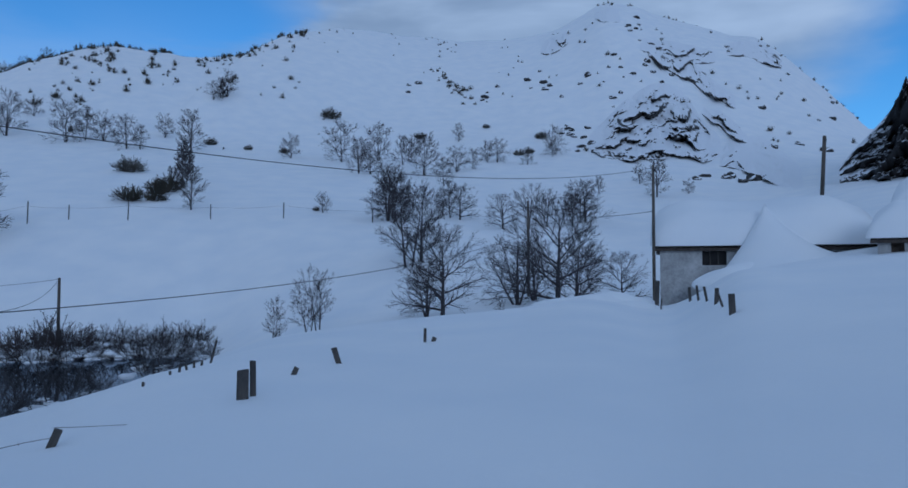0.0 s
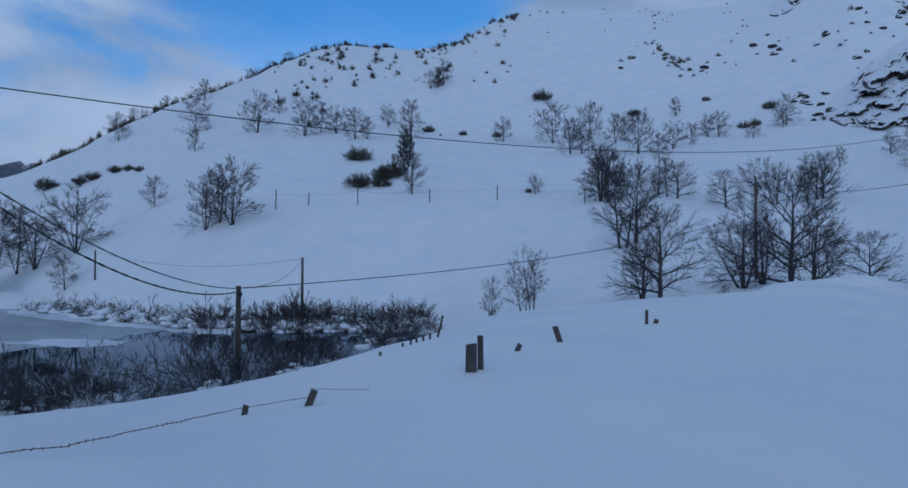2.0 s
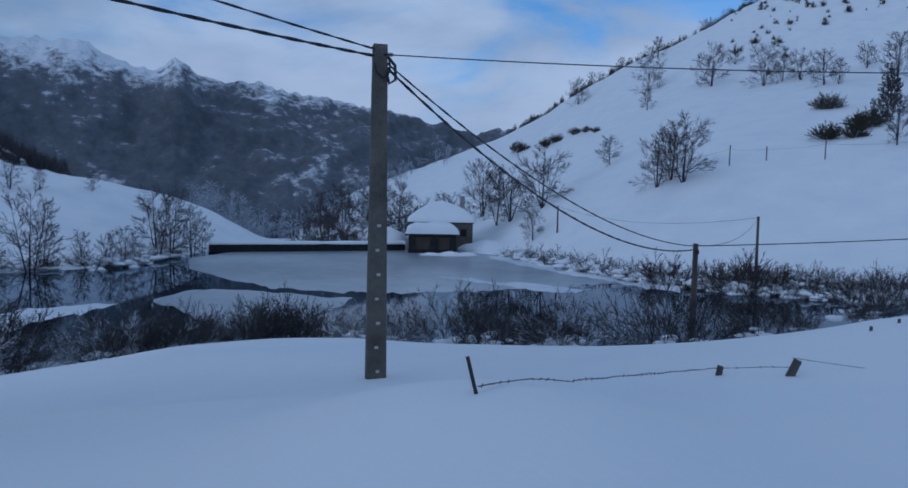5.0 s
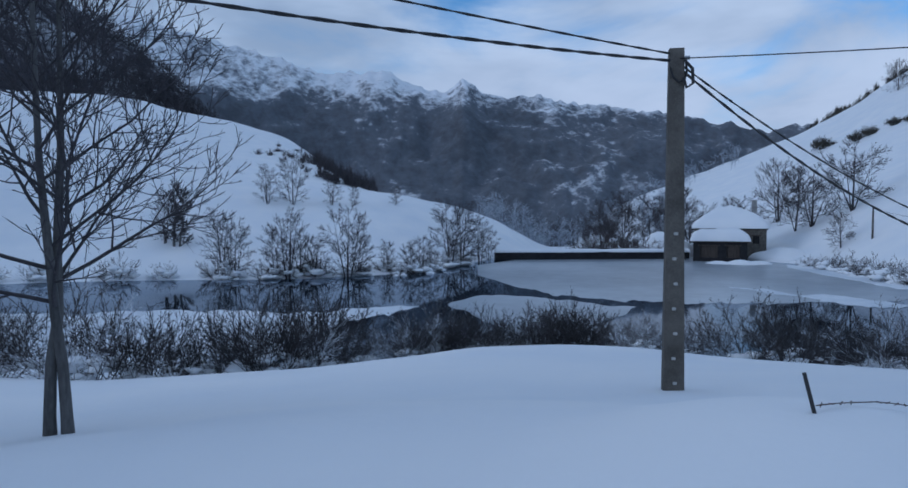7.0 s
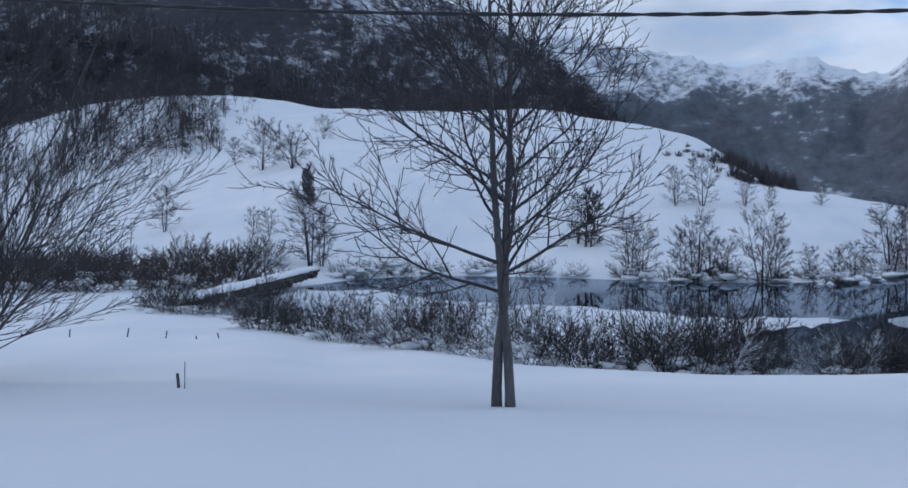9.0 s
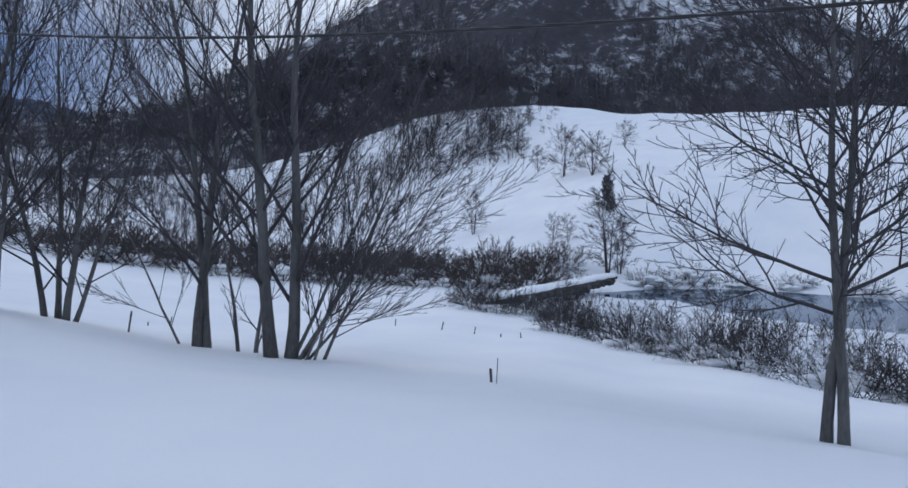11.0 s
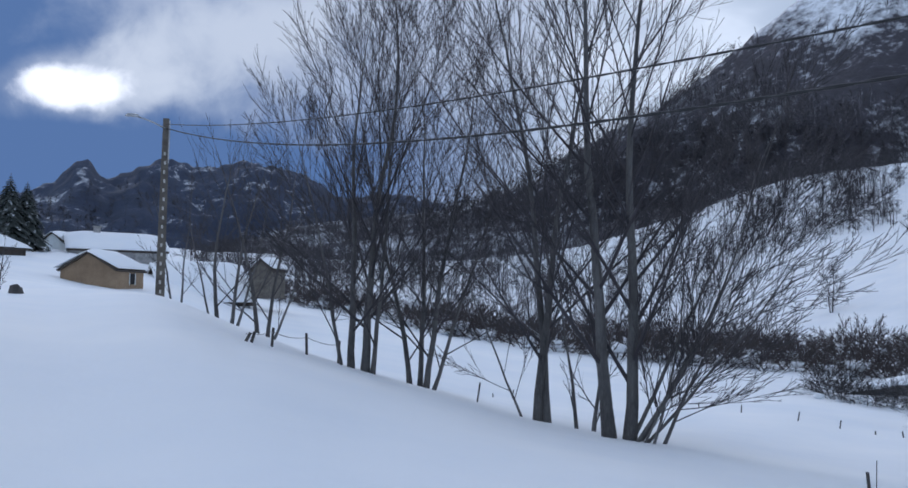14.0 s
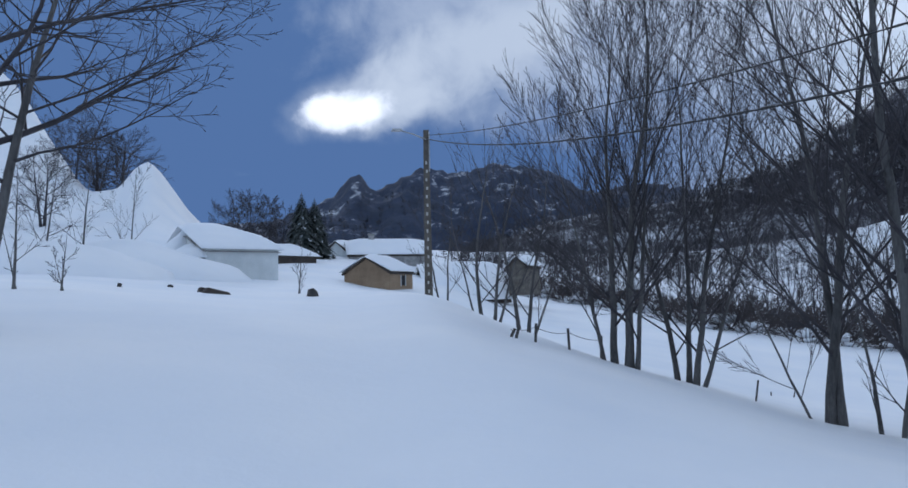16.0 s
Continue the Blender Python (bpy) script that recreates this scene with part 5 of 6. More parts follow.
bluff("rock_rib", [(-14.6, 17.0, 18.0), (-16.4, 15.5, 17.2), (-18.4, 14.2, 16.0), (-20.2, 12.9, 14.2), (-21.8, 12.0, 12.9)], 6.0, 1.2, 3, "slanting limestone rib below the summit", -0.8, 1.3, 0.35)
bluff("rock_rib", [(-19.2, 11.8, 12.4), (-20.4, 10.9, 12.1), (-21.6, 9.8, 11.1), (-22.6, 9.4, 10.0)], 4.5, 1.0, 4, "limestone rib on the upper slope", -0.4, 1.2, 0.3)
bluff("rock_rib", [(-15.6, 16.4, 17.6), (-17.4, 15.7, 17.3), (-19.0, 15.4, 16.8), (-20.4, 15.5, 16.4)], 5.0, 1.6, 5, "scattered limestone ledges near the summit", 0.4, 1.2, 0.1)
bluff("rock_rib", [(-21.0, 15.9, 16.8), (-22.4, 15.6, 16.9), (-23.8, 15.0, 16.3), (-25.0, 14.4, 15.2)], 4.0, 1.2, 6, "rocky brow along the skyline", 0.2, 1.2, 0.1)
bluff("rock_rib", [(-6.9, 17.0, 17.8), (-7.6, 16.9, 18.1), (-8.6, 17.2, 18.4), (-9.4, 17.9, 18.7)], 4.0, 1.2, 7, "small rocky knob on the ridge", 0.2, 1.2, 0.2)
bluff("rock_rib", [(-11.2, 19.2, 19.8), (-12.2, 19.0, 20.2), (-13.4, 18.9, 19.9)], 3.0, 1.0, 8, "bare stones at the summit", 0.2, 1.2, 0.0)
bluff("rock_cliff", [(-28.4, 5.6, 7.6), (-29.2, 5.4, 8.8), (-30.4, 5.2, 10.4), (-31.6, 5.2, 12.2), (-33.0, 5.2, 15.6), (-36.0, 5.2, 18.5), (-42.0, 5.0, 20.0), (-50.0, 5.0, 18.0)], 13.0, 4.0, 9, "steep brown limestone cliff hung with snow", -2.2, 1.2, 0.5, 118)


def rock_mesh(seed):
    """A blunt block of limestone a metre across, snow on its back."""
    bm = bmesh.new()
    bmesh.ops.create_icosphere(bm, subdivisions=2, radius=0.5)
    for vert in bm.verts:
        c = vert.co.copy()
        vert.co = Vector((c.x * 1.35, c.y, c.z * 1.05)) * (1 + 0.6 * noise.noise(c * 2.2 + Vector((seed * 2.3, seed, 0))))
    me = bpy.data.meshes.new("rock")
    bm.to_mesh(me)
    bm.free()
    me.materials.append(SNOWROCK)
    return me


ROCKS = [rock_mesh(i + 1) for i in range(5)]
rng = random.Random(19)
# bearing, slope, spread and count of loose rocks
for b0, e0, sb, se, n in ((-10.2, 10.6, 1.3, 0.8, 16), (-12.4, 15.4, 0.9, 1.4, 9), (-14.2, 18.3, 0.8, 0.7, 7), (-7.5, 14.5, 1.6, 0.9, 8), (-20.5, 6.9, 2.2, 0.3, 9), (-3.0, 13.8, 1.6, 0.6, 4), (2.0, 14.4, 1.5, 0.6, 4), (-16.5, 15.2, 1.5, 0.5, 8), (-25.8, 10.4, 1.6, 1.2, 7)):
    for _ in range(n):
        b, e = b0 + rng.gauss(0, sb), e0 + rng.gauss(0, se)
        p = on_snow(b, slope_at(b, e))
        k = rng.uniform(0.8, 2.6)
        ob = tagged(new("rock", rng.choice(ROCKS)), "grey limestone block half under snow", "rock", "loose rocks on the mountain")
        ob.matrix_world = Matrix.Translation(p) @ Matrix.Rotation(radians(b) + rng.uniform(-0.5, 0.5), 4, "Z") @ Matrix.Rotation(rng.uniform(-0.3, 0.3), 4, "Y") @ Matrix.Diagonal((k, k, k * rng.uniform(0.6, 1.1), 1))


# ---- poles and cables ----
def concrete_pole(bearing, r, height, base, top, label, group, holes=7, turn=0.0, mark=(0.055, 0.04), share=0.62):
    p = on_snow(bearing, r)
    ob = thing("utility_pole", Matrix.Translation(p) @ Matrix.Rotation(radians(bearing + turn), 4, "Z"), label, "utility pole", group)
    part("shaft", box_bm(base, base * 0.8, height + 0.6, (0, 0, -0.6), 0.012, top / base), CONCRETE, ob)
    for i in range(holes):
        z = 0.1 + (height - 1.4) * share * i / max(holes - 1, 1)
        k = base * 0.8 / 2 * (1 - (1 - top / base) * (z + 0.6) / (height + 0.6))
        # pale boxes stand in for the pole's holes; none is cut through
        part("patch", box_bm(mark[0], 0.02, mark[1], (0.01 * (-1) ** i, -k - 0.002, z), 0.006), MARK, ob, "pale patch in place of a hole")
    return ob, p


def wood_pole(bearing, r, height, radius, label, group="field poles", lean=0.0):
    p = on_snow(bearing, r)
    ob = thing("wooden_pole", Matrix.Translation(p) @ Matrix.Rotation(radians(bearing), 4, "Z") @ Matrix.Rotation(radians(lean), 4, "Y"), label, "utility pole", group)
    v, f = [], []
    tube([Vector((0, 0, -0.5)), Vector((0, 0, height * 0.5)), Vector((0.01, 0, height))], [radius, radius * 0.9, radius * 0.78], 10, v, f)
    part("shaft", mesh_of("shaft", v, f, POLEWOOD, True), None, ob)
    part("insulator", box_bm(0.1, 0.07, 0.12, (0.06, -radius, height - 0.3), 0.015), CABLE, ob, "black cable clamp")
    return ob, p


pole_main, foot = concrete_pole(57.45, 10.9, 4.78, 0.3, 0.2, "tall weathered concrete power pole at the field edge", "power poles", 7, 8)
main_top = foot + Vector((0, 0, 4.68))
v, f = [], []
tube([Vector((0.1, -0.1, 4.6)), Vector((0.2, -0.12, 4.48)), Vector((0.21, -0.12, 4.28)), Vector((0.12, -0.14, 4.22)), Vector((0.08, -0.14, 4.36))], [0.022] * 5, 6, v, f)
part("cable_loop", mesh_of("cable_loop", v, f, CABLE, True), None, pole_main, "black slack cable loop")
part("bracket", box_bm(0.1, 0.05, 0.05, (0.13, -0.04, 4.62), 0.01), STEEL, pole_main, "steel clamp bracket")
v, f = [], []
tube([Vector((-0.09, -0.1, 4.5)), Vector((-0.06, -0.12, 4.38)), Vector((0.02, -0.125, 4.3)), Vector((0.1, -0.1, 4.33)), Vector((0.14, -0.04, 4.46)), Vector((0.13, -0.03, 4.58))], [0.016] * 6, 6, v, f)
part("cable_loop", mesh_of("cable_loop", v, f, CABLE, True), None, pole_main, "black slack cable loop")

pole_road, foot = concrete_pole(177.3, 28.7, 6.6, 0.33, 0.22, "tall perforated concrete power pole beside the road", "power poles", 16, 0.0, (0.07, 0.13), 0.98)
road_top = foot + Vector((0, 0, 6.35))
v, f = [], []
tube([Vector((0, -0.1, 6.2)), Vector((-0.5, -0.12, 6.42)), Vector((-0.95, -0.12, 6.55))], [0.03, 0.028, 0.026], 8, v, f)
part("lamp_arm", mesh_of("lamp_arm", v, f, STEEL, True), None, pole_road, "bent steel lamp arm")
part("lamp_head", box_bm(0.5, 0.2, 0.11, (-1.15, -0.12, 6.54), 0.04, 0.7), STEEL, pole_road, "pale street lamp head")
part("brace", box_bm(0.05, 0.05, 1.6, (0.12, -0.17, 4.9), 0.01), STEEL, pole_road)

pole_two, foot = wood_pole(33.36, 22.5, 3.62, 0.095, "short tarred pole on the lake bank")
two_top = foot + Vector((0, 0, 3.55))
pole_three, foot = wood_pole(28.75, 64.0, 6.3, 0.13, "tarred pole among lakeside shrubs")
three_top = foot + Vector((0, 0, 6.2))
pole_four, foot = wood_pole(43.4, 97.0, 3.6, 0.12, "thin pole on the far shore")
four_top = foot + Vector((0, 0, 3.5))
pole_five, foot = concrete_pole(-5.9, 56.0, 7.4, 0.26, 0.18, "pale concrete pole among hill-foot trees", "power poles", 0)
five_top = foot + Vector((0, 0, 7.2))
pole_house, foot = wood_pole(-15.45, 32.5, 6.1, 0.075, "tall tarred pole at the barn corner")
house_top = foot + Vector((0, 0, 6.0))
pole_roof, foot = wood_pole(-26.9, 40.0, 5.6, 0.11, "dark leaning pole behind the snowed roofs", lean=3)


def cable(name, a, b, sag, radius, label, twisted=False, mat=None):
    span = (b - a).length
    count = max(12, int(span / (0.14 if twisted else 1.0)))
    ob = thing(name, Matrix.Translation(a), label, "cable", "overhead cables")
    for strand in range(2 if twisted else 1):
        pts = []
        for i in range(count + 1):
            s = i / count
            q = (b - a) * s + Vector((0, 0, -4 * sag * s * (1 - s)))
            if twisted:
                ph = s * span * 2 * math.pi / 0.9 + strand * math.pi
                q += Vector((math.cos(ph) * 0.7, math.cos(ph) * 0.5, math.sin(ph))) * radius * 0.8
            pts.append(q)
        v, f = [], []
        tube(pts, [radius] * len(pts), 5, v, f)
        part("strand", mesh_of("strand", v, f, mat or CABLE, True), None, ob)
    return ob


cable("power_cable", main_top + Vector((0, 0, 0.02)), road_top + Vector((0, 0, 0.05)), 0.8, 0.0095, "black twisted power cable over the field", True)
cable("power_cable", main_top + Vector((0, 0, -0.07)), road_top + Vector((0, 0, -0.1)), 1.35, 0.0135, "thick black twisted power cable over the field", True)
cable("power_cable", main_top + Vector((0.05, 0, -0.1)), two_top, 0.62, 0.0095, "black twisted cable sagging to the lake bank", True)
cable("power_cable", main_top + Vector((0.05, 0, -0.16)), two_top + Vector((0, 0, -0.1)), 0.85, 0.013, "thick black cable sagging to the lake bank", True)
cable("overhead_wire", main_top + Vector((0.1, 0, -0.05)), house_top, 0.85, 0.009, "thin dark wire spanning to the barn")
cable("overhead_wire", two_top, five_top + Vector((0, 0, -2.4)), 0.75, 0.016, "thin dark wire rising to the hill-foot trees")
cable("overhead_wire", two_top, three_top, 0.6, 0.014, "thin dark wire between lakeside poles")
cable("overhead_wire", three_top, four_top, 1.2, 0.014, "thin dark wire along the far shore")
cable("overhead_wire", five_top + Vector((0, 0, -0.5)), house_top + Vector((0, 0, -1.9)), 0.4, 0.013, "thin dark wire from the barn pole")


# ---- fences ----
def post(bearing, r, height, width, label, group, lean=0.0, turn=0.0, name="fence_post", flat=False, mat=None):
    p = on_snow(bearing, r)
    bm = box_bm(width, width * (0.35 if flat else 0.85), height + 0.35, (0, 0, -0.35), min(0.012, width * 0.12), 0.94)
    seed = bearing * 3.3
    for vert in bm.verts:
        vert.co += Vector((noise.noise(vert.co * 5 + Vector((seed, 0, 0))), noise.noise(vert.co * 5 + Vector((0, seed, 0))), noise.noise(vert.co * 7 + Vector((0, 0, seed))))) * width * 0.16
    ob = part(name, bm, mat or POSTWOOD, None)
    ob.matrix_world = Matrix.Translation(p) @ Matrix.Rotation(radians(bearing + turn), 4, "Z") @ Matrix.Rotation(radians(lean), 4, "Y")
    return tagged(ob, label, "fence post", group)


FIELD = "posts of the field fence"
post(15.7, 8.7, 0.33, 0.14, "broad weathered board post standing in the snow", FIELD, 1, flat=True)
post(14.95, 8.85, 0.4, 0.07, "slim dark wooden post beside a board", FIELD, -1)
post(12.1, 10.4, 0.1, 0.08, "tip of a buried wooden fence post", FIELD, 24)
post(8.85, 11.6, 0.25, 0.085, "tilted wooden post stub in the snow", FIELD, -18)
post(2.3, 15.0, 0.28, 0.065, "short dark post stub in the snow", FIELD, 1)
post(1.65, 15.1, 0.09, 0.1, "tip of a buried wooden fence post", FIELD, 20)
post(50.0, 4.26, 0.2, 0.02, "leaning dark iron fence post holding barbed wire", FIELD, -14, mat=CABLE)
post(32.4, 8.0, 0.09, 0.06, "tip of a buried wooden fence post", FIELD, 10)
post(27.85, 7.95, 0.17, 0.08, "wire-wound tip of a buried post", FIELD, 22)
for b, r, h, lean in ((18.2, 13.2, 0.4, 14), (18.8, 12.9, 0.09, 4), (19.3, 12.6, 0.11, 0), (19.8, 12.4, 0.09, -8), (20.3, 12.2, 0.08, 6), (20.9, 12.0, 0.06, 0), (22.6, 11.0, 0.06, 3)):
    post(b, r, h, 0.04, "thin half-buried stake at the lake slope", FIELD, lean)
LOW = "posts of the low meadow fence"
for b, r, h, lean in ((126.4, 11.6, 0.22, -4), (130.0, 29, 0.34, 10), (127.4, 28.5, 0.28, 8), (125.3, 28.1, 0.12, 0), (123.7, 27.6, 0.2, -6), (153.4, 18.6, 0.5, 8), (152.1, 28.5, 0.14, 0), (150.6, 30, 0.36, 12), (136.6, 34, 0.2, 0), (133.7, 31, 0.3, 5), (139.7, 33, 0.3, -8)):
    post(b, r, h, 0.045, "small dark stake in the snowed meadow", LOW, lean)
post(126.0, 11.4, 0.4, 0.012, "thin bare stalk in the snow", LOW, 2, name="stalk")
BANK = "posts of the bank fence"
bank_posts = []
for b, r, h, lean in ((171.1, 17.2, 0.22, 26), (170.7, 17.4, 0.26, 16), (169.2, 17.8, 0.45, 3), (166.6, 19.2, 0.55, -2), (164.2, 19.8, 0.6, 2)):
    post(b, r, h, 0.07, "grey wooden fence post on the field bank", BANK, lean)
    bank_posts.append(on_snow(b, r) + Vector((0, 0, h * 0.8)))
BARN = "posts by the barn"
for b, r, h, lean, w in ((-18.0, 27.5, 0.52, -4, 0.1), (-18.55, 24.5, 0.48, -6, 0.08), (-19.1, 21.5, 0.42, -10, 0.07), (-19.7, 19, 0.38, 3, 0.1), (-20.1, 17.4, 0.36, -18, 0.055), (-20.7, 15.5, 0.4, -2, 0.13)):
    post(b, r, h, w, "dark snow-capped post before the stone barn", BARN, lean)
post(-15.6, 29.5, 1.05, 0.16, "dark tarred stump at the barn corner", BARN, 2)
post(-15.9, 28.0, 0.4, 0.06, "thin stake at the barn corner", BARN, 3)
UP = "posts of the hill fence"
hill_posts = []
for b, r, h in ((34.5, 101, 1.9), (30.8, 100, 2.7), (28.3, 101, 1.8), (24.5, 99, 2.3), (18.8, 97, 1.9), (13.4, 94, 2.0), (6.5, 91, 1.8)):
    post(b, r, h, 0.13, "thin wooden post of the hillside fence", UP, 1)
    hill_posts.append(on_snow(b, r) + Vector((0, 0, h * 0.8)))


def fence_wire(points, radius, barbs, label, mat=RUST, sag=0.06):
    v, f = [], []
    rng = random.Random(3)
    pts = []
    for a, b in zip(points[:-1], points[1:]):
        n = max(3, int((b - a).length / 0.25)) if barbs else 6
        for i in range(n):
            s = i / n
            pts.append(a.lerp(b, s) + Vector((0, 0, (0.004 if barbs else -sag * (b - a).length ** 0.5) * 4 * s * (1 - s))) + Vector((0, 0, rng.uniform(-0.003, 0.003) if barbs else 0)))
    pts.append(points[-1])
    tube(pts, [radius] * len(pts), 4, v, f)
    ob = thing("fence_wire", Matrix.Translation((0, 0, 0)), label, "wire", "fence wires")
    part("strand", mesh_of("strand", v, f, mat, True), None, ob)
    if barbs:
        v, f = [], []
        tube([Vector((0, 0, -0.013)), Vector((0, 0, 0.013))], [radius * 1.1] * 2, 3, v, f)
        spike = mesh_of("barb", v, f, mat)
        for a, b in zip(pts[:-1], pts[1:]):
            for s in (0.25, 0.75):
                barb = part("barb", spike, None, ob)
                d = Vector((rng.uniform(-1, 1), rng.uniform(-1, 1), rng.uniform(-1, 1)))
                barb.matrix_local = Matrix.Translation(a.lerp(b, s)) @ d.to_track_quat("Z", "Y").to_matrix().to_4x4()
    return ob


def over(b, r, z):
    return on_snow(b, r) + Vector((0, 0, z))


low_a, low_b = over(49.9, 4.28, 0.02), over(32.4, 8.0, 0.07)
run = [low_a.lerp(low_b, i / 8) for i in range(9)]
run = [Vector((q.x, q.y, max(q.z, ground_z(q.x, q.y) + 0.035))) for q in run]
fence_wire(run + [over(27.75, 7.9, 0.09)], 0.0034, True, "rusty barbed wire running just above the snow")
fence_wire([ahead(27.75, 7.95, 0.085), ahead(23.35, 8.36, -0.02)], 0.003, False, "rusty plain wire sinking into the snow", sag=0.004)
fence_wire(bank_posts, 0.008, False, "rusty wire along the field bank")
fence_wire(hill_posts, 0.012, False, "thin fence wire across the hillside", CABLE)


# ---- lake ice, weir and jetty ----
def ice_sheet(name, rows, mat, label, lift):
    """A sheet lying on the water, mostly ice; rows: bearing, near and far edge."""
    bs = np.arange(rows[0][0], rows[-1][0], 0.35)
    near = pchip(bs, [r[0] for r in rows], [r[1] for r in rows])
    far = pchip(bs, [r[0] for r in rows], [r[2] for r in rows])
    verts, faces = [], []
    for b, rn, rf in zip(bs, near, far):
        rn += 1.6 * noise.fractal(Vector((b * 0.35, rn * 0.02, 4)), 0.9, 2.1, 4) + 1.3 * noise.fractal(Vector((b * 1.3, 0, 14)), 0.7, 2.1, 4)
        rf += 1.6 * noise.fractal(Vector((b * 0.35, rf * 0.02, 9)), 0.9, 2.1, 4)
        verts.extend([ahead(b, rn, LAKE + lift), ahead(b, max(rf, rn + 0.05), LAKE + lift)])
    n = len(bs)
    low = [v - Vector((0, 0, 0.05)) for v in verts]
    verts = verts + low
    for i in range(n - 1):
        a, b2, c, d = 2 * i, 2 * i + 1, 2 * i + 3, 2 * i + 2
        k = 2 * n
        faces.extend([(a, d, c, b2), (a, a + k, d + k, d), (b2, c, c + k, b2 + k)])
    me = mesh_of(name, verts, faces, mat)
    bm = bmesh.new()
    bm.from_mesh(me)
    bmesh.ops.recalc_face_normals(bm, faces=bm.faces[:])
    bm.to_mesh(me)
    bm.free()
    if me.polygons[0].normal.z < 0:
        me.flip_normals()
    return tagged(new(name, me), label, "ice", kind="structure")


GREY_ICE = varied("wet_ice_and_reflection", (0.2, 0.23, 0.27), (0.42, 0.46, 0.5), 0.28, 0.06, 0.7, 0.05, 0.02)
WHITE_ICE = varied("snowed_ice", (0.55, 0.6, 0.66), (0.82, 0.84, 0.87), 0.7, 0.1, 1.2, 0.1, 0.02)
ice_sheet("ice_far", [(37.5, 66, 66.2), (41, 62, 72), (46, 57, 88), (50, 55, 98), (56, 53, 106), (62, 54, 106), (66, 57, 104), (69, 63, 96), (72, 75, 86)], GREY_ICE, "thin wet grey ice over the far half of the lake", 0.012)
# pale sheet standing in for clouds and snow mirrored in the open water
ice_sheet("pale_reflection", [(59.5, 49.5, 50), (61.5, 44, 51), (64, 39, 52.5), (67, 37, 54), (69.5, 39, 56), (71.5, 43, 56), (73, 47, 53.5), (74.5, 50, 50.6)], GREY_ICE, "pale sheet laid for the bright reflection on the open water", 0.012)
ice_sheet("ice_rim", [(34, 60, 64), (37, 63, 68.5), (41, 68.5, 74), (46, 80, 90), (49, 91, 96)], WHITE_ICE, "white snowed ice along the shore", 0.03)
ice_sheet("ice_streak", [(40.5, 58, 58.2), (43, 56, 60), (46, 57, 62), (48, 60, 61), (50, 62, 63.6), (53, 66, 66.2)], WHITE_ICE, "white frozen streak across the grey ice", 0.034)
ice_sheet("ice_near", [(76.5, 49, 49.4), (80, 45, 49), (85, 38, 47.5), (90, 30, 49), (95, 24, 51), (102, 26, 52.5), (108, 29, 57), (112, 35, 63), (116, 44, 64), (119, 46, 65), (121.5, 46, 62)], WHITE_ICE, "snow-covered ice spreading from the near bank", 0.02)


def walled_run(name, a, b, width, drop, mat, label, category, cap=0.3):
    """A low wall between two places with lying snow on its top."""
    mid, d = (a + b) / 2, b - a
    turn = math.atan2(d.y, d.x)
    slope = math.asin(d.z / d.length)
    ob = thing(name, Matrix.Translation(mid) @ Matrix.Rotation(turn, 4, "Z") @ Matrix.Rotation(-slope, 4, "Y"), label, category)
    bm = box_bm(d.length, width, drop, (0, 0, -drop), 0.03)
    part("wall", bm, mat, ob)
    n = int(d.length / 0.5)
    v, f = [], []
    ring = [(-0.56, -0.12), (-0.58, 0.25), (-0.42, 0.75), (0, 1.0), (0.42, 0.75), (0.58, 0.25), (0.56, -0.12)]
    for i in range(n + 1):
        x = -d.length / 2 + d.length * i / n
        k = 1 + 0.25 * noise.noise(Vector((x * 0.3, 2, seed_of(label))))
        for y, z in ring:
            v.append(Vector((x, y * width * k, z * cap * k)))
    m = len(ring)
    for i in range(n):
        for k in range(m - 1):
            f.append((i * m + k, i * m + k + 1, (i + 1) * m + k + 1, (i + 1) * m + k))
    f.extend([tuple(range(m)), tuple(n * m + k for k in reversed(range(m)))])
    part("snow_cap", mesh_of("snow_cap", v, f, SNOW, True), None, ob, "soft white snow lying on top")
    return ob


def seed_of(text):
    return sum(map(ord, text)) % 97 * 0.37


walled_run("weir", ahead(70.4, 97, LAKE + 1.05), ahead(55.6, 103.5, LAKE + 0.95), 1.4, 1.5, DARK, "long dark weir wall capped with snow", "weir", 0.4)
bridge = walled_run("footbridge", ahead(130.2, 45.0, EYE - 5.45), ahead(116.55, 71, EYE - 5.05), 1.3, 0.26, DARK, "snow-covered footbridge on dark stones over the lake inlet", "footbridge", 0.36)
stones = []
for i in range(4):
    bm = box_bm(0.9, 0.7, 0.62, (0, 0, -0.31), 0.14)
    for vert in bm.verts:
        vert.co += Vector((noise.noise(vert.co * 3 + Vector((i, 0, 0))), noise.noise(vert.co * 3 + Vector((0, i, 5))), noise.noise(vert.co * 3 + Vector((9, 0, i))))) * 0.22
    me = bpy.data.meshes.new("stone")
    bm.to_mesh(me)
    bm.free()
    me.materials.append(POSTWOOD)
    stones.append(me)
rng = random.Random(12)
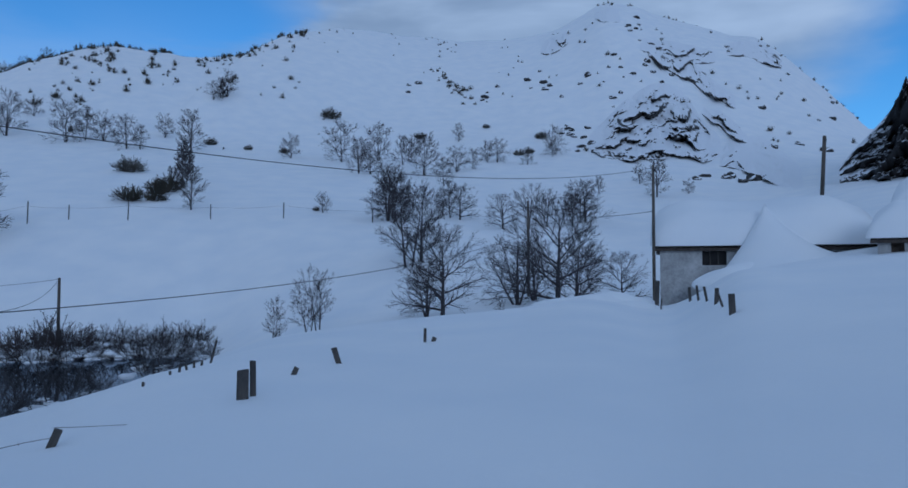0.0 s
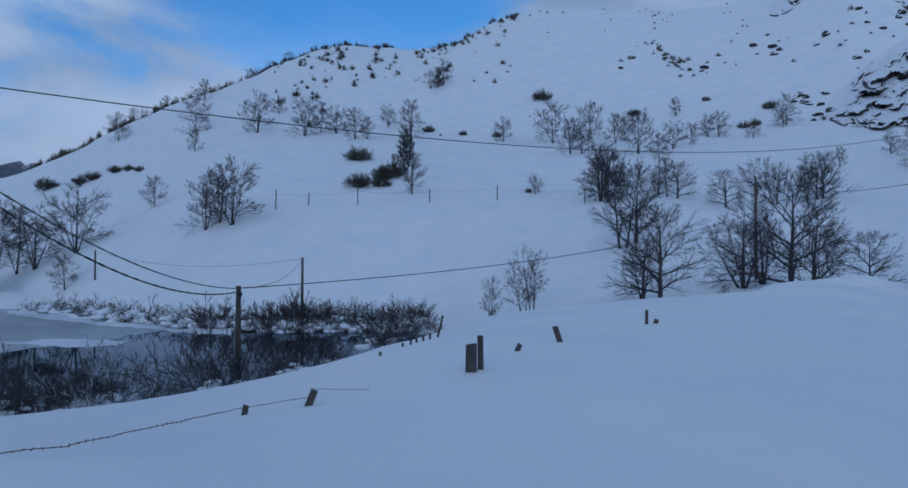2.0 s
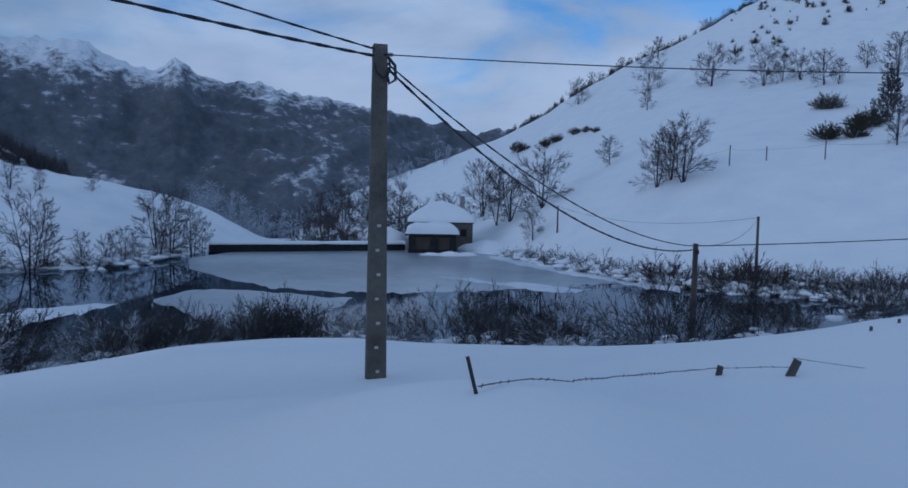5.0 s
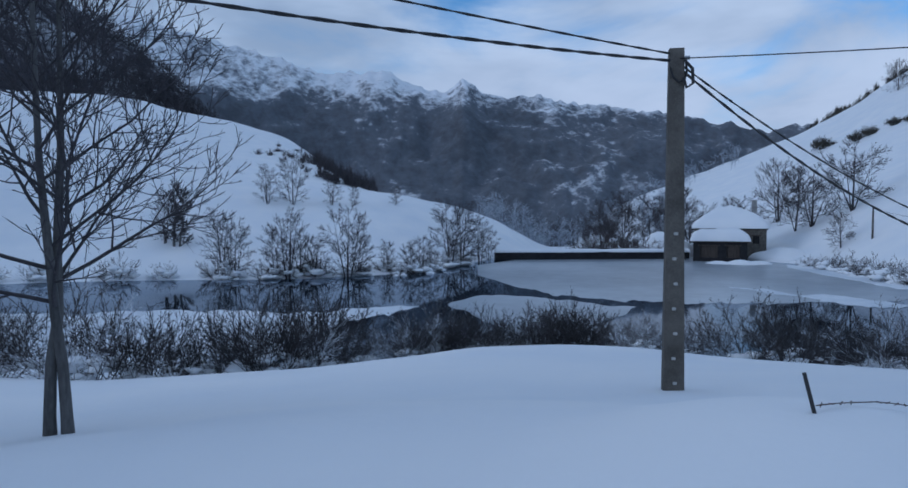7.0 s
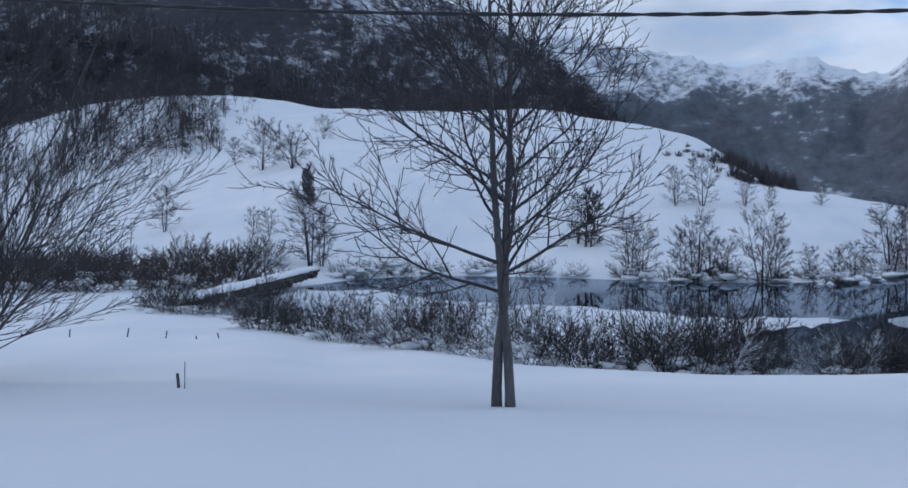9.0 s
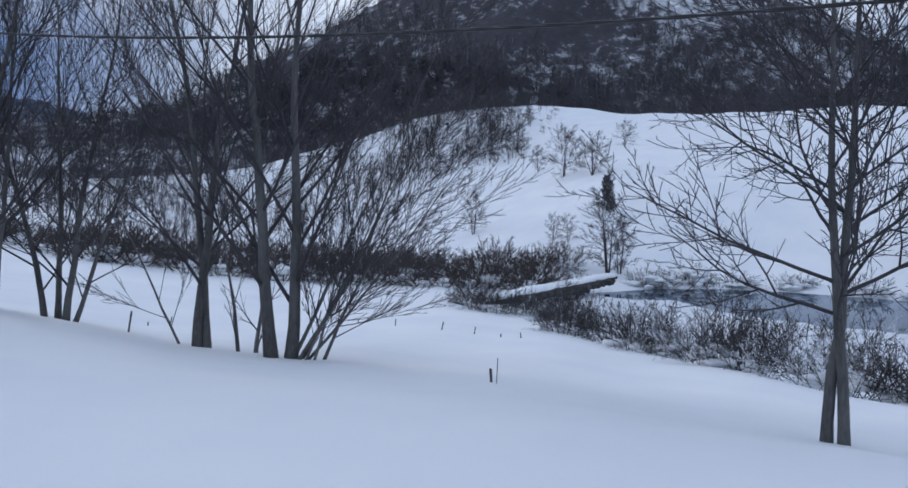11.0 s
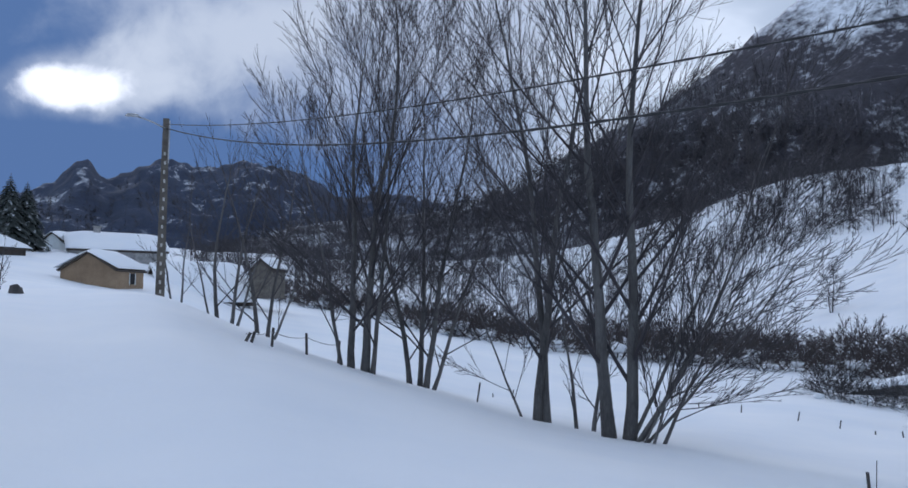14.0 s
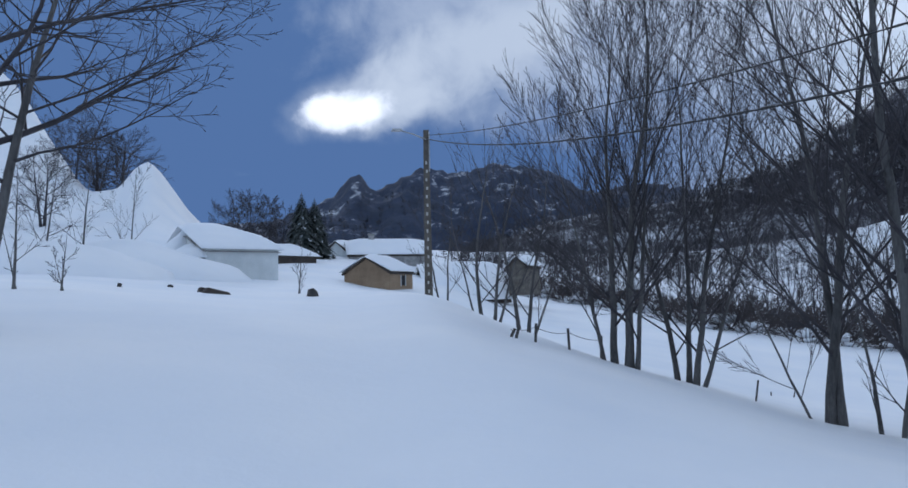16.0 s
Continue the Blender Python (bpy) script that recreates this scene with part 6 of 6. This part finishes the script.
for i in range(58):
    for row in (-1, 1):
        x = -13.6 + i * 0.47 + rng.uniform(-0.15, 0.15)
        stone = part("stone", rng.choice(stones), None, bridge)
        stone.matrix_local = Matrix.Translation((x, row * (0.55 + rng.uniform(-0.15, 0.15)), -0.28 - rng.uniform(0, 0.2))) @ Matrix.Rotation(rng.uniform(0, 6), 4, "Z") @ Matrix.Rotation(rng.uniform(-0.4, 0.4), 4, "X") @ Matrix.Scale(rng.uniform(0.6, 1.1), 4)
for i, (b, r, s) in enumerate(((125.6, 42.5, 0.9), (124.2, 43.5, 0.8), (122.9, 44, 0.85), (127.2, 43, 1.0), (128.0, 45, 0.8))):
    plant(bank_kinds[i % 4], stand(on_snow(b, r), i * 1.7, s))


# ---- houses ----
def snow_roof(w, d, eave, ridge, over, thick, seed, along=True, hip=0.0, mat=None):
    """Lying snow shaped to a pitched roof: a closed thick quilt with round edges. hip: how far the ends slope too; below 0, the one end alone."""
    nx, ny = 28, 22
    top, low = [], []
    for i in range(nx + 1):
        for j in range(ny + 1):
            u, q = i / nx, j / ny
            x, y = -over + u * (w + 2 * over), -over + q * (d + 2 * over)
            end = 2 * (u if along else q) - 1
            k = max(abs(2 * (q if along else u) - 1), hip * abs(end) if hip >= 0 else -hip * max(0.0, end))
            z = eave + (ridge - eave) * (1 - k)
            edge = min(u, 1 - u, q, 1 - q)
            t = thick * min(1.0, (edge * 5.5)) ** 0.5 * (1 + 0.25 * noise.noise(Vector((u * 3 + seed, q * 3, seed))))
            z0 = z - 0.02
            if k < 0.25:
                z -= (0.25 - k) * (ridge - eave) * 0.25
            top.append((x, y, z + t))
            low.append((x, y, z0))
    m, k = ny + 1, (nx + 1) * (ny + 1)
    faces = []
    for i in range(nx):
        for j in range(ny):
            a, b2, c, e = i * m + j, (i + 1) * m + j, (i + 1) * m + j + 1, i * m + j + 1
            faces.extend([(a, b2, c, e), (a + k, e + k, c + k, b2 + k)])
    for i in range(nx):
        a, b2 = i * m, (i + 1) * m
        faces.append((a, a + k, b2 + k, b2))
        a, b2 = i * m + ny, (i + 1) * m + ny
        faces.append((b2, b2 + k, a + k, a))
    for j in range(ny):
        faces.append((j + 1, j + 1 + k, j + k, j))
        a = nx * m + j
        faces.append((a, a + k, a + 1 + k, a + 1))
    return mesh_of("roof_snow", top + low, faces, mat or SNOW, True)


def roof_slabs(w, d, eave, ridge, over, mat, along, ob):
    for side in (0, 1):
        half = (d if along else w) / 2
        run = half + over
        rise = (ridge - eave) * run / half
        length = (w if along else d) + 2 * over
        slope = math.atan2(rise, run)
        span = math.hypot(run, rise)
        bm = box_bm(length, span, 0.12, (0, 0, -0.14), 0.01)
        slab = part("roof", bm, mat, ob)
        centre = Vector((w / 2, d / 2, 0))
        s = -1 if side == 0 else 1
        tip = Matrix.Rotation(-s * slope, 4, "X")
        m = Matrix.Translation((0, s * run / 2, ridge - rise / 2)) @ tip
        if not along:
            m = Matrix.Rotation(radians(90), 4, "Z") @ m
        slab.matrix_local = Matrix.Translation(centre) @ m


def front_wall(w, z0, z1, thick, holes, mat, ob, name="wall"):
    """A wall along x with openings cut through it; holes: x, z, width, height."""
    xs = sorted({0, w, *[h[0] for h in holes], *[h[0] + h[2] for h in holes]})
    bm = bmesh.new()
    for a, b2 in zip(xs[:-1], xs[1:]):
        cut = [h for h in holes if h[0] <= a + 1e-6 and h[0] + h[2] >= b2 - 1e-6]
        if cut:
            x, z, hw, hh = cut[0]
            if z > z0:
                box_bm(b2 - a, thick, z - z0, ((a + b2) / 2, thick / 2, z0), 0, 1, bm)
            if z + hh < z1:
                box_bm(b2 - a, thick, z1 - z - hh, ((a + b2) / 2, thick / 2, z + hh), 0, 1, bm)
        else:
            box_bm(b2 - a, thick, z1 - z0, ((a + b2) / 2, thick / 2, z0), 0, 1, bm)
    bmesh.ops.remove_doubles(bm, verts=bm.verts[:], dist=0.001)
    part(name, bm, mat, ob)


def gable_bm(w, z0, eave, ridge, thick):
    bm = bmesh.new()
    pts = [(0, z0), (w, z0), (w, eave), (w / 2, ridge), (0, eave)]
    a = [bm.verts.new((x, 0, z)) for x, z in pts]
    b2 = [bm.verts.new((x, thick, z)) for x, z in pts]
    bm.faces.new(a)
    bm.faces.new(b2[::-1])
    for i in range(5):
        j = (i + 1) % 5
        bm.faces.new((a[j], a[i], b2[i], b2[j]))
    bmesh.ops.recalc_face_normals(bm, faces=bm.faces[:])
    return bm


def house(name, left, right, depth, base, eave, ridge, wall_mat, label, category, along=True, holes=(), snow=0.6, over=0.35, roof_mat=None, chimney=None, seed=1.0, lintel=True, hip=0.0):
    """left, right: the two front corners on the plan; heights in metres against the eye; holes: x, height, width, height, door or window."""
    w = (right - left).length
    d = (right - left) / w
    turn = math.atan2(d.y, d.x)
    ob = thing(name, Matrix.Translation((left.x, left.y, EYE)) @ Matrix.Rotation(turn, 4, "Z"), label, category)
    low = base - 0.8
    cuts = [h[:4] for h in holes]
    if along:
        front_wall(w, low, eave, 0.4, cuts, wall_mat, ob)
        back = part("wall", box_bm(w, 0.4, eave - low, (w / 2, depth - 0.2, low)), wall_mat, ob)
        for x in (0, w - 0.4):
            side = part("wall", gable_bm(depth - 0.01, low, eave - (0.1 if abs(hip) > 0.6 else 0), eave if hip > 0.6 or (hip < 0 and x > 0) else ridge - 0.2, 0.4), wall_mat, ob)
            side.matrix_local = Matrix.Translation((x + 0.402 if x == 0 else x + 0.398, 0.005, 0)) @ Matrix.Rotation(radians(90), 4, "Z")
    else:
        if cuts:
            front_wall(w, low, eave, 0.4, cuts, wall_mat, ob)
        part("wall", gable_bm(w, eave if cuts else low, eave, ridge - 0.1, 0.4), wall_mat, ob)
        back = part("wall", gable_bm(w, low, eave, ridge - 0.1, 0.4), wall_mat, ob)
        back.matrix_local = Matrix.Translation((0, depth - 0.4, 0))
        for x in (0.2, w - 0.2):
            part("wall", box_bm(0.4, depth - 0.82, eave - low, (x, depth / 2, low)), wall_mat, ob)
    if abs(hip) > 0.6:
        part("roof", snow_roof(w, depth, eave - 0.17, ridge - 0.5, over * 0.5, 0.1, seed, along, hip, roof_mat or PLANK), None, ob)
    else:
        roof_slabs(w, depth, eave, ridge, over * 0.6, roof_mat or PLANK, along, ob)
    part("roof_snow", snow_roof(w, depth, eave, ridge, over, snow, seed, along, hip), None, ob, "thick rounded snow on the roof")
    for x, z, hw, hh, kind in holes:
        inner = part(kind, box_bm(hw + 0.02, 0.06, hh + 0.02, (x + hw / 2, 0.27, z - 0.01), 0.005), DARK if kind == "window" else PLANK, ob, "dark glass window" if kind == "window" else "dark plank door")
        if kind == "window":
            for bar in range(2):
                part("frame", box_bm(0.06, 0.05, hh, (x + hw * (bar + 1) / 3, 0.2, z), 0.005), POSTWOOD, inner)
        if lintel:
            part("lintel", box_bm(hw + 0.42, 0.24, 0.16, (x + hw / 2, 0.09, z + hh + 0.002), 0.012), PLANK, ob, "dark timber lintel")
    if chimney:
        x, y, z, cw, ch = chimney
        c = part("chimney", box_bm(cw, cw, ch, (x, y, z), 0.02), STONEWALL, ob, "square stone chimney")
        part("cap", box_bm(cw + 0.15, cw + 0.15, 0.1, (x, y, z + ch), 0.02), STONEWALL, c)
    return ob


house("stone_barn", ahead(-15.9, 33), ahead(-30.5, 34), 6.5, -1.4, 1.15, 2.6, PALESTONE, "low pale rubble-stone barn under a deep quilt of snow", "barn", True, [(1.75, 0.3, 1.0, 0.62, "window"), (5.2, 0.3, 1.0, 0.7, "window")], 1.0, 0.4, seed=2.2)
house("stone_shed", ahead(-30.3, 29.5), ahead(-38, 29.5), 5, 0.3, 1.2, 1.9, PALESTONE, "small stone shed with a dark doorway, snow on its roof", "shed", True, [(0.3, 0.1, 0.5, 0.95, "door")], 0.8, 0.35, seed=4.1)
house("stone_shed", ahead(-31.6, 35), ahead(-40, 35), 6, 1.0, 2.4, 3.6, STONEWALL, "stone outbuilding almost buried in snow", "shed", True, (), 0.9, 0.35, seed=5.3)


def snow_drift(bearing, r, lift, wx, wy, h, seed, label, name="snow_drift", mat=None):
    bm = bmesh.new()
    bmesh.ops.create_icosphere(bm, subdivisions=4, radius=1)
    for v in bm.verts:
        c = v.co.copy()
        v.co = Vector((c.x * wx * (1.15 - 0.45 * c.z), c.y * wy * (1.15 - 0.45 * c.z), c.z * h)) * (1 + 0.16 * noise.fractal(c * 1.2 + Vector((seed, seed, 0)), 1, 2, 2))
    for face in bm.faces:
        face.smooth = True
    ob = part(name, bm, mat or SNOW, None)
    p = on_snow(bearing, r)
    ob.matrix_world = Matrix.Translation(p + Vector((0, 0, lift))) @ Matrix.Rotation(radians(bearing), 4, "Z")
    return tagged(ob, label, "snow drift", "drifts of snow")




def snow_slide(bearing, r, top, left, right, front, back, label):
    """A steep heap of snow fallen from a roof; its foot reaches unevenly far to each side."""
    p = ahead(bearing, r)
    rings, sides = 18, 48
    verts, faces = [(0, 0, top)], []
    for i in range(1, rings + 1):
        k = i / rings
        for j in range(sides):
            a = 2 * math.pi * j / sides
            x, y = math.cos(a), math.sin(a)
            reach = math.hypot(x * (right if x > 0 else left), y * (back if y > 0 else front))
            q = Matrix.Rotation(radians(bearing), 3, "Z") @ Vector((x * reach * k, y * reach * k, 0))
            low = ground_z(p.x + q.x, p.y + q.y) - EYE - 0.15
            ease = k ** 0.85 * (1 - 0.08 * noise.noise(Vector((x * 1.5 * k, y * 1.5 * k, 3))) * (1 - k))
            verts.append((q.x, q.y, top + (low - top) * (ease * (1.35 - 0.35 * k) if k < 1 else 1)))
    for j in range(sides):
        faces.append((0, 1 + j, 1 + (j + 1) % sides))
    for i in range(rings - 1):
        for j in range(sides):
            a, b2 = 1 + i * sides + j, 1 + i * sides + (j + 1) % sides
            faces.append((a, a + sides, b2 + sides, b2))
    ob = new("snow_slide", mesh_of("snow_slide", verts, faces, SNOW, True))
    ob.matrix_world = Matrix.Translation((p.x, p.y, EYE))
    return tagged(ob, label, "snow drift", "drifts of snow")


snow_slide(195.4, 48.2, 4.75, 5.0, 2.4, 1.6, 6.0, "snow sliding from the hill onto the roof")
snow_slide(-23.3, 33.4, 2.95, 0.9, 3.0, 4.2, 2.0, "tall heap of snow slid from the barn roof")
snow_drift(-22.2, 30.8, -0.4, 1.7, 1.5, 0.7, 2.4, "drift of snow against the barn wall")

snow_drift(200.4, 43, -0.1, 5.6, 3.0, 1.9, 3.4, "broad bank of snow burying a lean-to")
snow_drift(206.5, 40, -0.2, 6.0, 3.4, 1.7, 5.4, "broad snow bank on the slope")

for b, r, wx, h in ((-9.3, 31, 1.5, 0.4), (-10.9, 30, 1.2, 0.35), (-12.4, 30.5, 1.6, 0.5), (-14.0, 29, 1.0, 0.3)):
    snow_drift(b, r, -0.1, wx, 0.9, h, -b, "low soft lump of drifted snow on the field")
# the house by the weir
house("lake_house", ahead(55.1, 104), ahead(50.1, 104), 8, -6.0, -2.35, 0.1, CONCRETE, "brown stone house by the weir under thick snow", "house", True, [(1.0, -4.6, 0.8, 1.1, "window"), (7.4, -4.4, 0.8, 1.0, "window")], 0.85, 0.4, chimney=(7.6, 3.2, -0.9, 0.7, 2.3), seed=3.3, hip=0.85)
house("boat_shed", ahead(55.2, 98), ahead(51.4, 98), 3.6, -6.2, -3.85, -3.6, DARK, "open dark timber shed with a bulging snow roof", "shed", True, [(0.8, -6.0, 2.2, 1.5, "door"), (4.0, -6.0, 1.6, 1.5, "door")], 1.3, 0.45, seed=6.1)
for b, r, wx, h in ((53.4, 94.5, 1.6, 0.8), (51.8, 94, 1.9, 0.9), (50.6, 95, 1.3, 0.6)):
    snow_drift(b, r, 0.6, wx, 1.0, h * 0.55, b, "snow lying on stacked gear by the lake house")
    heap = snow_drift(b, r - 0.1, 0.15, wx * 0.95, 0.9, 0.5, b + 3, "dark stacked gear under snow by the lake house", "stacked_gear", DARK)
    heap["category"] = "gear"
DARK_SHRUBS = [(60.2, 104), (59.3, 106), (61.4, 106), (62.3, 110), (58.6, 110), (60.8, 112), (63.2, 108)]
for i, (b, r) in enumerate(DARK_SHRUBS):
    plant(hedge_kinds[i % 3], stand(on_snow(b, r), i * 1.3, 1.15 + 0.25 * (i % 3)))
for i, (b, r, h) in enumerate(((56.1, 119, 10.5), (55.4, 124, 8), (57.2, 122, 7.5), (58.4, 126, 9), (52.6, 126, 7), (51.6, 130, 6.5), (54.3, 128, 7), (60.5, 124, 8.5), (62.0, 128, 9))):
    plant(hill_first[(i + 2) % 4], stand(on_snow(b, r), i * 1.9, h / 8))
snow_drift(57.5, 112, 0.5, 4.5, 4, 3.2, 7.7, "rounded snow bank beside the weir")
snow_drift(49.0, 104, 0.0, 3.5, 3, 1.3, 8.7, "rounded snow bank beside the lake house")

# the village at the road's end
house("white_house", ahead(194.2, 44), ahead(188.9, 45.5), 9, 0.6, 2.8, 4.5, PLASTER, "low whitewashed house with deep snow on its roof", "house", True, (), 0.35, 0.35, roof_mat=STONEWALL, seed=1.7, hip=-1.0)
house("stone_lean_to", ahead(196.4, 45.6), ahead(194.3, 44.3), 2.2, 0.6, 2.3, 2.9, STONEWALL, "rough stone lean-to half under snow", "shed", True, (), 0.4, 0.3, seed=1.9)
house("ochre_barn", ahead(183.85, 52.3), ahead(180.3, 50.3), 3.3, 0.0, 1.55, 2.65, OCHRE, "ochre-rendered gabled barn with snow on its roof", "barn", False, (), 0.22, 0.3, seed=2.9)
ob = bpy.data.objects["ochre_barn"]
pane = part("window", box_bm(0.04, 0.55, 0.7, (3.75, 1.9, 0.55), 0.005), DARK, ob, "small dark window")
part("frame", box_bm(0.05, 0.08, 0.78, (3.76, 1.56, 0.51), 0.005), PLASTER, pane)
part("frame", box_bm(0.05, 0.08, 0.78, (3.76, 2.24, 0.51), 0.005), PLASTER, pane)
house("village_house", ahead(185.6, 82), ahead(183.3, 80.5), 9, 1.6, 4.4, 6.0, PLASTER, "white gabled village house under snow", "house", False, (), 0.3, 0.35, seed=3.9)
house("village_house", ahead(183.4, 76), ahead(177.0, 77), 8, 1.6, 4.1, 5.8, STONEWALL, "long grey village house under a broad snowy roof", "house", True, [(1.6, 1.9, 1.0, 1.0, "window")], 0.35, 0.35, chimney=(2.6, 3.8, 5.2, 0.6, 1.3), seed=4.9)
house("village_house", ahead(177.0, 60), ahead(170.9, 62), 7, -0.9, -0.7, 2.5, STONEWALL, "stone village house buried to its wide snowy roof", "house", True, (), 0.4, 0.4, seed=5.9)
house("village_shed", ahead(170.85, 61), ahead(169.5, 60.5), 4, 0.4, 2.1, 2.9, CONCRETE, "small grey-brown shed under a snowy gable roof", "shed", False, (), 0.25, 0.3, seed=8.3)
house("village_barn", ahead(189.2, 64.5), ahead(186.0, 67.5), 6, 2.4, 3.5, 4.6, PLANK, "brown timber barn with snow on its roof", "barn", True, (), 0.3, 0.35, seed=6.9)


def spruce(bearing, r, height, wide, seed, label="dark snow-dusted spruce behind the houses", group="spruces by the village"):
    rng = random.Random(seed)
    ob = thing("spruce_tree", stand(on_snow(bearing, r)), label, "tree", group)
    v, f = [], []
    tube([Vector((0, 0, -0.3)), Vector((0, 0, height))], [0.16, 0.02], 6, v, f)
    part("trunk", mesh_of("trunk", v, f, BARK, True), None, ob)
    v, f = [], []
    for i in range(30):
        q = i / 30
        z = height * (0.08 + 0.9 * q)
        for k in range(13):
            a = k * 0.483 + i * 1.1 + rng.uniform(-0.2, 0.2)
            out = wide * (1 - q) ** 0.85 * rng.uniform(0.75, 1.1) + 0.1
            d, s = Vector((math.cos(a), math.sin(a), 0)), Vector((-math.sin(a), math.cos(a), 0))
            root, mid, tip = Vector((0, 0, z)), d * out * 0.6 + Vector((0, 0, z - 0.1 * out)), d * out + Vector((0, 0, z - 0.34 * out))
            n = len(v)
            v.extend([root, mid + s * out * 0.2, tip, mid - s * out * 0.2, mid + Vector((0, 0, 0.08 * out))])
            f.extend([(n, n + 1, n + 4), (n + 1, n + 2, n + 4), (n + 2, n + 3, n + 4), (n + 3, n, n + 4)])
    part("crown", mesh_of("crown", v, f, SNOWNEEDLE), None, ob)
    return ob


spruce(187.1, 74, 6.7, 2.4, 1)
spruce(186.1, 75, 6.2, 2.3, 2)
plant(thorn_kinds[1], stand(on_snow(95.0, 86), 1.1, 1.25))
plant(thorn_kinds[0], stand(on_snow(116.95, 100), 0.6, 0.95))
plant(thorn_kinds[1], stand(on_snow(117.15, 100.6), 2.0, 0.75))
for i, (b, r, h) in enumerate(((190.9, 84, 6.5), (189.6, 86, 6.2), (188.6, 90, 6.0), (192.3, 88, 6.0), (200.0, 100, 9), (201.6, 98, 8.5), (203.0, 102, 8), (205, 70, 6))):
    plant((hill_first if b < 195 else mid_first)[(i + 1) % 4], stand(on_snow(b, r), i * 1.1, h / 8 * 1.1))

# small things in the snow before the village
def rubble(name, bearing, r, size, mat, label, category, seed):
    bm = box_bm(size[0], size[1], size[2], (0, 0, -0.05), min(size) * 0.2, 0.8)
    for v in bm.verts:
        v.co += Vector((noise.noise(v.co * 4 + Vector((seed, 0, 0))), noise.noise(v.co * 4 + Vector((0, seed, 0))), noise.noise(v.co * 4))) * min(size) * 0.4
    ob = part(name, bm, mat, None)
    ob.matrix_world = Matrix.Translation(on_snow(bearing, r)) @ Matrix.Rotation(radians(bearing + seed * 20), 4, "Z") @ Matrix.Rotation(radians(8), 4, "Y")
    return tagged(ob, label, category)


rubble("board", 193.4, 27, (1.0, 0.4, 0.2), PLANK, "dark broken board lying in the snow", "board", 1)
rubble("board", 194.3, 27.4, (0.35, 0.25, 0.22), PLANK, "dark stump of wood poking from the snow", "wood", 2)
rubble("tree_stump", 186.3, 27, (0.4, 0.35, 0.3), POSTWOOD, "small sawn stump poking from the snow", "stump", 3)
rubble("stone_block", 200.0, 27, (0.18, 0.16, 0.18), POSTWOOD, "small dark post tip in the snow", "post", 4)
rubble("stone_block", 196.6, 30, (0.16, 0.16, 0.16), POSTWOOD, "small dark stone in the snow", "stone", 5)
